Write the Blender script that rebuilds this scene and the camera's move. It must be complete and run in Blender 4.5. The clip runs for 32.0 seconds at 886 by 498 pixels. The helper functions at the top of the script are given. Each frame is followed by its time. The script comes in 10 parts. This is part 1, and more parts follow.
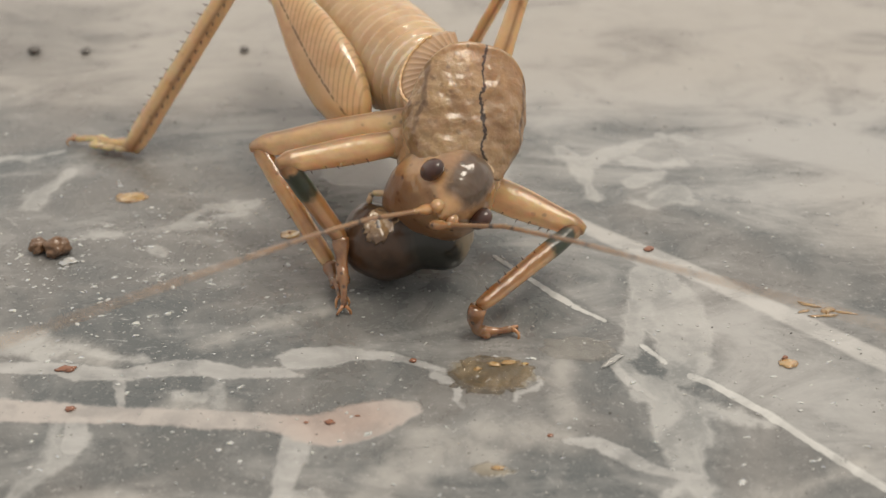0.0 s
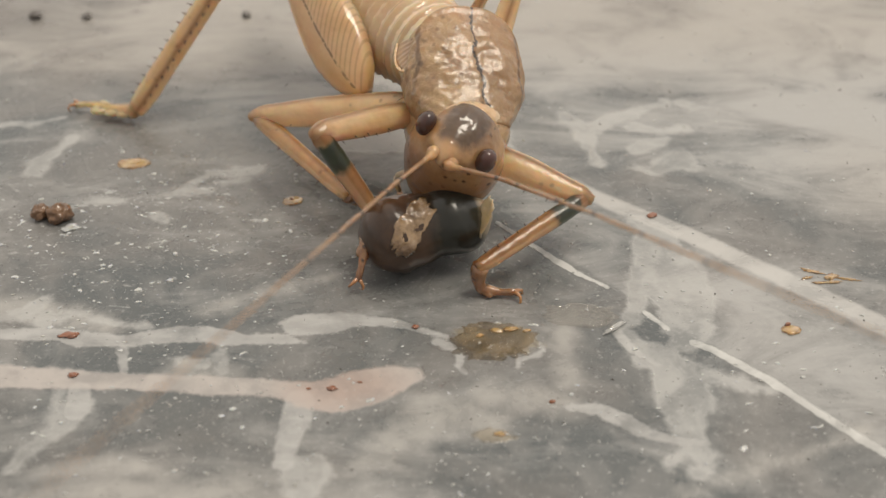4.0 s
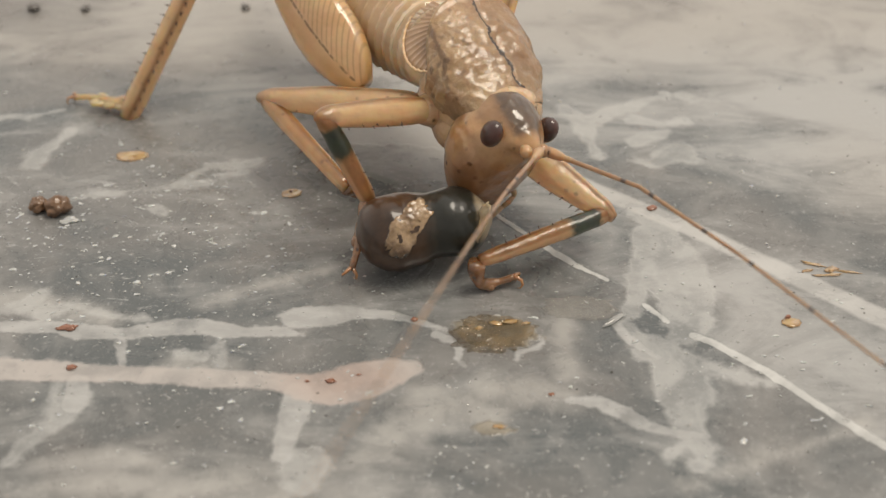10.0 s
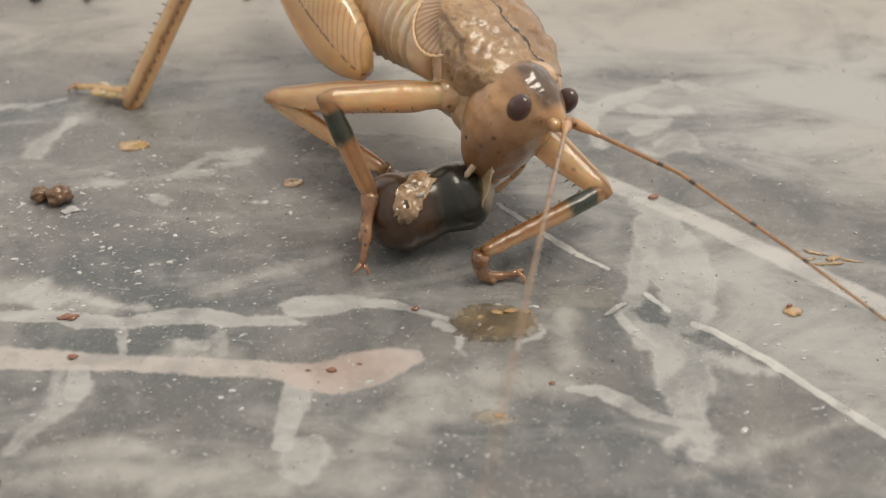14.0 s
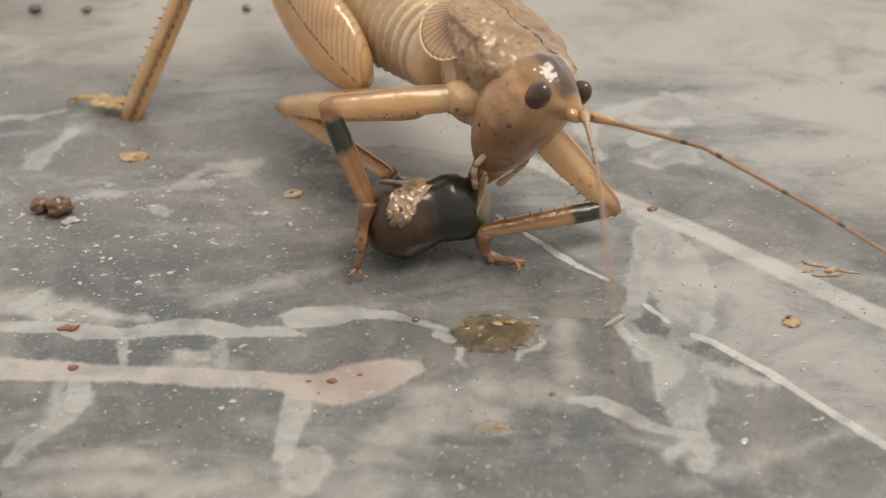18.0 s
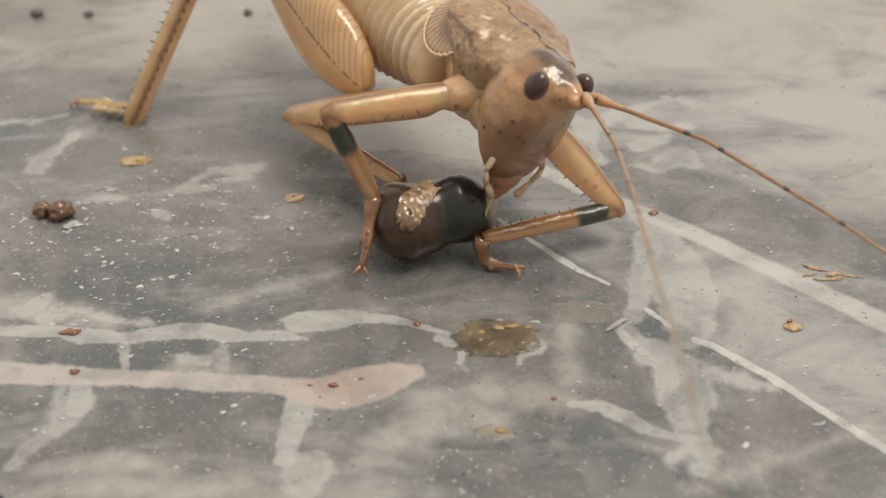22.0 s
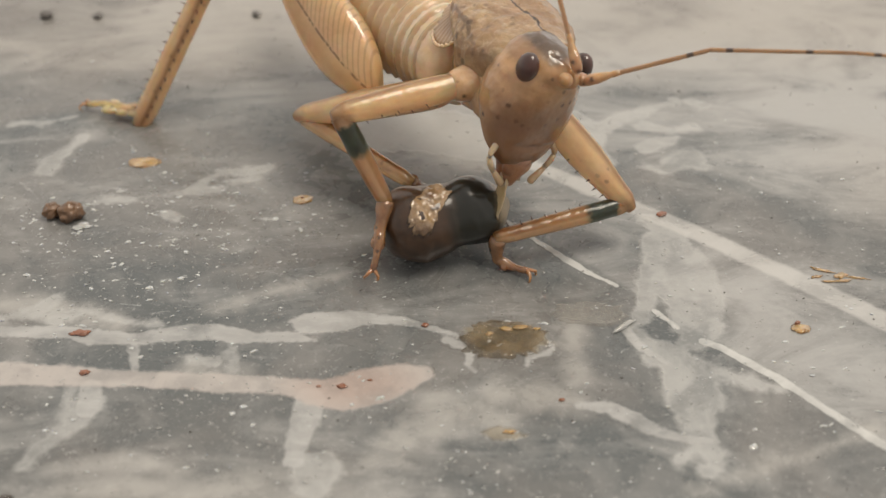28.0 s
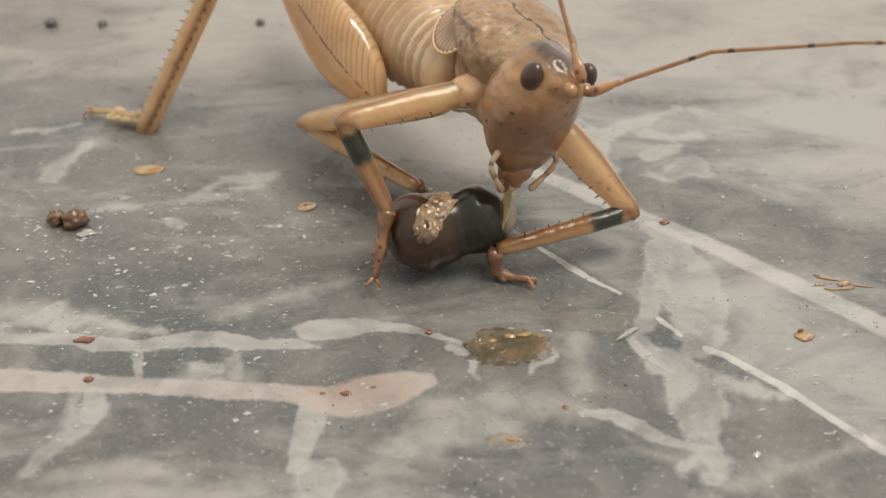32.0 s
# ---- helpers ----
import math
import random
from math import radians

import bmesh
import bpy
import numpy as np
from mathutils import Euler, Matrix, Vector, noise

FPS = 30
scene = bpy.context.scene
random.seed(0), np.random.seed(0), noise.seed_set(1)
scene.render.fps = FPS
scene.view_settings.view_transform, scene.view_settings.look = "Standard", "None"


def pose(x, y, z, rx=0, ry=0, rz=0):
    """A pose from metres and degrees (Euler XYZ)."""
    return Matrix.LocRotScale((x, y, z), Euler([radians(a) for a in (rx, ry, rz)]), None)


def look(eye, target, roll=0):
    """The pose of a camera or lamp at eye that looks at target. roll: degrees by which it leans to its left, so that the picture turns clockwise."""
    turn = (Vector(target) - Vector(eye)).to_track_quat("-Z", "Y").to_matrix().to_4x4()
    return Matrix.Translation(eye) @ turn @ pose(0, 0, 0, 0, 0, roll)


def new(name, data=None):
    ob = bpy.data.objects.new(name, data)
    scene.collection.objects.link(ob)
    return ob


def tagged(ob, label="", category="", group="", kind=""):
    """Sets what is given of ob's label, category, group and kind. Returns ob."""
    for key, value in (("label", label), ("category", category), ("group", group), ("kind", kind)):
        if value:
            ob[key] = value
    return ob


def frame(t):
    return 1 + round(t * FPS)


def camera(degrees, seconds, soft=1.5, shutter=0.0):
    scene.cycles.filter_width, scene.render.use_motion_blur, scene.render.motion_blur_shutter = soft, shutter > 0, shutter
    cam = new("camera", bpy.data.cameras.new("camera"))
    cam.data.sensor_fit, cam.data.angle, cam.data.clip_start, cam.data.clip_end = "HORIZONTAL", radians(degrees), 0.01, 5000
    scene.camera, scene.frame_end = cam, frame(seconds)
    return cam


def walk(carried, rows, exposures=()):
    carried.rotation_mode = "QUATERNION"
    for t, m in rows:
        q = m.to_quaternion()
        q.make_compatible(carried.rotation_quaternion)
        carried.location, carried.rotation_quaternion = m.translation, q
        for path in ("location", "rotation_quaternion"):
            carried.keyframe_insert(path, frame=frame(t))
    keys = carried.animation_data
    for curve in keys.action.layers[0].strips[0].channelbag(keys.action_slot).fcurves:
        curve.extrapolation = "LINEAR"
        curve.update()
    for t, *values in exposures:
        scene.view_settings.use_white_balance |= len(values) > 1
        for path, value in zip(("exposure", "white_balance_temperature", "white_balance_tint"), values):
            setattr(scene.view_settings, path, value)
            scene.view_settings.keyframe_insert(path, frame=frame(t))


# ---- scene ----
# Macro view of a pale young katydid feeding on a smeared, glossy grey sheet.
# World: x across, y away from the lens, z up; the sheet is z = 0.
MM = 0.001
cam = camera(40, 32.0)
cam.data.dof.use_dof = True
cam.data.dof.focus_distance = 0.0580
cam.data.dof.aperture_fstop = 58.0
walk(cam, [
    (0, pose(-0.000118, -0.047498, 0.037103, 53.874, -0.150, -0.199)),
    (0.5, pose(-0.000130, -0.047408, 0.037097, 53.383, -0.154, -0.176)),
    (1, pose(-0.000014, -0.047366, 0.037010, 52.980, -0.078, -0.067)),
    (1.5, pose(-0.000036, -0.047371, 0.036950, 52.735, -0.103, -0.059)),
    (2, pose(-0.000009, -0.047391, 0.036978, 52.578, -0.054, -0.042)),
    (2.5, pose(0.000002, -0.047396, 0.036970, 52.472, -0.046, -0.025)),
    (3, pose(0.000056, -0.047463, 0.037022, 52.453, -0.027, 0.026)),
    (3.5, pose(-0.000007, -0.047426, 0.037026, 52.363, -0.021, -0.019)),
    (5.5, pose(0.000068, -0.047364, 0.036905, 52.210, 0.014, 0.064)),
    (6, pose(0.000017, -0.047359, 0.036850, 52.175, -0.022, 0.039)),
    (6.5, pose(0.000077, -0.047360, 0.036854, 52.173, 0.013, 0.088)),
    (7, pose(0.000041, -0.047358, 0.036902, 52.112, 0.044, 0.039)),
    (7.5, pose(0.000057, -0.047340, 0.036878, 52.108, 0.008, 0.078)),
    (8, pose(0.000087, -0.047385, 0.036876, 52.131, 0.038, 0.069)),
    (8.5, pose(0.000087, -0.047360, 0.036871, 52.108, 0.050, 0.073)),
    (9, pose(-0.000004, -0.047299, 0.036920, 52.028, -0.009, 0.001)),
    (9.5, pose(0.000102, -0.047322, 0.036854, 52.055, 0.038, 0.052)),
    (10, pose(0.000054, -0.047337, 0.036851, 52.042, -0.019, 0.010)),
    (10.5, pose(0.000055, -0.047271, 0.036858, 51.934, -0.024, -0.035)),
    (11, pose(0.000117, -0.047281, 0.036908, 51.819, 0.027, 0.008)),
    (11.5, pose(0.000124, -0.047257, 0.036847, 51.771, 0.045, 0.042)),
    (12, pose(0.000143, -0.047302, 0.036800, 51.722, 0.069, 0.101)),
    (12.5, pose(0.000181, -0.047147, 0.036770, 51.592, 0.106, 0.118)),
    (13, pose(0.000275, -0.047269, 0.036708, 51.648, 0.163, 0.226)),
    (13.5, pose(0.000303, -0.047334, 0.036771, 51.593, 0.193, 0.203)),
    (14, pose(0.000283, -0.047324, 0.036785, 51.571, 0.199, 0.188)),
    (14.5, pose(0.000261, -0.047359, 0.036798, 51.635, 0.171, 0.181)),
    (16.5, pose(0.000095, -0.047366, 0.036828, 51.881, 0.041, 0.039)),
    (17, pose(0.000033, -0.047402, 0.036889, 51.909, 0.010, -0.004)),
    (17.5, pose(0.000091, -0.047407, 0.036852, 52.039, 0.041, 0.062)),
    (18, pose(0.000036, -0.047436, 0.036864, 52.100, 0.003, 0.028)),
    (18.5, pose(-0.000003, -0.047411, 0.036923, 52.095, -0.017, 0.016)),
    (19, pose(0.000013, -0.047384, 0.036949, 52.156, -0.005, 0.014)),
    (19.5, pose(-0.000001, -0.047397, 0.036909, 52.218, -0.006, 0.024)),
    (20, pose(0.000058, -0.047359, 0.036916, 52.163, 0.033, 0.084)),
    (20.5, pose(-0.000005, -0.047376, 0.036905, 52.191, -0.016, 0.062)),
    (21, pose(0.000020, -0.047425, 0.036905, 52.205, 0.008, 0.099)),
    (21.5, pose(-0.000003, -0.047437, 0.036899, 52.235, 0.005, 0.058)),
    (22, pose(0.000039, -0.047440, 0.036913, 52.262, 0.044, 0.082)),
    (22.5, pose(-0.000012, -0.047432, 0.036942, 52.293, -0.001, 0.049)),
    (23, pose(0.000028, -0.047490, 0.036955, 52.413, -0.001, 0.033)),
    (23.5, pose(0.000033, -0.047425, 0.036944, 52.408, -0.001, 0.045)),
    (24, pose(0.000034, -0.047464, 0.036965, 52.437, -0.002, 0.001)),
    (24.5, pose(0.000053, -0.047404, 0.036988, 52.382, -0.003, 0.035)),
    (25, pose(0.000037, -0.047382, 0.036918, 52.421, -0.025, 0.003)),
    (25.5, pose(0.000027, -0.047365, 0.036877, 52.408, -0.049, 0.023)),
    (27.5, pose(-0.000005, -0.047566, 0.036936, 52.258, 0.174, 0.335)),
    (28, pose(-0.000040, -0.047546, 0.037052, 52.292, 0.209, 0.341)),
    (28.5, pose(0.000003, -0.047562, 0.037010, 52.401, 0.266, 0.445)),
    (29, pose(-0.000031, -0.047615, 0.037085, 52.435, 0.297, 0.445)),
    (29.5, pose(-0.000066, -0.047586, 0.037093, 52.447, 0.303, 0.436)),
    (30, pose(-0.000089, -0.047680, 0.037056, 52.560, 0.267, 0.468)),
    (30.5, pose(-0.000162, -0.047623, 0.037063, 52.633, 0.210, 0.438)),
    (31, pose(-0.000170, -0.047625, 0.037053, 52.643, 0.214, 0.439)),
    (31.5, pose(-0.000100, -0.047614, 0.037071, 52.684, 0.262, 0.452)),
    (32, pose(-0.000107, -0.047626, 0.037061, 52.678, 0.224, 0.458)),
])

# ---- light: one warm lamp behind and above, soft room light all round ----
room = bpy.data.worlds.new("room")
scene.world = room
room.use_nodes = True
# the room is brighter behind the insect than on the lens's side
sky = room.node_tree
way = sky.nodes.new("ShaderNodeTexCoord")
part_of = sky.nodes.new("ShaderNodeSeparateXYZ")
grade = sky.nodes.new("ShaderNodeMapRange")
sky.links.new(way.outputs["Generated"], part_of.inputs[0])
sky.links.new(part_of.outputs[1], grade.inputs[0])
for i, v in enumerate((-1.0, 1.0, 0.5, 1.12)):
    grade.inputs[i + 1].default_value = v
sky.links.new(grade.outputs[0], sky.nodes["Background"].inputs[1])
sky.nodes["Background"].inputs[0].default_value = (1.0, 0.928, 0.855, 1)
lamp_data = bpy.data.lights.new("ceiling_lamp", "AREA")
lamp_data.shape, lamp_data.size, lamp_data.energy = "DISK", 0.22, 1.42
lamp_data.color = (1.0, 0.9, 0.76)
lamp = new("ceiling_lamp", lamp_data)
lamp.matrix_world = look((0.15, 0.0, 0.42), (0, 0.003, 0.003))
scene.view_settings.exposure = 0.0


# ---- helpers of this scene ----
def mm_pose(x, y, z, rx=0, ry=0, rz=0):
    return pose(x * MM, y * MM, z * MM, rx, ry, rz)


def V(*p):
    return Vector(p) * MM


def part(name, bm, material, parent, label=""):
    me = bpy.data.meshes.new(name)
    bmesh.ops.recalc_face_normals(bm, faces=bm.faces)
    bm.to_mesh(me)
    bm.free()
    for f in me.polygons:
        f.use_smooth = True
    me.materials.append(material)
    ob = new(name, me)
    ob.parent = parent
    return tagged(ob, label)


def share(ob, parent, m):
    """Another object on the same mesh."""
    o = new(ob.name.split(".")[0], ob.data)
    o.parent = parent
    o.matrix_basis = m
    return o


def bridge(bm, rings, closed=True, caps=True):
    rows = [[bm.verts.new(p) for p in r] for r in rings]
    n = len(rows[0])
    for a, b in zip(rows, rows[1:]):
        for i in range(n if closed else n - 1):
            j = (i + 1) % n
            bm.faces.new((a[i], a[j], b[j], b[i]))
    if caps and closed:
        for r in (rows[0], rows[-1]):
            c = bm.verts.new(sum((v.co for v in r), Vector()) / n)
            for i in range(n):
                bm.faces.new((r[i], r[(i + 1) % n], c))
    return rows


def smooth_table(table, n):
    """Columns against the first one, resampled softly at n even steps."""
    t = np.array(table, float)
    x = np.linspace(t[0, 0], t[-1, 0], n)
    cols = [np.interp(x, t[:, 0], t[:, i]) for i in range(1, t.shape[1])]
    k = np.array([1, 2, 3, 2, 1]) / 9
    soft = [np.convolve(np.pad(c, 2, mode="edge"), k, mode="valid") for c in cols]
    return [(x[i], *[c[i] for c in soft]) for i in range(n)]


def limb(table, n=22, seg=14, bow=0.0):
    """A leg piece along +z in millimetres: rows of z, half width, half depth. bow bends it towards +y."""
    bm = bmesh.new()
    rings, length = [], table[-1][0]
    for z, a, b in smooth_table(table, n):
        off = bow * math.sin(math.pi * max(0, min(1, z / length)))
        rings.append([V(a * math.copysign(abs(math.cos(u)) ** 1.15, math.cos(u)), off + b * math.copysign(abs(math.sin(u)) ** 0.85, math.sin(u)) * (1 + 0.006 * math.sin(2.1 * z)), z) for u in np.linspace(0, 2 * math.pi, seg, endpoint=False)])
    bridge(bm, rings)
    return bm


def tube(bm, points, radii, seg=10):
    pts = [Vector(p) for p in points]
    rings = []
    for i, p in enumerate(pts):
        d = (pts[min(i + 1, len(pts) - 1)] - pts[max(i - 1, 0)]).normalized()
        x = d.orthogonal().normalized()
        ref = Vector((0.3, 0.2, 0.93))
        x = (ref - d * ref.dot(d)).normalized()
        y = d.cross(x)
        rings.append([(p + (x * math.cos(u) + y * math.sin(u)) * radii[i]) * MM for u in np.linspace(0, 2 * math.pi, seg, endpoint=False)])
    bridge(bm, rings)


def ball(bm, centre, size, seg=14, rings=9):
    m = Matrix.Translation(Vector(centre) * MM) @ Matrix.Diagonal((size[0] * MM, size[1] * MM, size[2] * MM, 1))
    bmesh.ops.create_uvsphere(bm, u_segments=seg, v_segments=rings, radius=1.0, matrix=m)


# ---- materials ----
def material(name):
    m = bpy.data.materials.new(name)
    m.use_nodes = True
    nt = m.node_tree
    return m, nt, nt.nodes["Principled BSDF"]


def node(nt, kind, ins=()):
    n = nt.nodes.new(kind)
    for k, v in dict(ins).items():
        if isinstance(v, bpy.types.NodeSocket):
            nt.links.new(v, n.inputs[k])
        else:
            n.inputs[k].default_value = v
    return n


def noise_fac(nt, scale, detail=4, rough=0.55, vec=None, distort=0.0):
    ins = {"Scale": scale, "Detail": detail, "Roughness": rough, "Distortion": distort}
    if vec is not None:
        ins["Vector"] = vec
    return node(nt, "ShaderNodeTexNoise", ins).outputs[0]


def obj_coords(nt):
    return node(nt, "ShaderNodeTexCoord").outputs["Object"]


def math_n(nt, op, a, b=None, c=None):
    n = nt.nodes.new("ShaderNodeMath")
    n.operation = op
    for i, v in enumerate((a, b, c)):
        if v is None:
            continue
        if isinstance(v, bpy.types.NodeSocket):
            nt.links.new(v, n.inputs[i])
        else:
            n.inputs[i].default_value = v
    return n.outputs[0]


def step_n(nt, v, lo, hi, out0=0.0, out1=1.0):
    n = nt.nodes.new("ShaderNodeMapRange")
    n.interpolation_type = "SMOOTHSTEP"
    nt.links.new(v, n.inputs[0])
    for i, x in enumerate((lo, hi, out0, out1)):
        n.inputs[i + 1].default_value = x
    return n.outputs[0]


def mix_n(nt, fac, a, b):
    n = nt.nodes.new("ShaderNodeMix")
    n.data_type = "RGBA"
    for i, v in ((0, fac), (6, a), (7, b)):
        if isinstance(v, bpy.types.NodeSocket):
            nt.links.new(v, n.inputs[i])
        elif i:
            n.inputs[i].default_value = (*v, 1)
        else:
            n.inputs[i].default_value = v
    return n.outputs[2]


def bump_n(nt, bsdf, height, dist, strength=1.0):
    b = node(nt, "ShaderNodeBump", {"Height": height, "Distance": dist, "Strength": strength})
    nt.links.new(b.outputs[0], bsdf.inputs["Normal"])


def gleam(m, ior):
    m.node_tree.nodes["Principled BSDF"].inputs["Coat IOR"].default_value = ior
    return m


def chitin(name, col, dark, rough=0.3, sss=0.35, speck=0.0, bump=0.00002, coat=0.9, grain=1800.0, special=None, lumps=0.00003, clear=0.0, dots=1700.0, shine=0.08):
    """Thin waxy cuticle: light goes a little way in, fine mottling, small dark dots."""
    m, nt, b = material(name)
    oc = obj_coords(nt)
    n1 = noise_fac(nt, grain * 0.35, 5, 0.6, oc)
    n2 = noise_fac(nt, grain, 4, 0.6, oc)
    c = mix_n(nt, step_n(nt, n1, 0.35, 0.7), col, dark)
    if speck:
        vor = node(nt, "ShaderNodeTexVoronoi", {"Vector": oc, "Scale": dots, "Randomness": 1.0}).outputs["Distance"]
        vor = math_n(nt, "ADD", vor, math_n(nt, "MULTIPLY", math_n(nt, "SUBTRACT", noise_fac(nt, 5500, 3, 0.6, oc), 0.5), 0.35))
        sp = math_n(nt, "MULTIPLY", step_n(nt, vor, 0.08, 0.26, 1, 0), step_n(nt, noise_fac(nt, 420, 2, 0.5, oc), 0.4, 0.5))
        c = mix_n(nt, math_n(nt, "MULTIPLY", sp, speck), c, (0.05, 0.022, 0.01))
    if special:
        c = special(nt, oc, c)
    nt.links.new(c, b.inputs["Base Color"])
    b.inputs["Roughness"].default_value = rough
    b.inputs["Transmission Weight"].default_value = clear
    b.inputs["Subsurface Weight"].default_value = sss
    b.inputs["IOR"].default_value = 1.4
    b.inputs["Subsurface Radius"].default_value = (1.0, 0.55, 0.25)
    b.inputs["Subsurface Scale"].default_value = 0.0014
    b.inputs["Coat Weight"].default_value = coat
    b.inputs["Coat Roughness"].default_value = shine
    b.inputs["Coat IOR"].default_value = 1.6
    if lumps:
        fine = node(nt, "ShaderNodeBump", {"Height": n2, "Distance": bump})
        wavy = node(nt, "ShaderNodeBump", {"Height": noise_fac(nt, 520, 3, 0.55, oc), "Distance": lumps * 2, "Normal": fine.outputs[0]})
        nt.links.new(wavy.outputs[0], b.inputs["Normal"])
        soft = node(nt, "ShaderNodeBump", {"Height": noise_fac(nt, 520, 3, 0.55, oc), "Distance": lumps * 2})
        nt.links.new(soft.outputs[0], b.inputs["Coat Normal"])
    return m


def tympanum(nt, oc, c):
    # blackish green band just below the knee
    z = node(nt, "ShaderNodeSeparateXYZ", {0: oc}).outputs[2]
    w = math_n(nt, "ADD", z, math_n(nt, "MULTIPLY", math_n(nt, "SUBTRACT", noise_fac(nt, 2500, 2, 0.5, oc), 0.5), 0.0006))
    band = math_n(nt, "MULTIPLY", step_n(nt, w, 0.0004, 0.0007), step_n(nt, w, 0.0019, 0.0024, 1, 0))
    return mix_n(nt, band, c, mix_n(nt, noise_fac(nt, 1500, 2, 0.5, oc), (0.02, 0.023, 0.016), (0.06, 0.085, 0.048)))


def keels(nt, oc, c):
    # brown keels along the upper and lower edge, paler muscle between them
    xyz = node(nt, "ShaderNodeSeparateXYZ", {0: oc})
    ax, ay = math_n(nt, "ABSOLUTE", xyz.outputs[0]), math_n(nt, "ABSOLUTE", xyz.outputs[1])
    q = math_n(nt, "DIVIDE", ay, math_n(nt, "ADD", math_n(nt, "ADD", ax, ay), 0.00002))
    long = node(nt, "ShaderNodeMapping", {0: oc, "Scale": (1.0, 1.0, 0.25)}).outputs[0]
    q = math_n(nt, "ADD", q, math_n(nt, "MULTIPLY", math_n(nt, "SUBTRACT", noise_fac(nt, 2400, 4, 0.6, long), 0.5), 0.3))
    c = mix_n(nt, math_n(nt, "MULTIPLY", step_n(nt, q, 0.62, 0.98), 0.85), c, (0.24, 0.105, 0.035))
    c = mix_n(nt, math_n(nt, "MULTIPLY", step_n(nt, q, 0.42, 0.2), 0.4), c, (0.97, 0.72, 0.45))
    knee = math_n(nt, "ADD", xyz.outputs[2], math_n(nt, "MULTIPLY", math_n(nt, "SUBTRACT", noise_fac(nt, 1800, 3, 0.6, oc), 0.5), 0.0009))
    c = mix_n(nt, math_n(nt, "MULTIPLY", step_n(nt, knee, 0.0007, -0.0001), 0.6), c, (0.27, 0.125, 0.042))
    fibre = node(nt, "ShaderNodeMapping", {0: oc, "Scale": (1.0, 1.0, 0.12)}).outputs[0]
    return mix_n(nt, math_n(nt, "MULTIPLY", step_n(nt, noise_fac(nt, 2600, 5, 0.6, fibre), 0.48, 0.66), 0.2), c, (0.52, 0.27, 0.1))


def shin(nt, oc, c):
    return tympanum(nt, oc, keels(nt, oc, c))


def median_line(nt, oc, c):
    # crumpled brown mottling, dark wavy line along the back
    fold = noise_fac(nt, 1900, 5, 0.65, oc, 1.2)
    c = mix_n(nt, math_n(nt, "MULTIPLY", step_n(nt, fold, 0.5, 0.62), 0.32), c, (0.27, 0.14, 0.065))
    c = mix_n(nt, math_n(nt, "MULTIPLY", step_n(nt, fold, 0.45, 0.36), 0.3), c, (0.82, 0.6, 0.4))
    xyz = node(nt, "ShaderNodeSeparateXYZ", {0: oc})
    wob = math_n(nt, "MULTIPLY", math_n(nt, "SUBTRACT", noise_fac(nt, 900, 4, 0.65, oc), 0.5), 0.0011)
    wob = math_n(nt, "ADD", wob, step_n(nt, xyz.outputs[1], 0.0, 0.0055, -0.0007, -0.0001))
    x = math_n(nt, "ABSOLUTE", math_n(nt, "ADD", xyz.outputs[0], wob))
    line = step_n(nt, x, 0.00004, 0.00013, 1, 0)
    up = step_n(nt, xyz.outputs[2], 0.0, 0.001)
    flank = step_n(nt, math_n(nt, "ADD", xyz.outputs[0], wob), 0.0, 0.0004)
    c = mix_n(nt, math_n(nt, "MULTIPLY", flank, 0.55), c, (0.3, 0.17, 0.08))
    c = mix_n(nt, math_n(nt, "MULTIPLY", line, up), c, (0.03, 0.013, 0.006))
    # dark pits along the lower side
    pit = node(nt, "ShaderNodeTexVoronoi", {"Vector": oc, "Scale": 1250.0}).outputs["Distance"]
    pit = math_n(nt, "ADD", pit, math_n(nt, "MULTIPLY", math_n(nt, "SUBTRACT", noise_fac(nt, 4000, 3, 0.6, oc), 0.5), 0.4))
    pit = math_n(nt, "MULTIPLY", step_n(nt, pit, 0.14, 0.3, 1, 0), step_n(nt, xyz.outputs[0], -0.0017, -0.0023))
    c = mix_n(nt, math_n(nt, "MULTIPLY", pit, 0.6), c, (0.04, 0.018, 0.009))
    rim = math_n(nt, "ABSOLUTE", math_n(nt, "SUBTRACT", math_n(nt, "ADD", math_n(nt, "ABSOLUTE", xyz.outputs[0]), math_n(nt, "MULTIPLY", wob, 0.6)), 0.0023))
    return mix_n(nt, math_n(nt, "MULTIPLY", math_n(nt, "MULTIPLY", step_n(nt, rim, 0.00005, 0.00014, 1, 0), up), 0.6), c, (0.07, 0.035, 0.016))


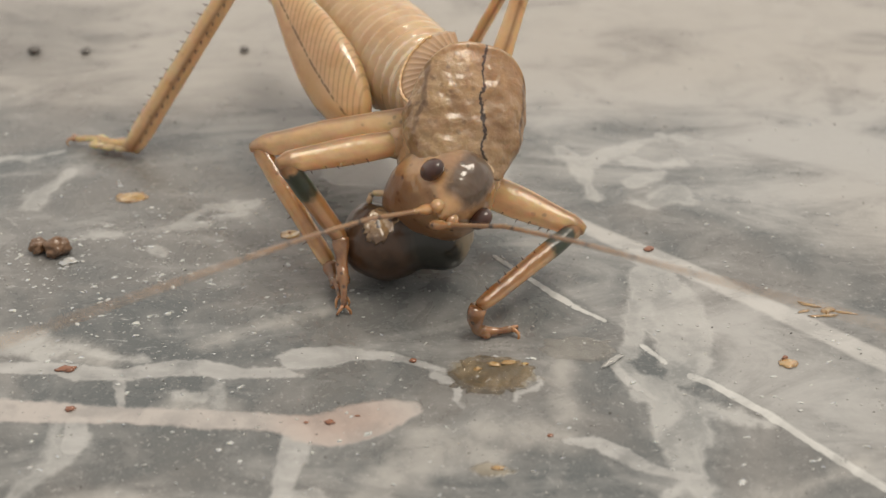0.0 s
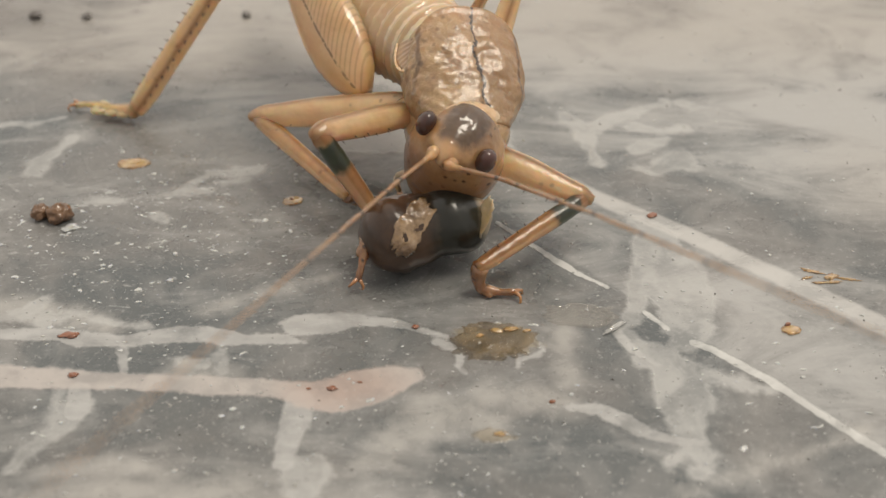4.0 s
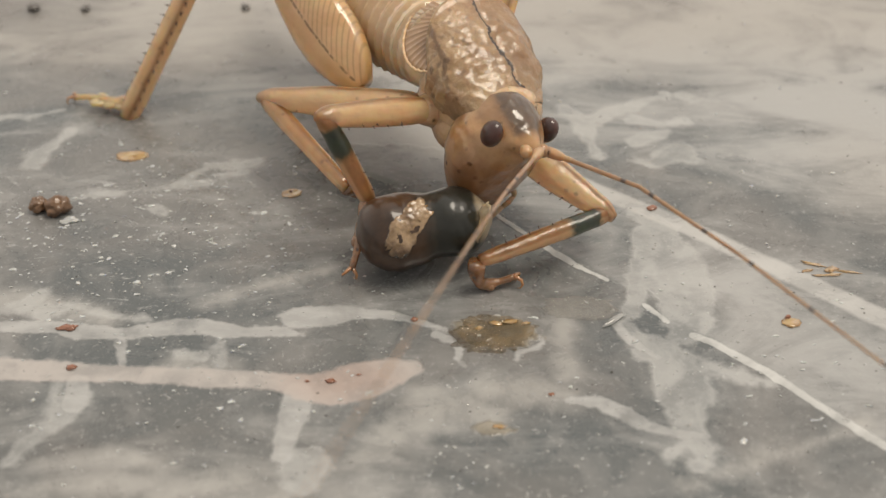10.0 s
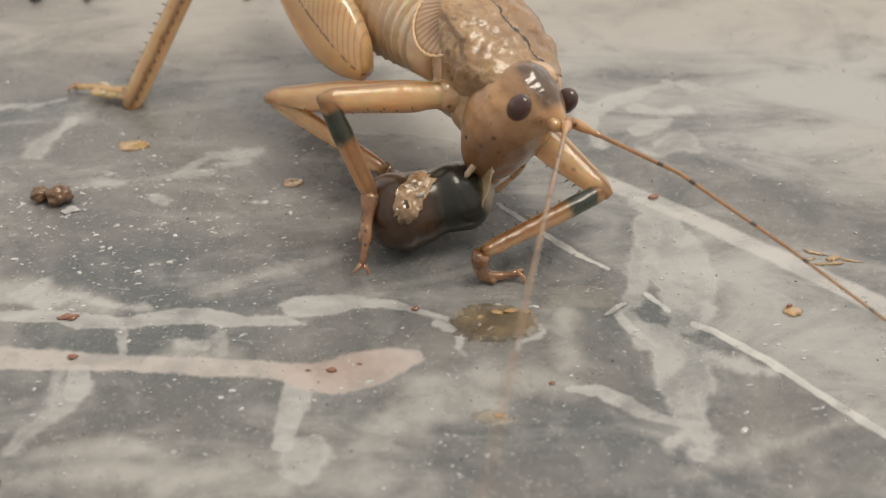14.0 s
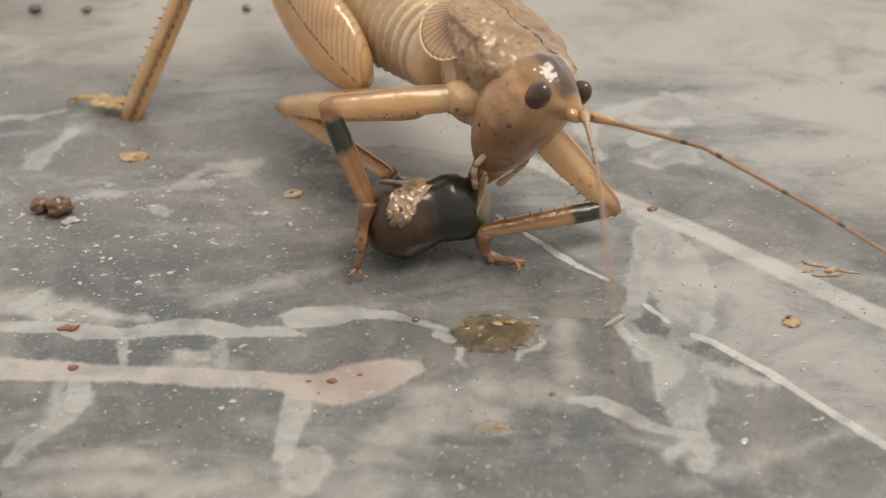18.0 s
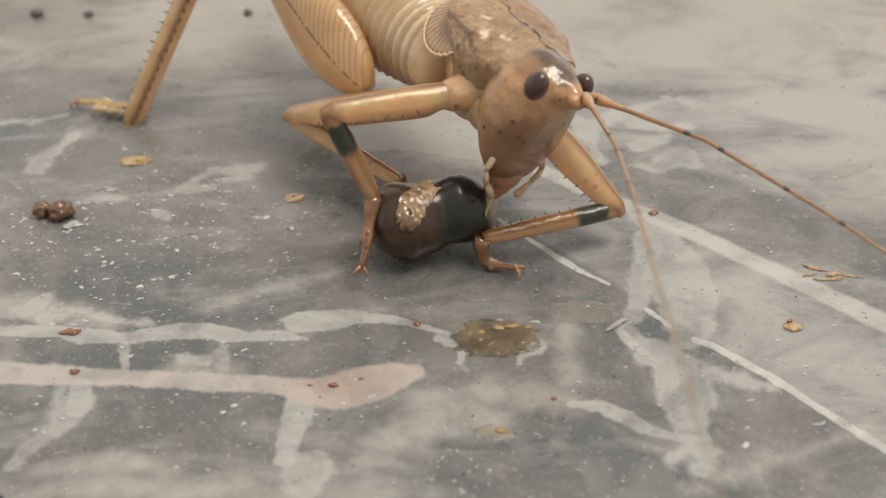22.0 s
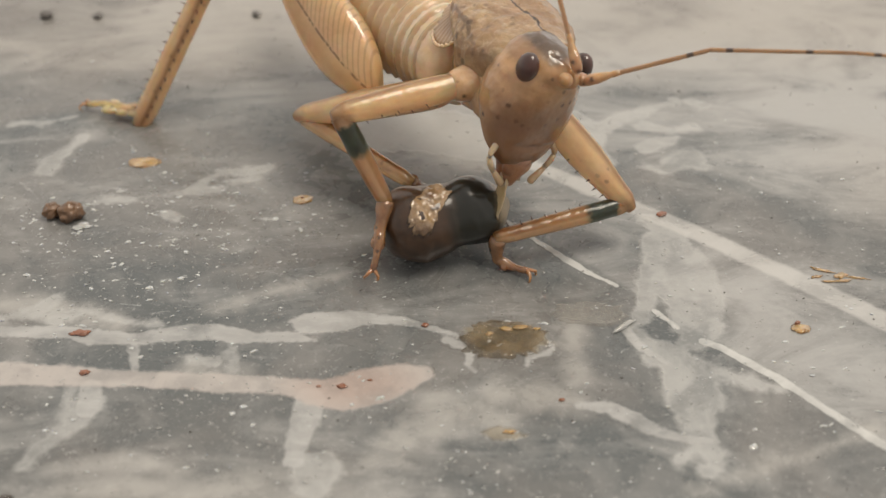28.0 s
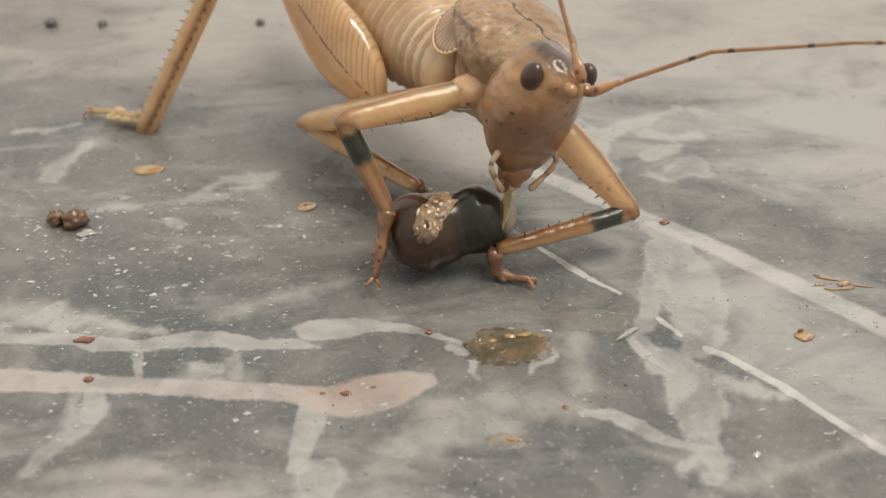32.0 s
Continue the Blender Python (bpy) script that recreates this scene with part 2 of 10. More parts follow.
def vertex_blotch(nt, oc, c):
    # dark olive-brown patch between and behind the eyes, reddish lower face, thin sutures
    xyz = node(nt, "ShaderNodeSeparateXYZ", {0: oc})
    x, y, z = xyz.outputs[0], xyz.outputs[1], xyz.outputs[2]
    ax = math_n(nt, "ABSOLUTE", x)
    wob = math_n(nt, "MULTIPLY", math_n(nt, "SUBTRACT", noise_fac(nt, 1100, 4, 0.65, oc), 0.5), 0.0014)
    d = math_n(nt, "ADD", ax, wob)
    spot = math_n(nt, "MULTIPLY", step_n(nt, d, 0.0008, 0.0013, 1, 0), step_n(nt, math_n(nt, "ADD", z, wob), 0.0013, 0.0019))
    spot = math_n(nt, "MULTIPLY", spot, step_n(nt, y, -0.0014, -0.0008))
    brow = math_n(nt, "MULTIPLY", step_n(nt, math_n(nt, "ADD", z, wob), 0.0006, 0.0013), step_n(nt, y, -0.0007, 0.0003))
    face = math_n(nt, "MULTIPLY", step_n(nt, math_n(nt, "ADD", z, wob), 0.0006, -0.0014), step_n(nt, y, 0.0006, -0.0008))
    c = mix_n(nt, math_n(nt, "MULTIPLY", brow, 0.5), c, (0.2, 0.105, 0.055))
    c = mix_n(nt, math_n(nt, "MULTIPLY", face, 0.8), c, (0.21, 0.088, 0.037))
    return mix_n(nt, math_n(nt, "MULTIPLY", spot, 0.92), c, mix_n(nt, noise_fac(nt, 900, 3, 0.6, oc), (0.035, 0.02, 0.01), (0.13, 0.075, 0.036)))


def femur_lines(nt, oc, c):
    # herringbone muscle bands and a dotted brown line down the middle
    xyz = node(nt, "ShaderNodeSeparateXYZ", {0: oc})
    ax = math_n(nt, "ABSOLUTE", xyz.outputs[0])
    s = math_n(nt, "ADD", xyz.outputs[2], math_n(nt, "MULTIPLY", ax, -1.1))
    wave = math_n(nt, "SINE", math_n(nt, "MULTIPLY", s, 15000.0))
    c = mix_n(nt, math_n(nt, "MULTIPLY", math_n(nt, "MULTIPLY", step_n(nt, wave, 0.2, 1.0), step_n(nt, xyz.outputs[0], 0.0001, -0.0003)), 0.42), c, (0.28, 0.15, 0.055))
    dots = step_n(nt, noise_fac(nt, 3000, 2, 0.5, oc), 0.35, 0.55)
    mid = math_n(nt, "MULTIPLY", step_n(nt, ax, 0.00004, 0.0001, 1, 0), dots)
    return mix_n(nt, math_n(nt, "MULTIPLY", mid, 0.8), c, (0.12, 0.05, 0.015))


def food_tint(nt, oc, c):
    # one lobe dark bottle green to black, the other chestnut
    x = node(nt, "ShaderNodeSeparateXYZ", {0: oc}).outputs[0]
    w = math_n(nt, "ADD", x, math_n(nt, "MULTIPLY", math_n(nt, "SUBTRACT", noise_fac(nt, 700, 3, 0.6, oc), 0.5), 0.0009))
    seam = math_n(nt, "MULTIPLY", step_n(nt, w, 0.00005, 0.0002), step_n(nt, w, 0.0003, 0.00045, 1, 0))
    c = mix_n(nt, step_n(nt, w, -0.0009, 0.0007), c, (0.014, 0.0145, 0.0105))
    c = mix_n(nt, math_n(nt, "MULTIPLY", seam, 0.04), c, (0.25, 0.19, 0.12))
    rim = step_n(nt, w, 0.0022, 0.0027)
    return mix_n(nt, math_n(nt, "MULTIPLY", rim, 0.7), c, (0.42, 0.34, 0.23))


# the abdomen's axis, from the shield backwards
BELLY_A, BELLY_B, RINGS = Vector((0.3, 6.2, 7.4)), Vector((-9.5, 22.0, 6.6)), 27


def ring_grooves(nt, oc, c):
    # brown, slightly wavy grooves where one ring slides under the next
    d = (BELLY_B - BELLY_A).normalized()
    long = (BELLY_B - BELLY_A).length * MM
    dot = nt.nodes.new("ShaderNodeVectorMath")
    dot.operation = "DOT_PRODUCT"
    nt.links.new(oc, dot.inputs[0])
    dot.inputs[1].default_value = d
    start = (BELLY_A - Vector((0, 7, 0))).dot(d) * MM
    f = math_n(nt, "MULTIPLY", math_n(nt, "SUBTRACT", dot.outputs["Value"], start), RINGS / long)
    f = math_n(nt, "ADD", f, math_n(nt, "MULTIPLY", math_n(nt, "SUBTRACT", noise_fac(nt, 700, 3, 0.6, oc), 0.5), 0.5))
    g = math_n(nt, "ABSOLUTE", math_n(nt, "SUBTRACT", math_n(nt, "FRACT", f), 0.5))
    return mix_n(nt, math_n(nt, "MULTIPLY", step_n(nt, g, 0.41, 0.48), 0.55), c, (0.2, 0.1, 0.04))


LEG = chitin("leg_cuticle", (0.85, 0.62, 0.35), (0.73, 0.49, 0.25), speck=0.6, sss=0.8, clear=0.5, rough=0.3, special=keels, lumps=0.00011, shine=0.26, coat=0.55)
FORE = chitin("foreleg_cuticle", (0.44, 0.235, 0.09), (0.28, 0.13, 0.048), speck=0.7, special=shin, sss=0.6, clear=0.5, rough=0.3, lumps=0.00012, coat=0.45, shine=0.22)
SHIN = chitin("shin_cuticle", (0.62, 0.37, 0.16), (0.44, 0.23, 0.085), speck=0.7, special=keels, sss=0.6, clear=0.5, rough=0.2, lumps=0.00006)
FOOT = chitin("foot_cuticle", (0.4, 0.2, 0.085), (0.17, 0.078, 0.034), rough=0.25, speck=0.8, sss=0.3, clear=0.45, grain=3000.0, lumps=0.00012)
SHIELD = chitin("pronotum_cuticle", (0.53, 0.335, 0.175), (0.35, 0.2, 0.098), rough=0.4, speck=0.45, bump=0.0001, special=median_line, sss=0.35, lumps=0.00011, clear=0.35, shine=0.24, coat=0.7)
HEAD = chitin("head_cuticle", (0.62, 0.365, 0.17), (0.42, 0.215, 0.09), rough=0.32, speck=1.0, dots=1500.0, special=vertex_blotch, sss=0.4, lumps=0.00014, clear=0.35)
HIND = chitin("hind_femur_cuticle", (0.82, 0.57, 0.3), (0.7, 0.44, 0.2), special=femur_lines, sss=0.7, clear=0.5, lumps=0.00008, shine=0.12)
BELLY = chitin("abdomen_cuticle", (0.66, 0.46, 0.275), (0.53, 0.34, 0.185), sss=0.5, clear=0.3, special=ring_grooves, lumps=0.00006)
MEMBRANE = chitin("soft_membrane", (0.82, 0.61, 0.4), (0.7, 0.48, 0.29), sss=0.8, rough=0.35, clear=0.0, lumps=0.00006)
COXA = chitin("coxa_cuticle", (0.78, 0.521, 0.298), (0.5, 0.279, 0.13), sss=0.4, rough=0.3, clear=0.2, speck=0.9, lumps=0.0002)
WING = chitin("wing_pad_cuticle", (0.4, 0.242, 0.13), (0.27, 0.149, 0.0744), rough=0.3, sss=0.2, lumps=0.00006)
WINGRIM = chitin("wing_pad_rim", (0.7, 0.446, 0.251), (0.58, 0.344, 0.177), rough=0.3, sss=0.3)
PALP = chitin("palp_cuticle", (0.6, 0.43, 0.28), (0.45, 0.3, 0.18), sss=0.5, clear=0.3)
SPINE = chitin("spine_cuticle", (0.07, 0.032, 0.018), (0.04, 0.018, 0.01), sss=0.0)
MOUTH = chitin("mouthpart_cuticle", (0.36, 0.16, 0.065), (0.16, 0.06, 0.028), sss=0.3)
EYE = gleam(chitin("eye_cuticle", (0.06, 0.016, 0.009), (0.02, 0.006, 0.004), rough=0.5, sss=0.0, bump=0.000003, coat=1.0, lumps=0.0, shine=0.05), 1.5)
FOOD = gleam(chitin("food_skin", (0.058, 0.029, 0.014), (0.024, 0.013, 0.007), rough=0.34, sss=0.05, special=food_tint, bump=0.00002, lumps=0.00003, coat=0.7), 1.4)
HUSK = chitin("husk_flake", (0.44, 0.29, 0.155), (0.13, 0.07, 0.032), rough=0.2, sss=0.1, bump=0.00008, lumps=0.0005, grain=2600.0, clear=0.2)
PELLET = chitin("dropping", (0.19, 0.105, 0.052), (0.05, 0.025, 0.014), rough=0.4, sss=0.0, bump=0.00015, coat=0.6, lumps=0.0002)
AMBER = chitin("amber_flake", (0.68, 0.43, 0.19), (0.46, 0.24, 0.08), rough=0.2, sss=0.3, clear=0.4, lumps=0.0002)
RUST = chitin("red_brown_crumb", (0.24, 0.085, 0.035), (0.1, 0.035, 0.015), rough=0.5, sss=0.0)
CRUMB = chitin("pale_crumb", (0.66, 0.67, 0.65), (0.46, 0.47, 0.45), rough=0.25, sss=0.1, clear=0.2, lumps=0.0002)
GRIT = chitin("dark_grit", (0.07, 0.06, 0.05), (0.03, 0.026, 0.02), rough=0.6, sss=0.0)


# ---- the sheet under everything, with its smears ----
STROKES = {}


def stroke(kind, points):
    STROKES.setdefault(kind, []).append(points)


def reach(X, Y, points):
    """How deep inside a stroke of changing width each place lies, in millimetres; negative outside."""
    best = np.full(X.shape, -3.0)
    for (ax, ay, aw), (bx, by, bw) in zip(points, points[1:]):
        dx, dy = bx - ax, by - ay
        t = np.clip(((X - ax) * dx + (Y - ay) * dy) / (dx * dx + dy * dy), 0, 1)
        best = np.maximum(best, (aw + (bw - aw) * t) / 2 - np.hypot(X - ax - t * dx, Y - ay - t * dy))
    return best


def blob(X, Y, x, y, rx, ry, turn=0.0):
    c, s = math.cos(radians(turn)), math.sin(radians(turn))
    u, v = (X - x) * c + (Y - y) * s, -(X - x) * s + (Y - y) * c
    return 1 - np.minimum(np.hypot(u / rx, v / ry), 3.0)


def glow(X, Y, x, y, rx, ry, turn=0.0):
    """A soft round hill, 1 in its middle."""
    return np.exp(-(1 - blob(X, Y, x, y, rx, ry, turn)) ** 2)


# opaque whitish streaks with crisp edges: x, y and width along each stroke
stroke("white", [(-21.1, -5.9, 0.95), (-19.0, -5.9, 0.81), (-17.5, -5.9, 0.86), (-16.4, -6.2, 1.16), (-14.3, -6.3, 0.79), (-12.3, -5.9, 1.21), (-10.9, -5.9, 1.21), (-9.0, -6.2, 0.81), (-7.2, -6.2, 0.85), (-6.3, -6.4, 0.33)])
stroke("white", [(-7.4, -5.1, 0.27), (-6.6, -5.3, 1.54), (-5.4, -5.1, 1.39), (-4.1, -4.9, 1.05), (-2.8, -4.9, 0.64), (-1.8, -5.2, 0.50), (-0.9, -5.6, 0.50), (0.2, -6.0, 0.23)])
stroke("white", [(-14.5, -6.5, 0.45), (-14.0, -8.3, 0.40)])
stroke("white", [(-15.7, -9.5, 1.02), (-15.5, -10.8, 1.13)])
stroke("white", [(-6.1, -10.1, 1.30), (-6.2, -11.5, 1.31), (-6.4, -12.8, 1.12), (-6.5, -13.7, 0.86)])
stroke("white", [(7.9, -5.6, 0.52), (8.3, -6.5, 0.52), (8.9, -7.3, 0.51), (9.5, -7.9, 0.34)])
stroke("white", [(5.4, -10.5, 0.55), (6.5, -10.6, 0.76), (7.6, -11.3, 0.89), (8.6, -12.1, 0.77), (9.8, -12.5, 0.59), (10.7, -12.6, 0.41)])
stroke("white", [(-0.3, -6.3, 0.44), (0.2, -6.7, 0.46)])
stroke("white", [(0.3, -6.6, 0.38), (0.8, -7.3, 0.31), (0.7, -8.0, 0.30), (1.0, -8.4, 0.23)])
stroke("white", [(4.4, -6.4, 0.27), (4.5, -6.9, 0.24), (4.1, -7.3, 0.31), (3.4, -7.5, 0.41), (3.3, -8.0, 0.27)])
stroke("white", [(-23.1, 6.1, 0.18), (-22.0, 4.9, 0.17), (-20.5, 3.1, 0.16)])
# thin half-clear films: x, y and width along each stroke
# whitish film, laid on partly to lighten floor shaded by the insect
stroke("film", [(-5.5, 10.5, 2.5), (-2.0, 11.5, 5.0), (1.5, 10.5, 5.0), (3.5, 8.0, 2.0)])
stroke("film", [(-15.5, -10.6, 1.21), (-16.0, -11.8, 1.27), (-16.9, -12.8, 1.25), (-17.4, -14.1, 0.76)])
stroke("film", [(-16.5, -9.5, 0.23), (-16.5, -10.4, 0.23), (-16.2, -11.2, 0.32)])
stroke("film", [(-6.4, -13.6, 1.08), (-5.6, -14.3, 2.28), (-5.4, -15.1, 1.65)])
stroke("film", [(10.7, 0.8, 2.84), (10.7, -1.6, 3.67), (11.5, -3.6, 3.04), (11.4, -5.2, 2.62), (11.1, -6.4, 1.55)])
stroke("film", [(9.6, -1.9, 1.65), (9.0, -4.1, 0.89), (8.2, -5.5, 0.70), (8.9, -7.0, 1.02), (10.1, -8.0, 1.18)])
stroke("film", [(9.2, -7.3, 1.87), (10.3, -8.2, 2.17), (10.5, -9.9, 2.45), (10.3, -11.3, 2.08), (10.4, -12.8, 1.56), (10.8, -13.7, 0.92)])
stroke("film", [(10.6, -9.2, 0.99), (10.3, -10.1, 1.46), (10.3, -10.8, 0.97)])
stroke("film", [(10.9, -13.2, 0.93), (10.3, -14.2, 0.61)])
stroke("film", [(9.9, -13.0, 0.78), (9.1, -13.7, 0.46)])
stroke("film", [(11.6, -8.5, 1.17), (12.9, -9.1, 1.16), (14.3, -9.5, 0.57)])
stroke("film", [(7.1, 13.1, 1.10), (7.9, 11.9, 1.30), (8.2, 9.9, 1.06), (8.3, 8.4, 1.04)])
stroke("film", [(8.7, 11.9, 1.64), (9.9, 12.9, 2.02), (11.6, 13.8, 1.03), (13.0, 14.5, 0.91)])
stroke("film", [(13.9, 14.5, 0.70), (14.7, 14.1, 1.04), (15.9, 13.9, 0.76)])
stroke("film", [(10.4, 7.6, 0.71), (11.6, 7.4, 1.49), (13.0, 8.7, 1.54), (13.5, 7.8, 0.90)])
stroke("film", [(10.6, 9.5, 0.93), (12.0, 10.3, 1.14), (12.7, 10.7, 0.51)])
stroke("film", [(10.9, 11.9, 1.32), (12.1, 11.3, 0.98), (13.9, 11.6, 0.66)])
stroke("film", [(9.8, 2.9, 1.33), (11.2, 1.6, 1.54)])
stroke("film", [(-20.7, 10.7, 0.86), (-21.3, 9.5, 1.05), (-21.9, 8.3, 1.66), (-22.1, 7.3, 1.44)])
stroke("film", [(-18.5, 4.5, 0.39), (-15.6, 4.9, 0.62), (-12.5, 5.5, 0.40)])
stroke("film", [(-12.8, 7.3, 0.59), (-11.5, 7.1, 1.06), (-9.9, 7.6, 0.48)])
stroke("film", [(-10.6, 6.5, 0.58), (-11.8, 6.3, 0.40)])
stroke("film", [(-15.6, 4.9, 0.45), (-13.9, 5.6, 0.57), (-12.4, 7.4, 0.48)])
stroke("film", [(-14.9, 3.4, 0.65), (-14.3, 2.9, 0.43)])
stroke("film", [(-25.2, 12.1, 0.55), (-23.3, 12.3, 0.82), (-21.8, 12.9, 0.41)])
stroke("film", [(-20.9, -5.0, 0.89), (-19.4, -4.4, 0.76), (-18.8, -3.5, 0.46)])
stroke("film", [(-18.3, -4.8, 0.89), (-17.0, -4.4, 0.53), (-15.2, -5.2, 0.43), (-13.4, -5.4, 0.39)])
stroke("film", [(-12.5, -6.6, 0.34), (-12.2, -7.5, 0.24)])
stroke("film", [(-10.1, -6.6, 0.17), (-9.9, -7.4, 0.51), (-9.7, -8.3, 0.23)])
stroke("film", [(-11.7, -7.6, 0.35), (-10.5, -7.8, 0.25)])
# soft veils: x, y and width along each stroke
# first veil paints back brightness lost to shade under the insect
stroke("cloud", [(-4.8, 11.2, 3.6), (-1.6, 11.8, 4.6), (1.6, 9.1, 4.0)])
stroke("cloud", [(2.0, -9.8, 1.67), (3.8, -10.0, 1.85), (5.4, -10.5, 1.28)])
stroke("cloud", [(-0.6, -10.6, 1.99), (2.0, -11.5, 1.76)])
stroke("cloud", [(9.6, -15.4, 0.79), (12.2, -14.3, 0.75), (15.7, -12.8, 0.80), (17.5, -11.9, 0.72)])
stroke("cloud", [(5.4, -5.7, 1.21), (5.6, -7.5, 1.01), (5.5, -9.0, 0.83)])
stroke("cloud", [(-21.2, -3.9, 1.38), (-19.5, -4.1, 1.58), (-17.5, -4.6, 1.56), (-15.4, -5.4, 1.08)])
stroke("cloud", [(-11.1, -4.4, 0.66), (-9.3, -3.3, 0.77), (-6.9, -2.3, 0.69), (-4.8, -1.4, 0.47)])
stroke("cloud", [(-10.9, -15.6, 1.57), (-9.0, -15.4, 2.06), (-6.8, -15.7, 1.74)])
stroke("cloud", [(-15.9, -14.2, 0.63), (-13.2, -13.7, 0.74), (-10.8, -14.3, 0.72)])
stroke("cloud", [(-15.9, -15.4, 0.80), (-12.9, -15.2, 1.30), (-11.1, -15.2, 0.79)])
stroke("cloud", [(-3.2, -13.6, 1.32), (-1.6, -12.1, 1.73), (0.3, -11.3, 1.60)])
stroke("cloud", [(-11.4, -8.3, 0.81), (-9.4, -8.4, 0.73)])
# fine straight scratches: x, y and width along each stroke
stroke("line", [(2.8, 2.7, 0.40), (4.9, 0.3, 0.44), (6.5, -1.4, 0.43), (7.9, -2.5, 0.32)])
stroke("line", [(9.4, -4.3, 0.35), (10.3, -5.5, 0.30)])
stroke("line", [(11.3, -6.4, 0.46), (12.0, -6.8, 0.54), (14.2, -8.8, 0.59), (16.1, -11.0, 0.55), (18.3, -13.4, 0.59), (21.7, -17.5, 0.56)])
# the broad pale wipe mark: x, y and width along each stroke
stroke("band", [(3.8, 8.4, 1.17), (6.6, 6.2, 1.20), (9.3, 4.0, 1.22), (12.0, 2.0, 1.24), (14.4, -0.1, 1.26), (17.4, -2.7, 1.32), (20.4, -5.4, 1.37), (24.9, -9.4, 1.37)])
# the pinkish streak: x, y and width along each stroke
stroke("pink", [(-20.3, -8.6, 1.56), (-17.6, -8.7, 1.44), (-15.1, -8.9, 1.17), (-12.6, -9.0, 1.09), (-10.1, -9.2, 1.29), (-8.4, -9.3, 1.26), (-6.7, -9.5, 1.18), (-5.9, -9.7, 1.72), (-4.7, -9.8, 2.27), (-3.5, -9.4, 2.42), (-2.3, -8.8, 1.96), (-1.3, -8.6, 1.03), (-0.9, -8.7, 0.43)])


def axis_steps(lo, hi, fine, far):
    mid = np.arange(lo, hi + fine / 2, fine)
    grow, x, s = [], 0.0, fine
    while x < far:
        s *= 1.6
        x += s
        grow.append(x)
    return np.concatenate([lo - np.array(grow[::-1]), mid, hi + np.array(grow)])


def sheet_material():
    m, nt, b = material("smeared_grey_sheet")
    oc = obj_coords(nt)

    def attr(name):
        n = nt.nodes.new("ShaderNodeAttribute")
        n.attribute_name = name
        return n.outputs["Fac"]

    def ripple(scale, gain, detail=4, vec=None):
        n = noise_fac(nt, scale, detail, 0.6, oc if vec is None else vec, 0.3)
        return math_n(nt, "MULTIPLY", math_n(nt, "SUBTRACT", n, 0.5), gain)

    def times(a, k):
        return math_n(nt, "MULTIPLY", a, k)

    big = noise_fac(nt, 110, 4, 0.55, oc, 0.8)
    mid = noise_fac(nt, 420, 6, 0.62, oc, 0.6)
    fine = noise_fac(nt, 3200, 4, 0.65, oc)
    grain = noise_fac(nt, 9000, 3, 0.7, oc)
    # wiping direction of the film
    st = node(nt, "ShaderNodeMapping", {0: oc, "Rotation": (0, 0, radians(9)), "Scale": (1.0, 3.2, 1.0)}).outputs[0]
    streak = noise_fac(nt, 420, 6, 0.68, st, 0.4)
    # bare sheet: cool grey, worn and stained warmer
    c = mix_n(nt, step_n(nt, big, 0.36, 0.64), (0.088, 0.098, 0.1), (0.15, 0.148, 0.142))
    c = mix_n(nt, times(step_n(nt, attr("warm"), 0.1, 0.9), 0.6), c, (0.17, 0.15, 0.132))
    c = mix_n(nt, times(step_n(nt, mid, 0.46, 0.66), 0.34), c, (0.25, 0.248, 0.24))
    c = mix_n(nt, times(step_n(nt, fine, 0.57, 0.67), 0.35), c, (0.38, 0.378, 0.37))
    c = mix_n(nt, times(step_n(nt, grain, 0.58, 0.68), 0.18), c, (0.42, 0.418, 0.41))
    c = mix_n(nt, times(step_n(nt, fine, 0.4, 0.3), 0.4), c, (0.055, 0.058, 0.06))
    # thin dry veil on one side, painted sheen far back, shade lifted under the insect
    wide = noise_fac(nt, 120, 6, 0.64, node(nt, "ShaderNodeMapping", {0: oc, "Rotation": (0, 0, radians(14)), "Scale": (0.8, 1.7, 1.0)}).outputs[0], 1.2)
    haze_and_sheen = math_n(nt, "ADD", times(attr("haze_and_sheen"), 0.88), times(math_n(nt, "SUBTRACT", wide, 0.5), 2.5))
    haze_and_sheen = math_n(nt, "ADD", haze_and_sheen, times(math_n(nt, "SUBTRACT", streak, 0.5), 0.5))
    haze_and_sheen = step_n(nt, haze_and_sheen, 0.05, 1.05)
    c = mix_n(nt, times(haze_and_sheen, 0.85), c, mix_n(nt, step_n(nt, attr("warm"), 0.0, 1.0), (0.365, 0.365, 0.357), (0.36, 0.343, 0.316)))
    # dried flecks in patches along the wiping direction
    fleck = times(step_n(nt, streak, 0.62, 0.67), step_n(nt, math_n(nt, "ADD", attr("flecks"), ripple(300, 1.4)), 0.25, 0.7))
    c = mix_n(nt, times(fleck, 0.6), c, (0.46, 0.47, 0.46))
    soft_edge = math_n(nt, "ADD", ripple(300, 1.8, 4), ripple(1100, 0.9))
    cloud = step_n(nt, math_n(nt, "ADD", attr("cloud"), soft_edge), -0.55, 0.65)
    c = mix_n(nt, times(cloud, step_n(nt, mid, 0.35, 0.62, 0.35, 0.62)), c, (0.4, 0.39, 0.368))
    torn = math_n(nt, "ADD", ripple(260, 2.2, 5), ripple(1300, 0.8))
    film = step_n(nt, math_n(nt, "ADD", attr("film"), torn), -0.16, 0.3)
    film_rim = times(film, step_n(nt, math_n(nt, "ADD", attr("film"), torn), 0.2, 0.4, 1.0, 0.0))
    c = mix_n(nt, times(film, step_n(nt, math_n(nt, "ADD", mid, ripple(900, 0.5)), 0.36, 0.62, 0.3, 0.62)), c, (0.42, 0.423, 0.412))
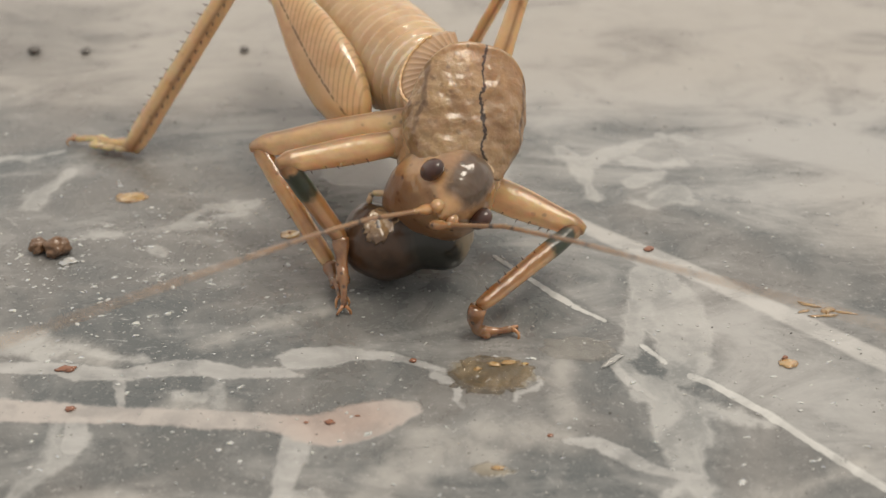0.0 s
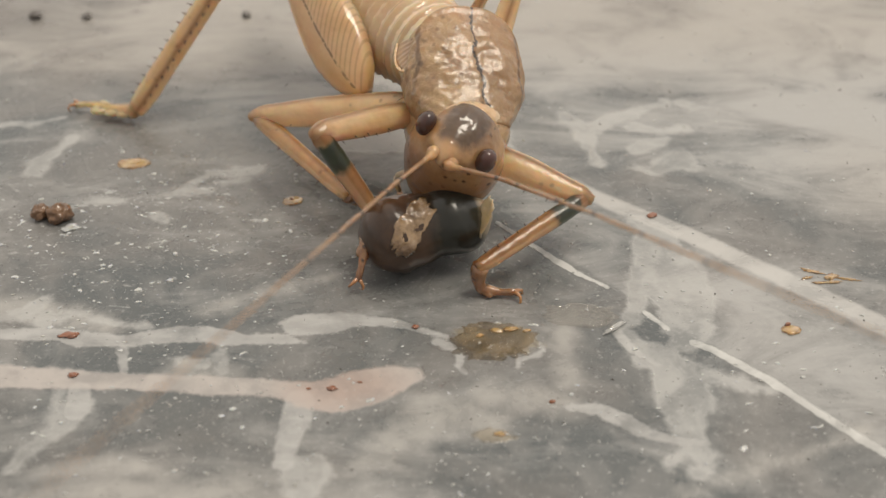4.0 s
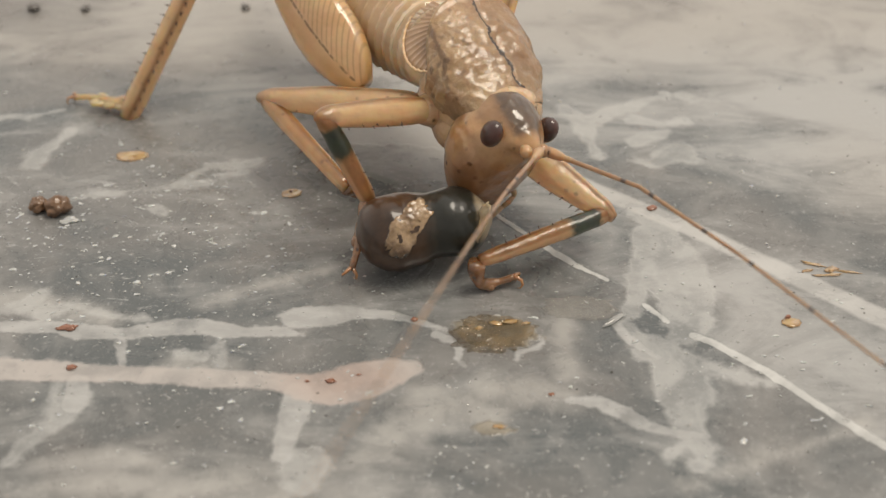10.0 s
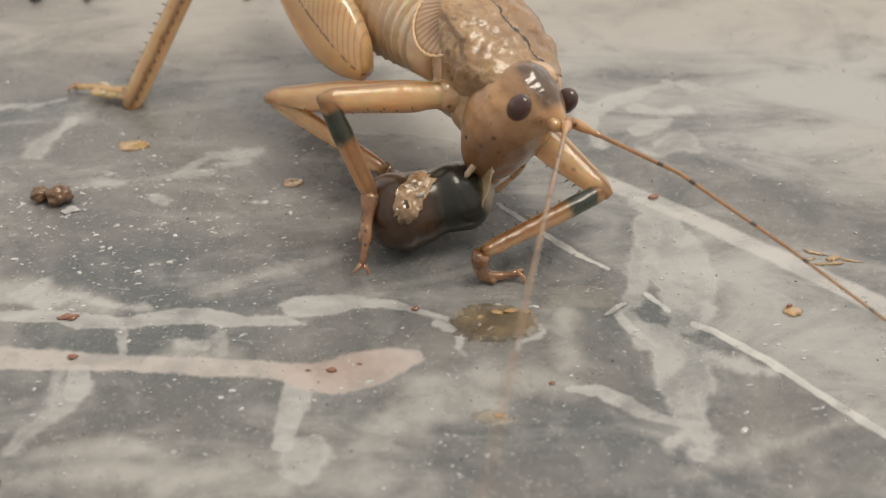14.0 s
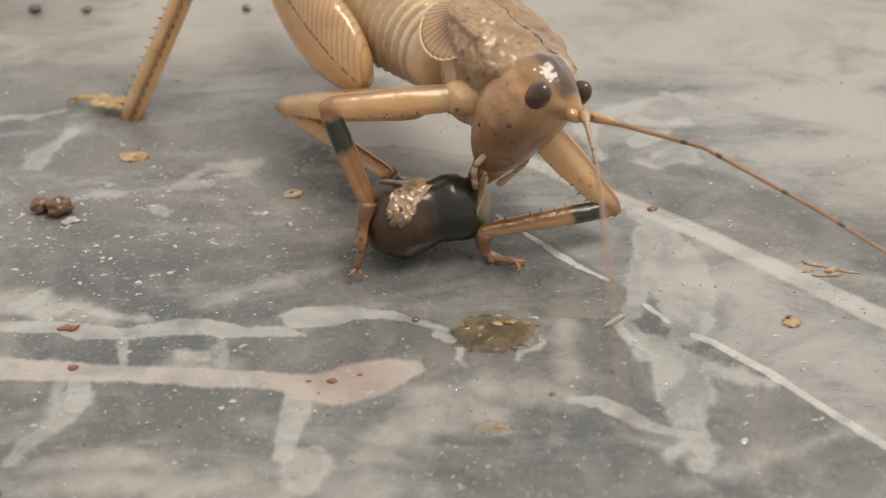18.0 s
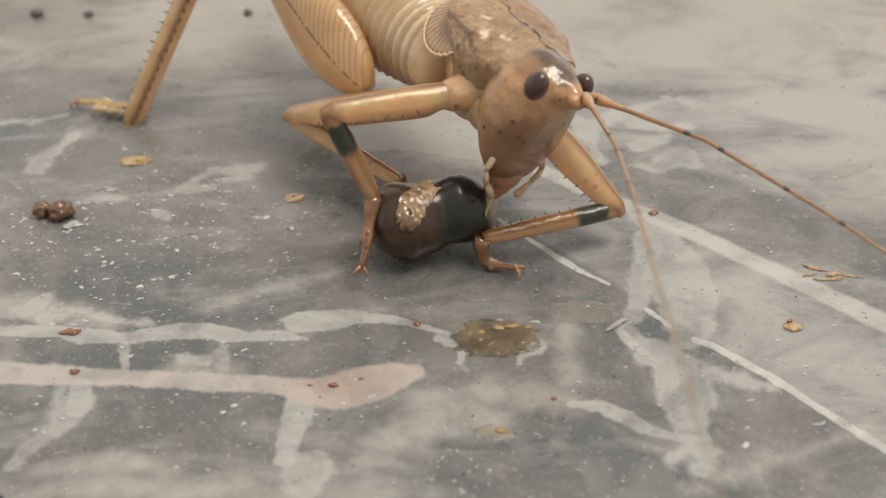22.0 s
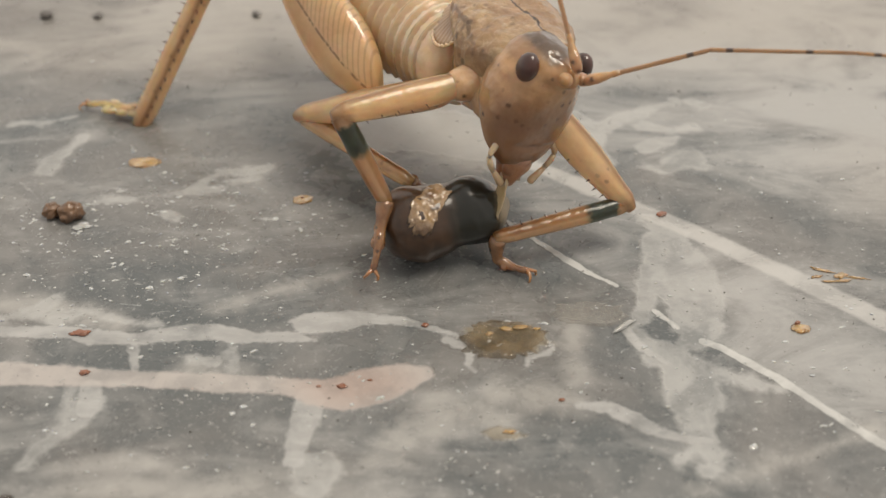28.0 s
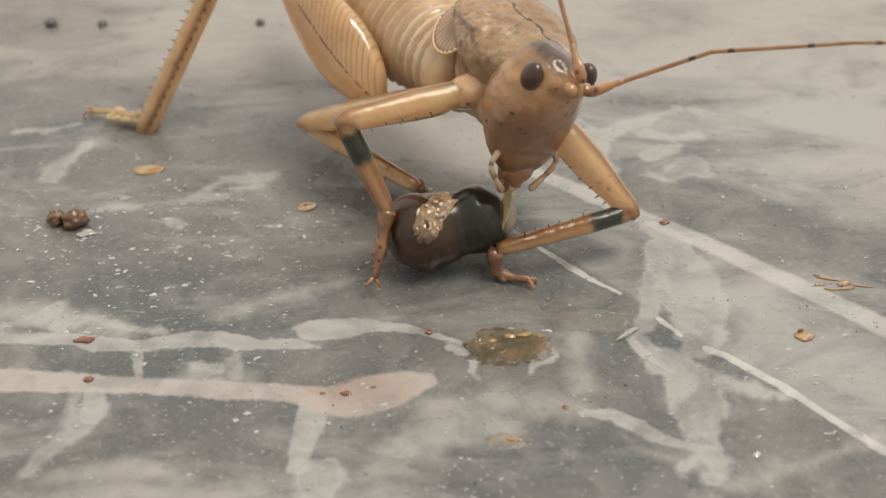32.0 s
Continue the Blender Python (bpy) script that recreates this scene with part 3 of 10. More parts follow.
    c = mix_n(nt, times(film_rim, 0.1), c, (0.5, 0.5, 0.485))
    stain = step_n(nt, math_n(nt, "ADD", attr("stain"), math_n(nt, "ADD", ripple(380, 2.2), ripple(2200, 0.5))), 0.0, 0.3)
    c = mix_n(nt, times(stain, 0.5), c, mix_n(nt, step_n(nt, mid, 0.4, 0.6), (0.11, 0.08, 0.04), (0.27, 0.225, 0.14)))
    band = step_n(nt, math_n(nt, "ADD", attr("band"), ripple(500, 0.5)), -0.12, 0.22)
    c = mix_n(nt, times(band, step_n(nt, mid, 0.35, 0.6, 0.5, 0.75)), c, (0.47, 0.466, 0.45))
    crisp = math_n(nt, "ADD", ripple(520, 0.6, 4), ripple(2200, 0.3))
    white = step_n(nt, math_n(nt, "ADD", attr("white"), crisp), -0.06, 0.13)
    worn = step_n(nt, math_n(nt, "ADD", ripple(800, 0.8), mid), 0.25, 0.6, 0.4, 0.86)
    c = mix_n(nt, times(white, worn), c, mix_n(nt, step_n(nt, streak, 0.4, 0.65), (0.34, 0.341, 0.334), (0.41, 0.41, 0.402)))
    pk = step_n(nt, math_n(nt, "ADD", attr("pink"), crisp), -0.08, 0.18)
    redder = step_n(nt, attr("pinkend"), -0.6, 0.8)
    c = mix_n(nt, times(pk, math_n(nt, "MULTIPLY", step_n(nt, math_n(nt, "ADD", mid, ripple(1000, 0.3)), 0.35, 0.6, 0.6, 0.9), step_n(nt, redder, 0.0, 1.0, 1.0, 0.88))), c, mix_n(nt, redder, (0.42, 0.39, 0.368), (0.4, 0.315, 0.275)))
    ln = step_n(nt, math_n(nt, "ADD", attr("line"), times(crisp, 0.55)), 0.0, 0.1)
    c = mix_n(nt, times(ln, step_n(nt, mid, 0.36, 0.6, 0.5, 0.92)), c, (0.5, 0.505, 0.49))
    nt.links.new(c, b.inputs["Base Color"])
    covered = math_n(nt, "MINIMUM", math_n(nt, "ADD", white, math_n(nt, "ADD", pk, math_n(nt, "ADD", ln, times(film, 0.5)))), 1.0)
    rough = math_n(nt, "ADD", step_n(nt, mid, 0.35, 0.65, 0.2, 0.38), times(covered, 0.16))
    rough = math_n(nt, "ADD", rough, times(haze_and_sheen, 0.12))
    rough = math_n(nt, "SUBTRACT", rough, times(stain, 0.2))
    nt.links.new(rough, b.inputs["Roughness"])
    h = math_n(nt, "ADD", math_n(nt, "ADD", times(covered, 1.2), times(film_rim, 0.5)), math_n(nt, "ADD", times(fine, 0.5), times(stain, 2.0)))
    bump_n(nt, b, h, 0.00003)
    return m


def build_sheet():
    xs, ys = axis_steps(-32, 32, 0.13, 160), axis_steps(-17, 40, 0.13, 160)
    X, Y = np.meshgrid(xs, ys)
    nx, ny = len(xs), len(ys)
    co = np.zeros((nx * ny, 3))
    co[:, 0], co[:, 1] = X.ravel() * MM, Y.ravel() * MM
    k = np.arange((nx - 1) * (ny - 1))
    i, j = k % (nx - 1), k // (nx - 1)
    a = j * nx + i
    faces = np.stack([a, a + 1, a + nx + 1, a + nx], 1)
    me = bpy.data.meshes.new("tray_floor")
    me.from_pydata(co.tolist(), [], faces.tolist())

    def put(name, values):
        at = me.attributes.new(name, "FLOAT", "POINT")
        at.data.foreach_set("value", np.ascontiguousarray(values.ravel(), dtype=np.float32))

    for kind, strokes in STROKES.items():
        put(kind, np.maximum.reduce([reach(X, Y, s) for s in strokes]))
    put("pinkend", blob(X, Y, -4.2, -9.3, 2.6, 1.6))
    put("stain", np.maximum(blob(X, Y, 2.3, -6.3, 2.0, 1.15), blob(X, Y, 2.0, -12.2, 1.6, 0.6) - 0.35))
    put("warm", np.clip((Y - 13) / 12, 0, 1) + 0.7 * glow(X, Y, -18, 21, 8, 4) + 0.55 * glow(X, Y, 24, 5, 6, 8) + 0.35 * np.clip((-6 - Y) / 8, 0, 1) * np.clip((8 - X) / 10, 0, 1))
    put("flecks", glow(X, Y, -14, 4, 10, 6) + 0.5 * glow(X, Y, -18, -3, 8, 3) + 0.3 * glow(X, Y, 12, 5, 8, 6))
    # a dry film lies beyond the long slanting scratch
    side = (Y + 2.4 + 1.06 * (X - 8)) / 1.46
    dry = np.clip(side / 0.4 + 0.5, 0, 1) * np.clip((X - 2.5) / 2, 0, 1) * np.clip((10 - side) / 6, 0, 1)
    # far side painted paler, imitating background light reflected in the glossy floor
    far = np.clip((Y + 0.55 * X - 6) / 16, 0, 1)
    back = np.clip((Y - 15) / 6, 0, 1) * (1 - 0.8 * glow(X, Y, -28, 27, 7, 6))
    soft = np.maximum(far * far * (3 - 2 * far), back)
    # extra paleness under and left of the insect, painted against its shade
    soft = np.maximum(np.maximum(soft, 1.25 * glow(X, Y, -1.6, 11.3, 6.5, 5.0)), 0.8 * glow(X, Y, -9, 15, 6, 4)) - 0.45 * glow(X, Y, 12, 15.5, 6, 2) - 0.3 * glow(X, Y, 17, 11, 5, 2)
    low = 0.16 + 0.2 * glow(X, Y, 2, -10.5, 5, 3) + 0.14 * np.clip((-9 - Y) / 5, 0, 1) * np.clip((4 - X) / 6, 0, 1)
    put("haze_and_sheen", np.maximum(np.maximum(soft, 0.66 * dry), low))
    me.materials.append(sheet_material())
    ob = new("tray_floor", me)
    return tagged(ob, "glossy grey tray floor smeared with whitish dried streaks", "floor", kind="structure")


tray_floor = build_sheet()


# ---- the katydid ----
katydid = new("katydid")
katydid.empty_display_size = 0.002
katydid.matrix_basis = mm_pose(0, 7, 0)
tagged(katydid, "pale amber young katydid with long antennae, gnawing at a dark morsel", "insect")
ROOT = Vector((0, 7, 0))
MOVES = {}


def bone(ob, a, b, up=(0, 0, 1)):
    """Lay a piece built along +z from a to b, in millimetres of the world."""
    a, b = Vector(a) - ROOT, Vector(b) - ROOT
    z = (b - a).normalized()
    y = Vector(up)
    y = (y - z * y.dot(z)).normalized()
    x = y.cross(z)
    m = Matrix((x, y, z)).transposed().to_4x4()
    m.translation = a * MM
    ob.matrix_basis = m
    return ob


def spine_mesh():
    bm = bmesh.new()
    tube(bm, [(0, 0, -0.05), (0.0, 0, 0.1), (0.05, 0, 0.24), (0.12, 0, 0.36)], [0.075, 0.06, 0.035, 0.008], 6)
    return bm


first_spine = None


def spines(parent, places):
    """Small dark spines: rows of z, radius, angle round the limb, size."""
    global first_spine
    for z, r, ang, s in places:
        u = radians(ang)
        m = Matrix.Translation(V(r * math.cos(u), r * math.sin(u), z)) @ Matrix.Rotation(u, 4, "Z") @ Matrix.Rotation(radians(62), 4, "Y") @ Matrix.Scale(s, 4)
        if first_spine is None:
            first_spine = part("spine", spine_mesh(), SPINE, parent)
            first_spine.matrix_basis = m
        else:
            share(first_spine, parent, m)


def femur(name, length, knee, mid, hip, mat):
    """A thigh from the knee at z = 0 to the hip, running on into the body."""
    return part(name, limb([(-0.4, 0.1, 0.1), (-0.25, knee * 0.75, knee * 0.8), (0.1, knee, knee), (0.8, knee * 1.02, knee * 1.05), (length * 0.45, mid * 0.9, mid),
                            (length * 0.75, mid * 0.95, mid), (length, hip, hip), (length + 0.9, hip * 0.85, hip * 0.85), (length + 1.2, 0.2, 0.2)], 34, 18), mat, katydid)


def tibia(name, length, r0, r1, mat):
    return part(name, limb([(-0.3, 0.08, 0.08), (-0.15, r0 * 0.85, r0 * 0.85), (0.3, r0, r0 * 1.1), (0.8, r0 * 0.85, r0 * 0.9), (1.5, r0 * 1.0, r0 * 1.05),
                            (length * 0.6, r1 * 1.05, r1 * 1.1), (length, r1, r1 * 0.9), (length + 0.15, r1 * 0.6, r1 * 0.6)], 26, 14), mat, katydid)


def tarsus(name, length, mat, wide=1.05, sag=0.0):
    """Slim jointed foot: three flattened heart-shaped pads, a curved last joint, two hooked claws. sag: how far the heel drops below the line from ankle to tip."""
    def axis(f):
        return Vector((0, -sag * math.sin(math.pi * min(1, f * 1.05)) ** 0.8 + 0.2 * math.sin(math.pi * max(0, f - 0.45) / 0.6), f * length))

    bm = bmesh.new()
    steps = np.linspace(0, 1, 19)
    tube(bm, [axis(f) for f in steps], [np.interp(f, (0, 0.1, 0.3, 0.55, 0.75, 0.92, 1), (0.42, 0.4, 0.33, 0.27, 0.19, 0.18, 0.12)) * (1 + 0.1 * math.sin(14 * f)) for f in steps], 12)
    ob = part(name, bm, mat, katydid)
    half = max(0.3, 0.15 * length)
    for k, (f, w) in enumerate(((0.16, 0.36), (0.36, 0.36), (0.56, 0.42))):
        pad = bmesh.new()
        c = axis(f)
        d = (axis(f + 0.08) - axis(f - 0.08)).normalized()
        turn = Matrix.Rotation(math.atan2(-d.y, d.z), 4, "X")
        bmesh.ops.create_uvsphere(pad, u_segments=16, v_segments=10, radius=1.0)
        for v in pad.verts:
            x, y, z = v.co
            # notched, heart-shaped front, thinner towards the heel
            z -= 0.45 * max(0, z) * math.exp(-(x / 0.4) ** 2)
            v.co = V(*(c + turn @ Vector((x * w * wide * (0.8 + 0.25 * z), y * w * 0.62 - 0.08, z * half))))
        part("pad", pad, mat, ob)
    tip = axis(1.0)
    for sx in (-1, 1):
        c = bmesh.new()
        tube(c, [tip + Vector(q) for q in ((0, 0, -0.2), (sx * 0.14, 0.12, 0.0), (sx * 0.26, 0.16, 0.16), (sx * 0.34, 0.02, 0.32), (sx * 0.32, -0.2, 0.36), (sx * 0.24, -0.34, 0.27))], [0.1, 0.1, 0.08, 0.06, 0.035, 0.01], 8)
        part("claw", c, MOUTH, ob)
    return ob


# legs that move: the one reaching out over the morsel, and the two that grip it
MOVES["mid_femur"] = femur("mid_femur", 7.9, 0.56, 0.82, 0.8, LEG)
MOVES["mid_tibia"] = tibia("mid_tibia", 7.0, 0.5, 0.42, SHIN)
MOVES["mid_tarsus"] = tarsus("mid_tarsus", 2.1, FOOT)
MOVES["fore_femur_a"] = femur("fore_femur", 6.3, 0.54, 0.7, 0.62, LEG)
MOVES["fore_tibia_a"] = tibia("fore_tibia", 4.85, 0.5, 0.44, FORE)
MOVES["fore_tarsus_a"] = tarsus("fore_tarsus", 3.4, FOOT)
MOVES["fore_femur_b"] = femur("fore_femur", 6.6, 0.56, 0.88, 0.75, LEG)
MOVES["fore_tibia_b"] = tibia("fore_tibia", 6.7, 0.48, 0.4, FORE)
MOVES["fore_tarsus_b"] = tarsus("fore_tarsus", 2.25, FOOT, sag=0.95)
part("trochanter", limb([(5.2, 0.2, 0.2), (5.35, 0.6, 0.62), (5.8, 0.76, 0.82), (6.6, 0.85, 1.0), (7.3, 0.92, 1.05), (8.0, 0.75, 0.85), (8.3, 0.2, 0.2)], 24, 18), COXA, MOVES["fore_femur_a"], "pale swollen joint at the hip")
spines(MOVES["mid_femur"], [(1.3 + 0.62 * i + 0.17 * (i % 3), 0.68, -140 - 16 * (i % 2), 0.42) for i in range(7)])
spines(MOVES["fore_femur_a"], [(1.1 + 0.5 * i + 0.2 * (i % 3), 0.68, -146 - 16 * (i % 2), 0.42) for i in range(7)])
spines(MOVES["fore_femur_b"], [(0.85 + 0.3 * i + 0.05 * i * i, 0.72 + 0.05 * (i > 3), -38 + 14 * (i % 2), 0.6) for i in range(7)])
spines(MOVES["mid_tibia"], [(1.6 + 0.75 * i, 0.38, 200 if i % 2 else -20, 0.8) for i in range(7)])
spines(MOVES["fore_tibia_a"], [(2.3 + 0.5 * i, 0.38, 20 if i % 2 else 60, 0.6) for i in range(5)])
spines(MOVES["fore_tibia_b"], [(2.3 + 0.62 * i, 0.38, 100 if i % 2 else 125, 0.65) for i in range(7)])


# pronotum: a saddle-shaped shield from the neck backwards
def pronotum_mesh():
    bm = bmesh.new()
    rows, ny, na = [], 60, 84
    for k in range(ny + 1):
        f = k / ny
        y = -0.15 + 6.3 * f
        w = 2.2 + 0.75 * math.sin(math.pi * min(1, f * 0.7 + 0.08)) + 0.05 * f - 0.42 * (1 - f) ** 4
        h = 1.5 + 0.5 * f - 0.08 * math.sin(2 * math.pi * f) - 0.35 * (1 - f) ** 4
        rim = 0.05 * math.exp(-((f - 0.02) / 0.03) ** 2) + 0.08 * math.exp(-((f - 0.98) / 0.03) ** 2)
        drop = 1.35 - 0.7 * abs(2 * f - 0.85) ** 2.2
        row = []
        for i in range(na + 1):
            a = math.pi * (i / na)
            x, z = -math.cos(a), math.sin(a)
            x = math.copysign(abs(x) ** 0.8, x)
            side = abs(2 * i / na - 1) ** 2
            q = Vector((x * 2.4, y, z * 2.0))
            rumple = (0.11 * noise.noise(q * 1.1 + Vector((3, 1, 0))) + 0.09 * noise.noise(q * 2.1) + 0.028 * noise.noise(q * 4.6)) * math.sin(math.pi * min(1, 0.08 + f * 0.95))
            crease = -0.07 * math.exp(-((x * w - 0.1 - 0.6 * (1 - f)) / 0.1) ** 2)
            rim_here = rim + rumple + crease
            p = Vector((x * (w + rim_here), y - 2.7 * side * f * f + 0.5 * side * (1 - f) ** 3, z ** 0.75 * (h + rim_here)))
            row.append(p)
        low_l, low_r = row[0], row[-1]
        left = [Vector((low_l.x * (1 - 0.12 * g * g), low_l.y + 0.1 * g, -drop * g)) for g in (1.0, 0.8, 0.6, 0.4, 0.2)]
        right = [Vector((low_r.x * (1 - 0.12 * g * g), low_r.y + 0.1 * g, -drop * g)) for g in (0.2, 0.4, 0.6, 0.8, 1.0)]
        rows.append([p * MM for p in left + row + right])
    bridge(bm, rows, closed=False)
    return bm


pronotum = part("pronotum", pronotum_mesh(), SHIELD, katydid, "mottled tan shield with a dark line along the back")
so = pronotum.modifiers.new("thickness", "SOLIDIFY")
so.thickness, so.offset = 0.16 * MM, -1
MOVES["pronotum"] = pronotum
bm = bmesh.new()
ball(bm, (0, 2.8, -1.2), (2.7, 3.4, 2.3), 24, 16)
ball(bm, (0, 0.35, -0.45), (2.2, 1.3, 1.95), 24, 16)
ball(bm, (0, 0.6, -0.2), (1.95, 1.0, 1.3), 28, 18)
part("thorax", bm, COXA, pronotum, "pale soft underside of the thorax")
for x, y in ((-2.3, 3.0), (-2.0, 1.4), (1.4, 1.0), (1.8, 3.2)):
    bm = bmesh.new()
    ball(bm, (x * 0.72, y * 0.85 + 0.3, -1.95), (1.15, 1.5, 1.25), 20, 14)
    part("coxa", bm, COXA, pronotum)


# head: vertex up, face towards -y, mouth at the bottom
def head_mesh():
    bm = bmesh.new()
    table = [(-4.25, 0.6, 0.45, -0.45), (-3.9, 1.15, 0.8, -0.42), (-3.2, 1.75, 1.15, -0.3), (-2.4, 2.15, 1.4, -0.12), (-1.4, 2.42, 1.58, 0.0), (-0.4, 2.36, 1.65, 0.1),
             (0.5, 2.02, 1.65, 0.15), (1.1, 1.66, 1.58, 0.25), (1.55, 1.3, 1.3, 0.35), (1.9, 0.85, 0.92, 0.45), (2.08, 0.3, 0.35, 0.5)]
    rings = []
    for z, w, d, cy in smooth_table(table, 52):
        back = 0.3 * math.exp(-((z + 0.6) / 1.9) ** 2)
        d, cy = d + back, cy + back
        ring = []
        for u in np.linspace(0, 2 * math.pi, 60, endpoint=False):
            x, y = math.cos(u), math.sin(u)
            px, py = w * math.copysign(abs(x) ** 0.9, x), cy + d * math.copysign(abs(y) ** 0.9, y)
            # brow between the antennae, and the flat lip below it
            g = math.exp(-(px / 0.6) ** 2 - ((z - 1.5) / 0.7) ** 2)
            if y < 0:
                py -= 1.05 * g + 0.22 * math.exp(-((abs(px) - 0.95) / 0.26) ** 2 - ((z - 1.35) / 0.34) ** 2)
                py += 0.14 * math.exp(-((z - 0.72) / 0.2) ** 2) * math.exp(-(px / 1.1) ** 4)
                py += 0.12 * math.exp(-((z + 2.6) / 0.12) ** 2) * math.exp(-(px / 1.0) ** 4)
            q = Vector((px, py, z))
            swell = 1 + 0.018 * noise.noise(q * 1.3) + 0.008 * noise.noise(q * 4)
            socket = 1 + 0.05 * math.exp(-(((abs(px) - 1.6) / 0.5) ** 2 + ((z - 0.5) / 0.25) ** 2))
            ring.append(V(px * swell * socket, py * swell, z))
        rings.append(ring)
    bridge(bm, rings)
    return bm


head = part("head", head_mesh(), HEAD, katydid, "smooth brown-amber head with a dark blotch on top")
MOVES["head"] = head
for sx in (-1, 1):
    bm = bmesh.new()
    ball(bm, (sx * 1.64, -0.46, 1.16), (0.47, 0.56, 0.7), 32, 22)
    part("eye", bm, EYE, head, "glossy dark red-brown eye")
    bm = bmesh.new()
    ball(bm, (sx * 0.5, -1.8, 1.4), (0.32, 0.36, 0.3), 18, 12)
    part("antenna_socket", bm, HEAD, head)
    bm = bmesh.new()
    ball(bm, (sx * 0.42, -0.75, -3.9), (0.4, 0.35, 0.6), 12, 10)
    part("mandible", bm, MOUTH, head)
    # long jointed feelers beside the mouth
    palp = bmesh.new()
    s = sx
    tube(palp, [(s * 1.3, -0.5, -2.7), (s * 1.75, -0.75, -2.95), (s * 2.0, -0.9, -3.3), (s * 2.02, -0.95, -3.45)], [0.17, 0.17, 0.15, 0.13])
    tube(palp, [(s * 2.02, -0.95, -3.45), (s * 1.85, -1.05, -3.8), (s * 1.6, -1.1, -4.1)], [0.13, 0.15, 0.13])
    tube(palp, [(s * 1.6, -1.1, -4.1), (s * 1.2, -1.2, -4.5), (s * 0.95, -1.25, -4.75), (s * 0.85, -1.27, -4.85)], [0.13, 0.17, 0.2, 0.1])
    part("palp", palp, PALP, head, "pale jointed mouth feeler")
    palp = bmesh.new()
    tube(palp, [(s * 0.4, -0.5, -4.0), (s * 0.55, -0.75, -4.5), (s * 0.5, -0.85, -5.0)], [0.13, 0.12, 0.14])
    part("palp", palp, PALP, head)
bm = bmesh.new()
ball(bm, (0, -0.9, -4.0), (0.85, 0.4, 0.75), 20, 14)
part("labrum", bm, MOUTH, head)
bm = bmesh.new()
tube(bm, [(0, -0.45, -3.6), (0, -0.55, -4.2), (-0.05, -0.62, -4.7), (-0.12, -0.66, -5.15), (-0.15, -0.68, -5.35)], [0.95, 0.8, 0.62, 0.45, 0.2], 18)
part("labium", bm, MOUTH, head)


# antennae: a stout first joint, then a long tapering whip in two stiff lengths
def whip(length, r0, r1, droop, joints):
    bm = bmesh.new()
    n = joints * 3
    pts, rad = [], []
    for i in range(n + 1):
        f = i / n
        pts.append((0, -droop * f * f * length, length * f))
        r = r0 + (r1 - r0) * f
        rad.append(r * (1.08 if i % 3 == 0 else 0.98))
    tube(bm, pts, rad, 8)
    return bm


def ringed(nt, oc, c):
    z = node(nt, "ShaderNodeSeparateXYZ", {0: oc}).outputs[2]
    s = math_n(nt, "SINE", math_n(nt, "MULTIPLY", z, 2 * math.pi / 0.0033))
    return mix_n(nt, step_n(nt, s, 0.93, 0.985), c, (0.06, 0.035, 0.02))


WHIP = chitin("antenna_whip", (0.46, 0.25, 0.115), (0.34, 0.17, 0.075), sss=0.2, special=ringed, clear=0.5)
for key in ("a", "b"):
    base = part("antenna", whip(5.05, 0.115, 0.1, 0.0, 14), WHIP, katydid)
    bm = bmesh.new()
    tube(bm, [(0, 0, -0.75), (0, 0, -0.66), (0, 0, -0.4), (0, 0, 0.0), (0, 0, 0.35), (0, 0, 0.6), (0, 0, 0.8), (0, 0, 1.1)], [0.1, 0.2, 0.26, 0.25, 0.2, 0.14, 0.15, 0.11], 14)
    part("scape", bm, HEAD, base)
    MOVES["antenna_" + key] = base
    for k, (length, r0, r1) in enumerate(((6.05, 0.1, 0.082), (7.05, 0.082, 0.058), (16.0, 0.058, 0.013))):
        MOVES["flagellum_%s%d" % (key, k + 1)] = part("flagellum", whip(length, r0, r1, 0.0, int(length * 2.5)), WHIP, katydid)


# abdomen: overlapping rings that run back from the shield
def build_abdomen():
    a, b = BELLY_A, BELLY_B
    core = bmesh.new()
    pts = [a.lerp(b, f) - ROOT for f in np.linspace(-0.05, 1, 14)]
    rad = [1.75 + 1.2 * math.sin(math.pi * min(1, 0.12 + f * 0.93)) - 0.6 * max(0, f - 0.6) for f in np.linspace(0, 1, 14)]
    tube(core, pts, [r * 0.93 for r in rad], 24)
    ab = part("abdomen", core, MEMBRANE, katydid, "cream abdomen with overlapping amber rings")
    d = (b - a).normalized()
    x = d.cross(Vector((0, 0, 1))).normalized()
    up = x.cross(d)
    n = RINGS
    for k in range(n):
        bm = bmesh.new()
        rows = []
        for j in range(7):
            g = j / 6
            f = (k + g * 1.12) / n
            r = np.interp(f, np.linspace(0, 1, 14), rad) * (0.93 + 0.12 * g ** 1.3) - (0.2 if j == 6 else 0)
            c = a.lerp(b, f) - ROOT
            rows.append([(c + (x * math.cos(u) * r + up * math.sin(u) * r)) * MM for u in np.linspace(radians(-35), radians(215), 34)])
        bridge(bm, rows, closed=False)
        part("abdominal_ring", bm, BELLY, ab)
    return ab


abdomen = build_abdomen()


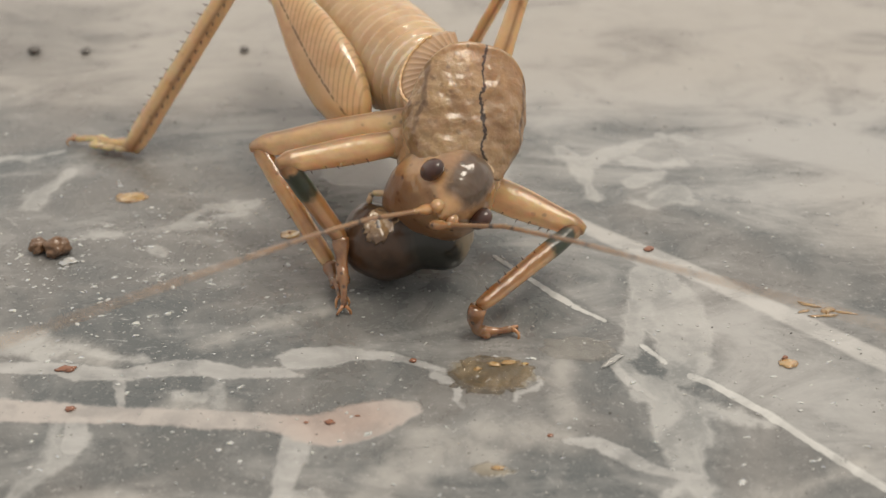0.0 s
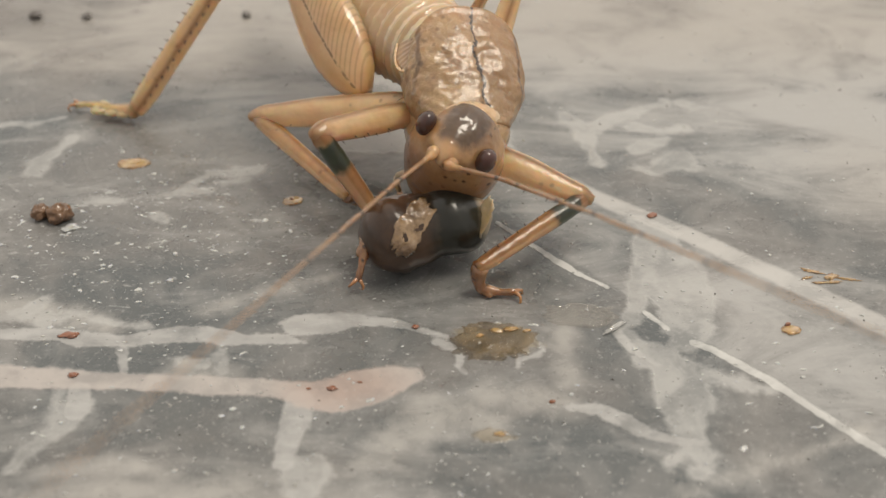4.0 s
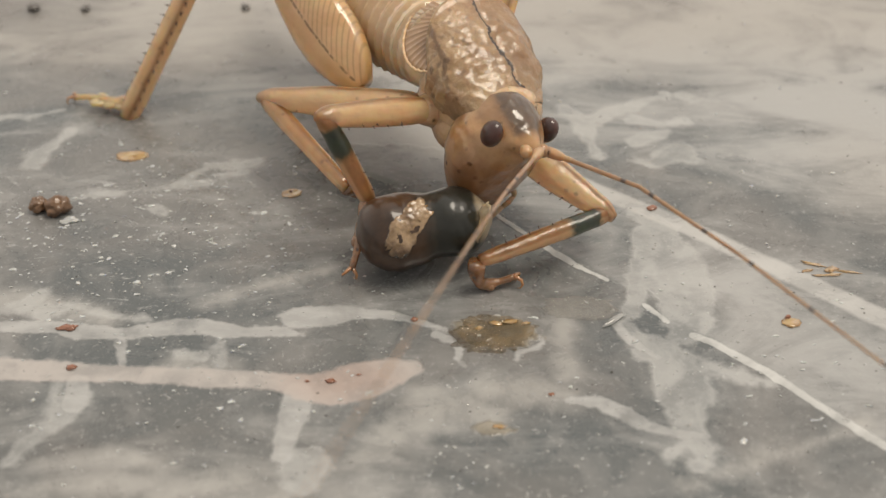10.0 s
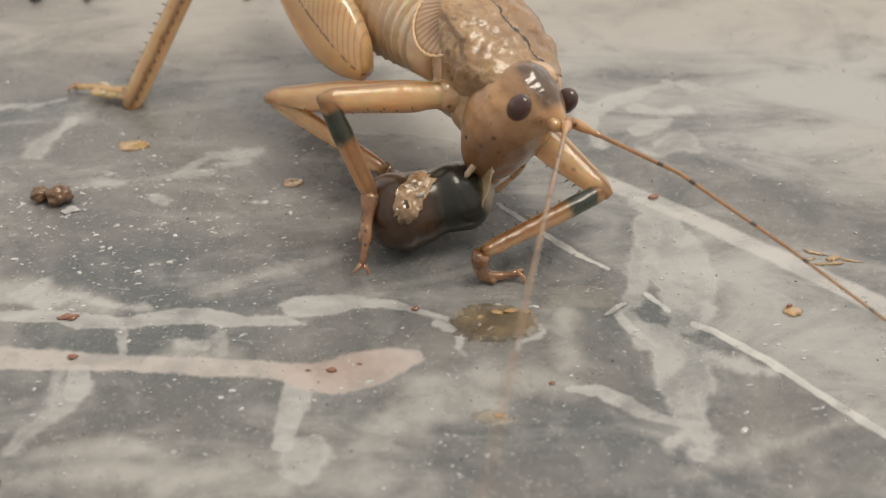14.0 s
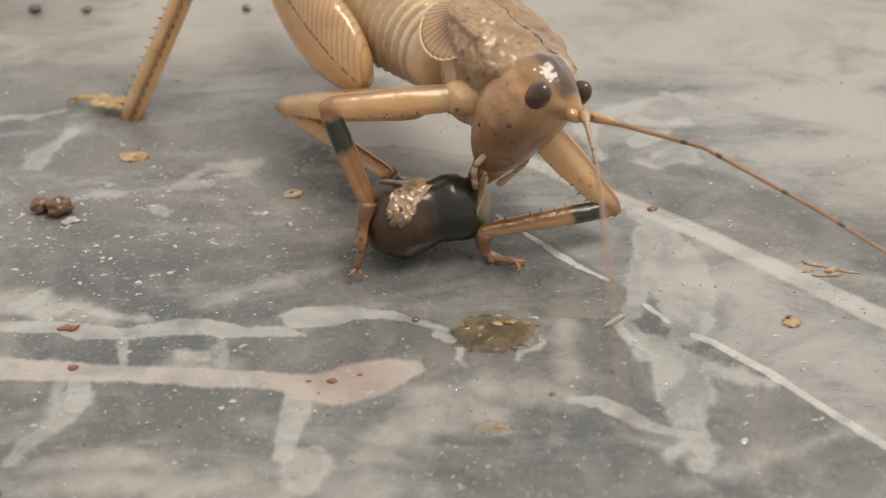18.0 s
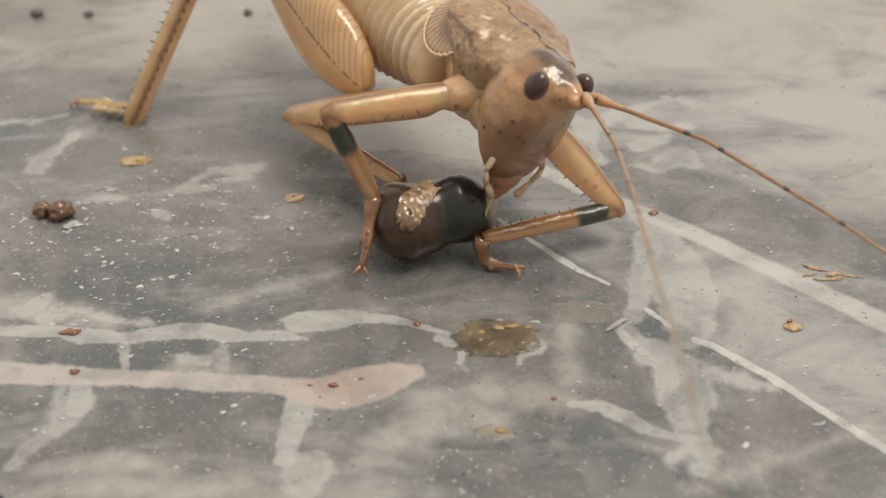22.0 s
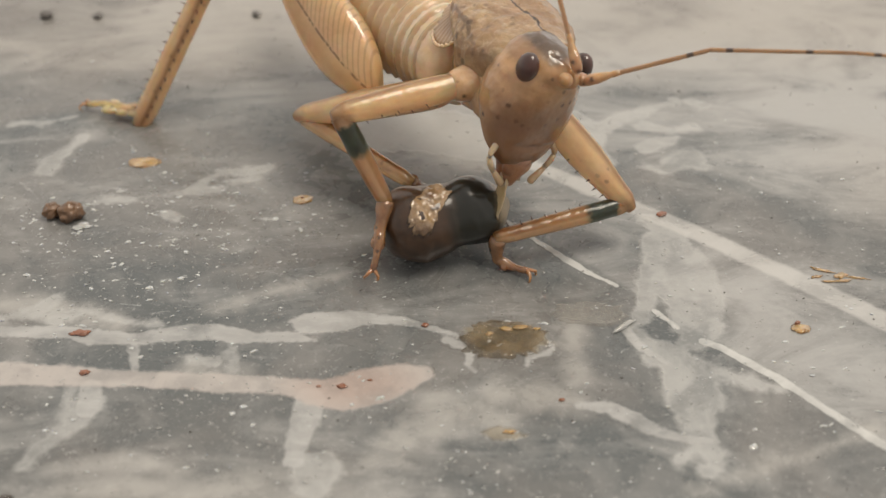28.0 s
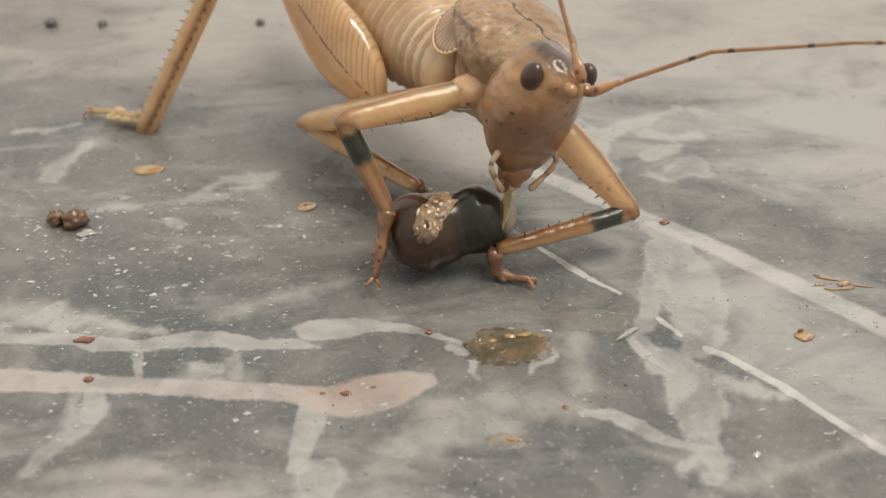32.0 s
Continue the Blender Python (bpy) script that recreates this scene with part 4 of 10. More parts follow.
def wing_pad():
    """Short fan of folded veins lying on the back behind the shield, with a thick pale edge."""
    bm = bmesh.new()
    rows, edge = [], []
    for i in range(15):
        r = 0.2 + 2.9 * i / 14
        row = []
        for k in range(91):
            f = k / 90
            a = radians(4 + 100 * f)
            ridge = 0.07 * (abs(((f * 15) % 1) - 0.5) * 2) ** 3 * min(1, i / 5)
            reach = r * (0.86 + 0.16 * math.sin(math.pi * f) ** 0.6)
            x, y = reach * math.sin(a), reach * math.cos(a)
            p = Vector((-x, y, 0.25 - 0.15 * x * x - 0.03 * y * y + ridge))
            row.append(p * MM)
            if i == 14 and k > 18 or k == 90 and i > 7:
                edge.append(p)
        rows.append(row)
    bridge(bm, rows, closed=False)
    ob = part("wing_pad", bm, WING, pronotum, "short brown fan-veined wing pad with a cream edge")
    sol = ob.modifiers.new("thickness", "SOLIDIFY")
    sol.thickness = 0.07 * MM
    outer = [p for p in edge[-72:]]
    side = [p for p in edge[:-72]][::-1]
    rim = bmesh.new()
    line = outer + side
    tube(rim, line, [0.075] * len(line), 8)
    part("wing_edge", rim, WINGRIM, ob, "thick cream edge")
    return ob


wing_pad().matrix_basis = mm_pose(-0.6, 4.5, 1.5, -16, -14, 12)

# hind legs: thick thigh rising to a knee behind, long spined shin down to the floor
KNEE, ANKLE = (-9.65, 15.0, 11.7), (-17.5, 12.4, 0.75)
hind_femur = part("hind_femur", limb([(-0.6, 0.3, 0.3), (-0.3, 0.85, 0.6), (0.6, 1.4, 0.85), (2.0, 1.82, 1.05), (3.6, 1.88, 1.1), (5.5, 1.62, 0.95), (8.0, 1.0, 0.7), (10.2, 0.6, 0.5), (11.4, 0.6, 0.55), (11.9, 0.3, 0.3)], 40, 24), HIND, katydid, "swollen amber thigh with herringbone bands")
bone(hind_femur, (-4.0, 6.6, 6.05), KNEE, (-0.5, -0.75, 0.3))
hind_tibia = part("hind_tibia", limb([(-0.3, 0.1, 0.1), (0, 0.55, 0.55), (0.6, 0.55, 0.55), (2, 0.55, 0.52), (8, 0.6, 0.55), (12, 0.62, 0.58), (13.5, 0.7, 0.62), (13.9, 0.35, 0.35)], 30, 16), LEG, katydid)
bone(hind_tibia, KNEE, ANKLE, (0.2, -0.9, 0.2))
spines(hind_tibia, [(3.0 + 0.62 * i, 0.56, a, 0.85) for i in range(17) for a in (175, 80, 265)])
spines(hind_femur, [(3.0 + 0.7 * i, 1.45 - 0.11 * i, 178, 0.7) for i in range(7)])
bone(tarsus("hind_tarsus", 4.0, LEG, 2.0), ANKLE, (-21.4, 13.7, 0.3))
far_femur = part("hind_femur", limb([(-0.5, 0.3, 0.3), (0, 0.55, 0.55), (2.0, 0.6, 0.55), (4, 0.5, 0.5), (6.5, 0.45, 0.45), (9, 0.45, 0.45), (9.3, 0.2, 0.2)], 26, 16), LEG, katydid)
bone(far_femur, (2.3, 7.6, 6.0), (5.4, 12.4, 14.3), (0, -1, 0))
far_tibia = part("hind_tibia", limb([(-0.2, 0.1, 0.1), (0, 0.42, 0.42), (1, 0.36, 0.36), (12, 0.33, 0.33), (14.6, 0.35, 0.35)], 24, 12), LEG, katydid)
bone(far_tibia, (5.4, 12.4, 14.3), (-0.6, 15.5, 0.6), (0, -1, 0))
bone(tarsus("hind_tarsus", 2.4, LEG), (-0.6, 15.5, 0.6), (-0.9, 17.8, 0.35))


# ---- the morsel it eats ----
def food_mesh():
    bm = bmesh.new()
    table = [(-3.1, 0.05), (-3.0, 0.7), (-2.75, 1.3), (-2.1, 1.8), (-1.4, 1.97), (-0.6, 1.85), (0.1, 1.68), (0.45, 1.64), (1.2, 1.76), (1.6, 1.7), (2.0, 1.5), (2.35, 1.16), (2.65, 0.72), (2.8, 0.35), (2.85, 0.05)]
    t = np.array(table)
    rings = []
    for x in np.concatenate([np.linspace(-3.1, -2.5, 8), np.linspace(-2.4, 2.3, 60), np.linspace(2.4, 2.85, 8)]):
        r = 0.25 * np.interp(x - 0.18, t[:, 0], t[:, 1]) + 0.5 * np.interp(x, t[:, 0], t[:, 1]) + 0.25 * np.interp(x + 0.18, t[:, 0], t[:, 1])
        r -= 0.06 * math.exp(-((x - 0.25) / 0.3) ** 2)
        ring = []
        for u in np.linspace(0, 2 * math.pi, 56, endpoint=False):
            p = Vector((x, math.cos(u), math.sin(u)))
            lump = 1 + 0.05 * noise.noise(p * 1.1) + 0.02 * noise.noise(p * 3.0)
            sag = 0.1 * math.sin(2.2 * x)
            ring.append(V(1.1 * x, r * lump * math.cos(u) * 0.95, r * lump * math.sin(u) + sag))
        rings.append(ring)
    bridge(bm, rings)
    return bm


food = new("food_morsel")
food.empty_display_size = 0.001
tagged(food, "glossy two-lobed morsel, chestnut brown and greenish black, with peeling husk", "food")
MOVES["food"] = food
part("flesh", food_mesh(), FOOD, food)


def husk_patch(cx, ca, rx, ra, seed, lift):
    """A torn, crinkled peel lying on the lobe round (cx, ca)."""
    bm = bmesh.new()
    rows = []
    for i in range(1, 15):
        f = i / 14
        row = []
        for k in range(72):
            u = 2 * math.pi * k / 72
            p = Vector((math.cos(u), math.sin(u), seed))
            reach = f * (1 + 0.3 * noise.noise(p * 1.5) + 0.22 * f * noise.noise(p * 4.0) + 0.16 * f * f * noise.noise(p * 10.0))
            x, a = cx + rx * reach * (0.75 * math.cos(u) + 0.65 * math.sin(u)), radians(ca + ra * reach * math.sin(u))
            r = 1.98 - 0.12 * (x + 1.35) ** 2 + lift + 0.035 * noise.noise(Vector((x * 3, a * 5, seed))) + 0.022 * noise.noise(Vector((x * 8, a * 12, seed))) + 0.04 * f ** 4 * (0.5 + noise.noise(p * 3))
            row.append(V(x, -r * 0.95 * math.cos(a), r * math.sin(a) + 0.1 * math.sin(2.2 * x)))
        rows.append(row)
    bridge(bm, rows)
    ob = part("husk", bm, HUSK, food, "crinkled pale gold peeling husk")
    sol = ob.modifiers.new("thickness", "SOLIDIFY")
    sol.thickness = 0.04 * MM


husk_patch(-0.85, 66, 1.1, 42, 1.5, -0.02)
husk_patch(-0.2, 84, 0.24, 14, 7.5, -0.06)


def shred():
    bm = bmesh.new()
    rows = []
    for i in range(12):
        f = i / 11
        w = 0.75 * (1 - 0.55 * f) + 0.12 * noise.noise(Vector((f * 5, 0, 2)))
        row = []
        for k in range(9):
            g = k / 8 * 2 - 1
            x = 2.2 + 0.75 * f + 0.1 * noise.noise(Vector((g * 2, f * 3, 5)))
            row.append(V(x, -0.75 + g * w, 0.35 + 1.75 * f + 0.15 * noise.noise(Vector((g * 3, f * 4, 9)))))
        rows.append(row)
    bridge(bm, rows, closed=False)
    ob = part("torn_skin", bm, PALP, food, "pale translucent shred pulled towards the mouth")
    s = ob.modifiers.new("thickness", "SOLIDIFY")
    s.thickness = 0.05 * MM


shred()


# ---- loose bits on the sheet ----
def lump(name, seed, size, mat, label, category, at, turn=0.0, rough=0.3, cells=3, group=""):
    """An irregular crumb, its base on the sheet."""
    bm = bmesh.new()
    bmesh.ops.create_icosphere(bm, subdivisions=cells, radius=1.0)
    for v in bm.verts:
        p = v.co.copy()
        k = 1 + rough * noise.noise(p * 1.6 + Vector((seed, 0, 0))) + rough * 0.5 * noise.noise(p * 4.5 + Vector((0, seed, 0))) + rough * 0.22 * noise.noise(p * 11 + Vector((seed, seed, 0)))
        v.co = Vector((p.x * size[0], p.y * size[1], p.z * size[2])) * k
    low = min(v.co.z for v in bm.verts)
    for v in bm.verts:
        v.co = Vector((v.co.x, v.co.y, v.co.z - low * 0.8)) * MM
    ob = part(name, bm, mat, None)
    ob.matrix_basis = mm_pose(at[0], at[1], 0.0, 0, 0, turn)
    return tagged(ob, label, category, group)


def puddle(at, rx, ry, seed, mat, label):
    """A dried film with a raised, ragged rim."""
    bm = bmesh.new()
    rows = []
    for i in range(13):
        f = i / 12
        row = []
        for k in range(64):
            u = 2 * math.pi * k / 64
            p = Vector((math.cos(u) * 1.3, math.sin(u) * 1.3, seed))
            r = f * (1 + 0.25 * noise.noise(p) + 0.28 * noise.noise(p * 3.1) + 0.16 * noise.noise(p * 7))
            cu, su = math.cos(u), math.sin(u)
            x, y = rx * r * math.copysign(abs(cu) ** 0.7, cu), ry * r * math.copysign(abs(su) ** 0.7, su)
            z = 0.03 + 0.11 * math.exp(-((f - 0.86) / 0.08) ** 2) + 0.06 * noise.noise(Vector((x * 1.8, y * 1.8, seed)))
            row.append(V(x, y, max(0.012, z) if i < 12 else -0.01))
        rows.append(row)
    bridge(bm, rows, caps=False)
    ob = part("dried_puddle", bm, mat, None)
    ob.matrix_basis = mm_pose(at[0], at[1], 0)
    return tagged(ob, label, "stain")


FILM, film_nt, film_b = material("dried_film")
film_c = mix_n(film_nt, step_n(film_nt, noise_fac(film_nt, 900, 5, 0.6, obj_coords(film_nt)), 0.4, 0.62), (0.1, 0.072, 0.034), (0.26, 0.19, 0.1))
film_nt.links.new(film_c, film_b.inputs["Base Color"])
film_b.inputs["Roughness"].default_value = 0.12
film_b.inputs["Alpha"].default_value = 0.55
film_b.inputs["Coat Weight"].default_value = 1.0
film_b.inputs["Coat Roughness"].default_value = 0.04
bump_n(film_nt, film_b, noise_fac(film_nt, 1300, 4, 0.6, obj_coords(film_nt)), 0.0006)
WET, wet_nt, wet_b = material("clear_wet_film")
wet_b.inputs["Base Color"].default_value = (0.4, 0.38, 0.34, 1)
wet_b.inputs["Roughness"].default_value = 0.06
wet_b.inputs["Alpha"].default_value = 0.3
bump_n(wet_nt, wet_b, noise_fac(wet_nt, 900, 3, 0.5, obj_coords(wet_nt)), 0.0004)
puddle((2.3, -6.4), 1.85, 1.2, 2.0, FILM, "dried amber-brown puddle with a shiny ragged rim")
puddle((6.3, -4.6), 1.7, 0.8, 5.0, WET, "thin clear wet film on the grey floor")


lump("dropping", 1.0, (0.66, 0.52, 0.5), PELLET, "rough dark brown dropping stuck to another", "dropping", (-19.6, 2.9), 20, 0.3, 4, "droppings")
lump("dropping", 7.0, (0.46, 0.42, 0.4), PELLET, "smaller reddish-brown dropping beside a larger one", "dropping", (-20.6, 3.1), 60, 0.3, 4, "droppings")
lump("flake", 3.0, (0.95, 0.5, 0.035), AMBER, "flat translucent amber flake on the smeared floor", "flake", (-16.9, 8.1), 6, 0.25, 4, "flakes")
lump("crumb", 15.0, (0.09, 0.07, 0.07), RUST, "tiny dark grain on a pale amber flake", "crumb", (-7.9, 4.7), 0, 0.4, 2, "crumbs")
lump("crumb", 16.0, (0.4, 0.28, 0.06), CRUMB, "pale crumb beside a dark dropping", "crumb", (-18.9, 2.2), 20, 0.5, 3, "crumbs")
lump("flake", 4.0, (0.5, 0.42, 0.03), AMBER, "small pale amber flake", "flake", (-7.85, 4.6), 10, 0.3, 3, "flakes")
lump("crumb", 5.0, (0.42, 0.2, 0.05), RUST, "rust-red crumb on a white streak", "crumb", (-17.0, -5.95), 4, 0.6, 3, "crumbs")
lump("crumb", 6.0, (0.22, 0.17, 0.05), RUST, "dark red crumb on a pinkish streak", "crumb", (-16.2, -8.55), 0, 0.6, 3, "crumbs")
lump("crumb", 8.0, (0.2, 0.13, 0.04), RUST, "dark red crumb on a pinkish streak", "crumb", (-4.8, -9.4), 0, 0.6, 3, "crumbs")
lump("crumb", 9.0, (0.12, 0.07, 0.03), RUST, "tiny red crumb on a pinkish streak", "crumb", (-5.8, -9.4), 0, 0.3, 2, "crumbs")
lump("crumb", 10.0, (0.12, 0.06, 0.03), RUST, "tiny red crumb on a pinkish streak", "crumb", (-3.6, -9.0), 0, 0.3, 2, "crumbs")
lump("crumb", 11.0, (0.17, 0.14, 0.08), RUST, "red crumb at the end of a white streak", "crumb", (-1.25, -5.4), 0, 0.3, 2, "crumbs")
lump("crumb", 12.0, (0.3, 0.2, 0.06), RUST, "rust-coloured crumb on grey floor", "crumb", (10.8, 3.3), 25, 0.3, 3, "crumbs")
lump("crumb", 13.0, (0.4, 0.36, 0.05), AMBER, "ochre crumb with a dark tip", "crumb", (15.95, -5.6), 10, 0.4, 3, "crumbs")
lump("crumb", 14.0, (0.15, 0.1, 0.12), RUST, "dark bit on an ochre crumb", "crumb", (15.85, -5.3), 30, 0.4, 3, "crumbs")
for i, (x, y, a, b) in enumerate(((17.95, -1.3, 0.55, 0.1), (18.75, -1.75, 0.35, 0.2), (18.5, -2.15, 0.7, 0.09), (19.5, -1.9, 0.5, 0.07), (17.6, -1.8, 0.3, 0.08))):
    lump("flake", 20.0 + i, (a * 0.9, b, 0.03), AMBER, "thin shiny amber shred", "flake", (x, y), (-20, 35, 4, -12, 15)[i], 0.9, 3, "flakes")
# amber beads added in place of light glinting along the puddle's rim
lump("flake", 40.0, (0.16, 0.10, 0.07), AMBER, "small shiny amber bead added as a glint on the rim of a dried puddle", "flake", (1.70, -5.98), 10, 0.5, 3, "flakes")
lump("flake", 41.0, (0.28, 0.12, 0.07), AMBER, "small shiny amber bead added as a glint on the rim of a dried puddle", "flake", (2.48, -5.67), -8, 0.5, 3, "flakes")
lump("flake", 42.0, (0.34, 0.14, 0.07), AMBER, "small shiny amber bead added as a glint on the rim of a dried puddle", "flake", (3.13, -5.56), 6, 0.5, 3, "flakes")
lump("flake", 43.0, (0.20, 0.10, 0.07), AMBER, "small shiny amber bead added as a glint on the rim of a dried puddle", "flake", (3.83, -5.67), 20, 0.5, 3, "flakes")
lump("grit", 30.0, (0.4, 0.42, 0.22), GRIT, "dark grey-brown crumb far back on the floor", "crumb", (-26.85, 25.4), 0, 0.4, 3, "far crumbs")
lump("crumb", 17.0, (0.3, 0.1, 0.03), AMBER, "small ochre bit in a dried veil", "crumb", (2.4, -12.1), 4, 0.6, 3, "crumbs")
lump("crumb", 18.0, (0.14, 0.1, 0.03), RUST, "tiny rust-coloured bit in a dried veil", "crumb", (4.7, -10.2), 4, 0.6, 2, "crumbs")
lump("grit", 33.0, (0.32, 0.16, 0.14), GRIT, "small black crumb on the smeared floor", "crumb", (-17.6, -15.8), 8, 0.4, 3, "crumbs")
lump("grit", 31.0, (0.3, 0.34, 0.15), GRIT, "blurred dark crumb far back on the floor", "crumb", (-23.4, 25.4), 0, 0.4, 3, "far crumbs")
lump("grit", 32.0, (0.3, 0.32, 0.17), GRIT, "dark crumb far back on the floor", "crumb", (-12.95, 25.6), 0, 0.4, 3, "far crumbs")


def scatter(name, count, seed, sizes, mat, label, flat, dense):
    """Countless tiny bits, joined."""
    rng = random.Random(seed)
    verts, faces = [], []
    while count > 0:
        x, y = rng.uniform(-30, 30), rng.uniform(-16, 30)
        if rng.random() > dense(x, y):
            continue
        count -= 1
        s = sizes[0] + (sizes[1] - sizes[0]) * rng.random() ** 3
        e, turn, n = rng.uniform(0.2, 0.7), rng.gauss(0.1, 0.4), 7
        top = len(verts)
        for ring, (k, z) in enumerate(((1.0, -0.01), (0.75, flat))):
            for i in range(n):
                u = 2 * math.pi * i / n
                r = s * k * rng.uniform(0.45, 1.3)
                px, py = r * math.cos(u), r * e * math.sin(u)
                verts.append((MM * (x + px * math.cos(turn) - py * math.sin(turn)), MM * (y + px * math.sin(turn) + py * math.cos(turn)), MM * z * (s if ring else 1)))
        for i in range(n):
            j = (i + 1) % n
            faces.append((top + i, top + j, top + n + j, top + n + i))
        faces.append(tuple(top + n + i for i in range(n)))
    me = bpy.data.meshes.new(name)
    me.from_pydata(verts, [], faces)
    me.materials.append(mat)
    return tagged(new(name, me), label, "debris", kind="stuff")


def left_mid(x, y):
    loose = 0.5 + 0.5 * noise.noise(Vector((x * 0.35, y * 0.5, 1.7))) + 0.6 * noise.noise(Vector((x * 1.3, y * 1.6, 4.2)))
    return max(0.02, loose) * (0.2 + 0.85 * math.exp(-((x + 14) / 8) ** 2 - ((y - 3) / 6) ** 2) + 0.15 * math.exp(-((y + 11) / 5) ** 2 - ((x + 4) / 12) ** 2))


scatter("pale_specks", 3800, 3, (0.015, 0.14), CRUMB, "tiny white flecks scattered over the grey floor", 0.35, left_mid)
def dash_zone(x, y):
    loose = 0.5 + 0.9 * noise.noise(Vector((x * 0.5, y * 0.8, 8.1)))
    return max(0.0, loose) * (math.exp(-((x + 15) / 7) ** 2 - ((y - 1.5) / 5) ** 2) + 0.12 * math.exp(-((y + 8) / 6) ** 2))


scatter("pale_flakes", 560, 9, (0.04, 0.24), CRUMB, "thin white flakes and dashes dried on the grey floor", 0.2, dash_zone)
scatter("dark_specks", 420, 4, (0.02, 0.08), GRIT, "tiny dark specks scattered over the grey floor", 0.6, lambda x, y: 0.5)


def beads(count, seed):
    """Tiny dried droplets: low glossy domes, joined."""
    rng = random.Random(seed)
    verts, faces = [], []
    while count > 0:
        x, y = rng.uniform(-20, 20), rng.uniform(-16, 8)
        if rng.random() > 0.25 + 0.75 * math.exp(-((y + 11) / 5) ** 2) or noise.noise(Vector((x * 0.4, y * 0.5, 6.3))) < rng.uniform(-0.5, 0.3):
            continue
        count -= 1
        r, top = 0.03 + 0.07 * rng.random() ** 3, len(verts)
        for k, z in ((1.0, -0.02), (0.85, 0.35), (0.5, 0.6)):
            for i in range(8):
                u = math.pi * i / 4
                verts.append((MM * (x + r * k * math.cos(u)), MM * (y + r * k * 0.85 * math.sin(u)), MM * r * z))
        verts.append((MM * x, MM * y, MM * r * 0.68))
        for ring in (0, 8):
            for i in range(8):
                j = (i + 1) % 8
                faces.append((top + ring + i, top + ring + j, top + ring + 8 + j, top + ring + 8 + i))
        for i in range(8):
            faces.append((top + 16 + i, top + 16 + (i + 1) % 8, top + 24))
    me = bpy.data.meshes.new("droplets")
    me.from_pydata(verts, [], faces)
    for f in me.polygons:
        f.use_smooth = True
    me.materials.append(BEAD)
    return tagged(new("droplets", me), "tiny clear glossy droplets dried on the grey floor", "droplets", kind="stuff")


BEAD, bead_nt, bead_b = material("clear_droplet")
bead_b.inputs["Base Color"].default_value = (0.5, 0.5, 0.48, 1)
bead_b.inputs["Roughness"].default_value = 0.06
bead_b.inputs["Alpha"].default_value = 0.55
bead_b.inputs["Coat Weight"].default_value = 1.0
bead_b.inputs["Coat Roughness"].default_value = 0.03
beads(700, 12)
lump("wet_streak", 50.0, (0.62, 0.13, 0.1), BEAD, "small clear wet streak glinting on the floor", "droplet", (7.88, -5.48), 38, 0.7, 3)


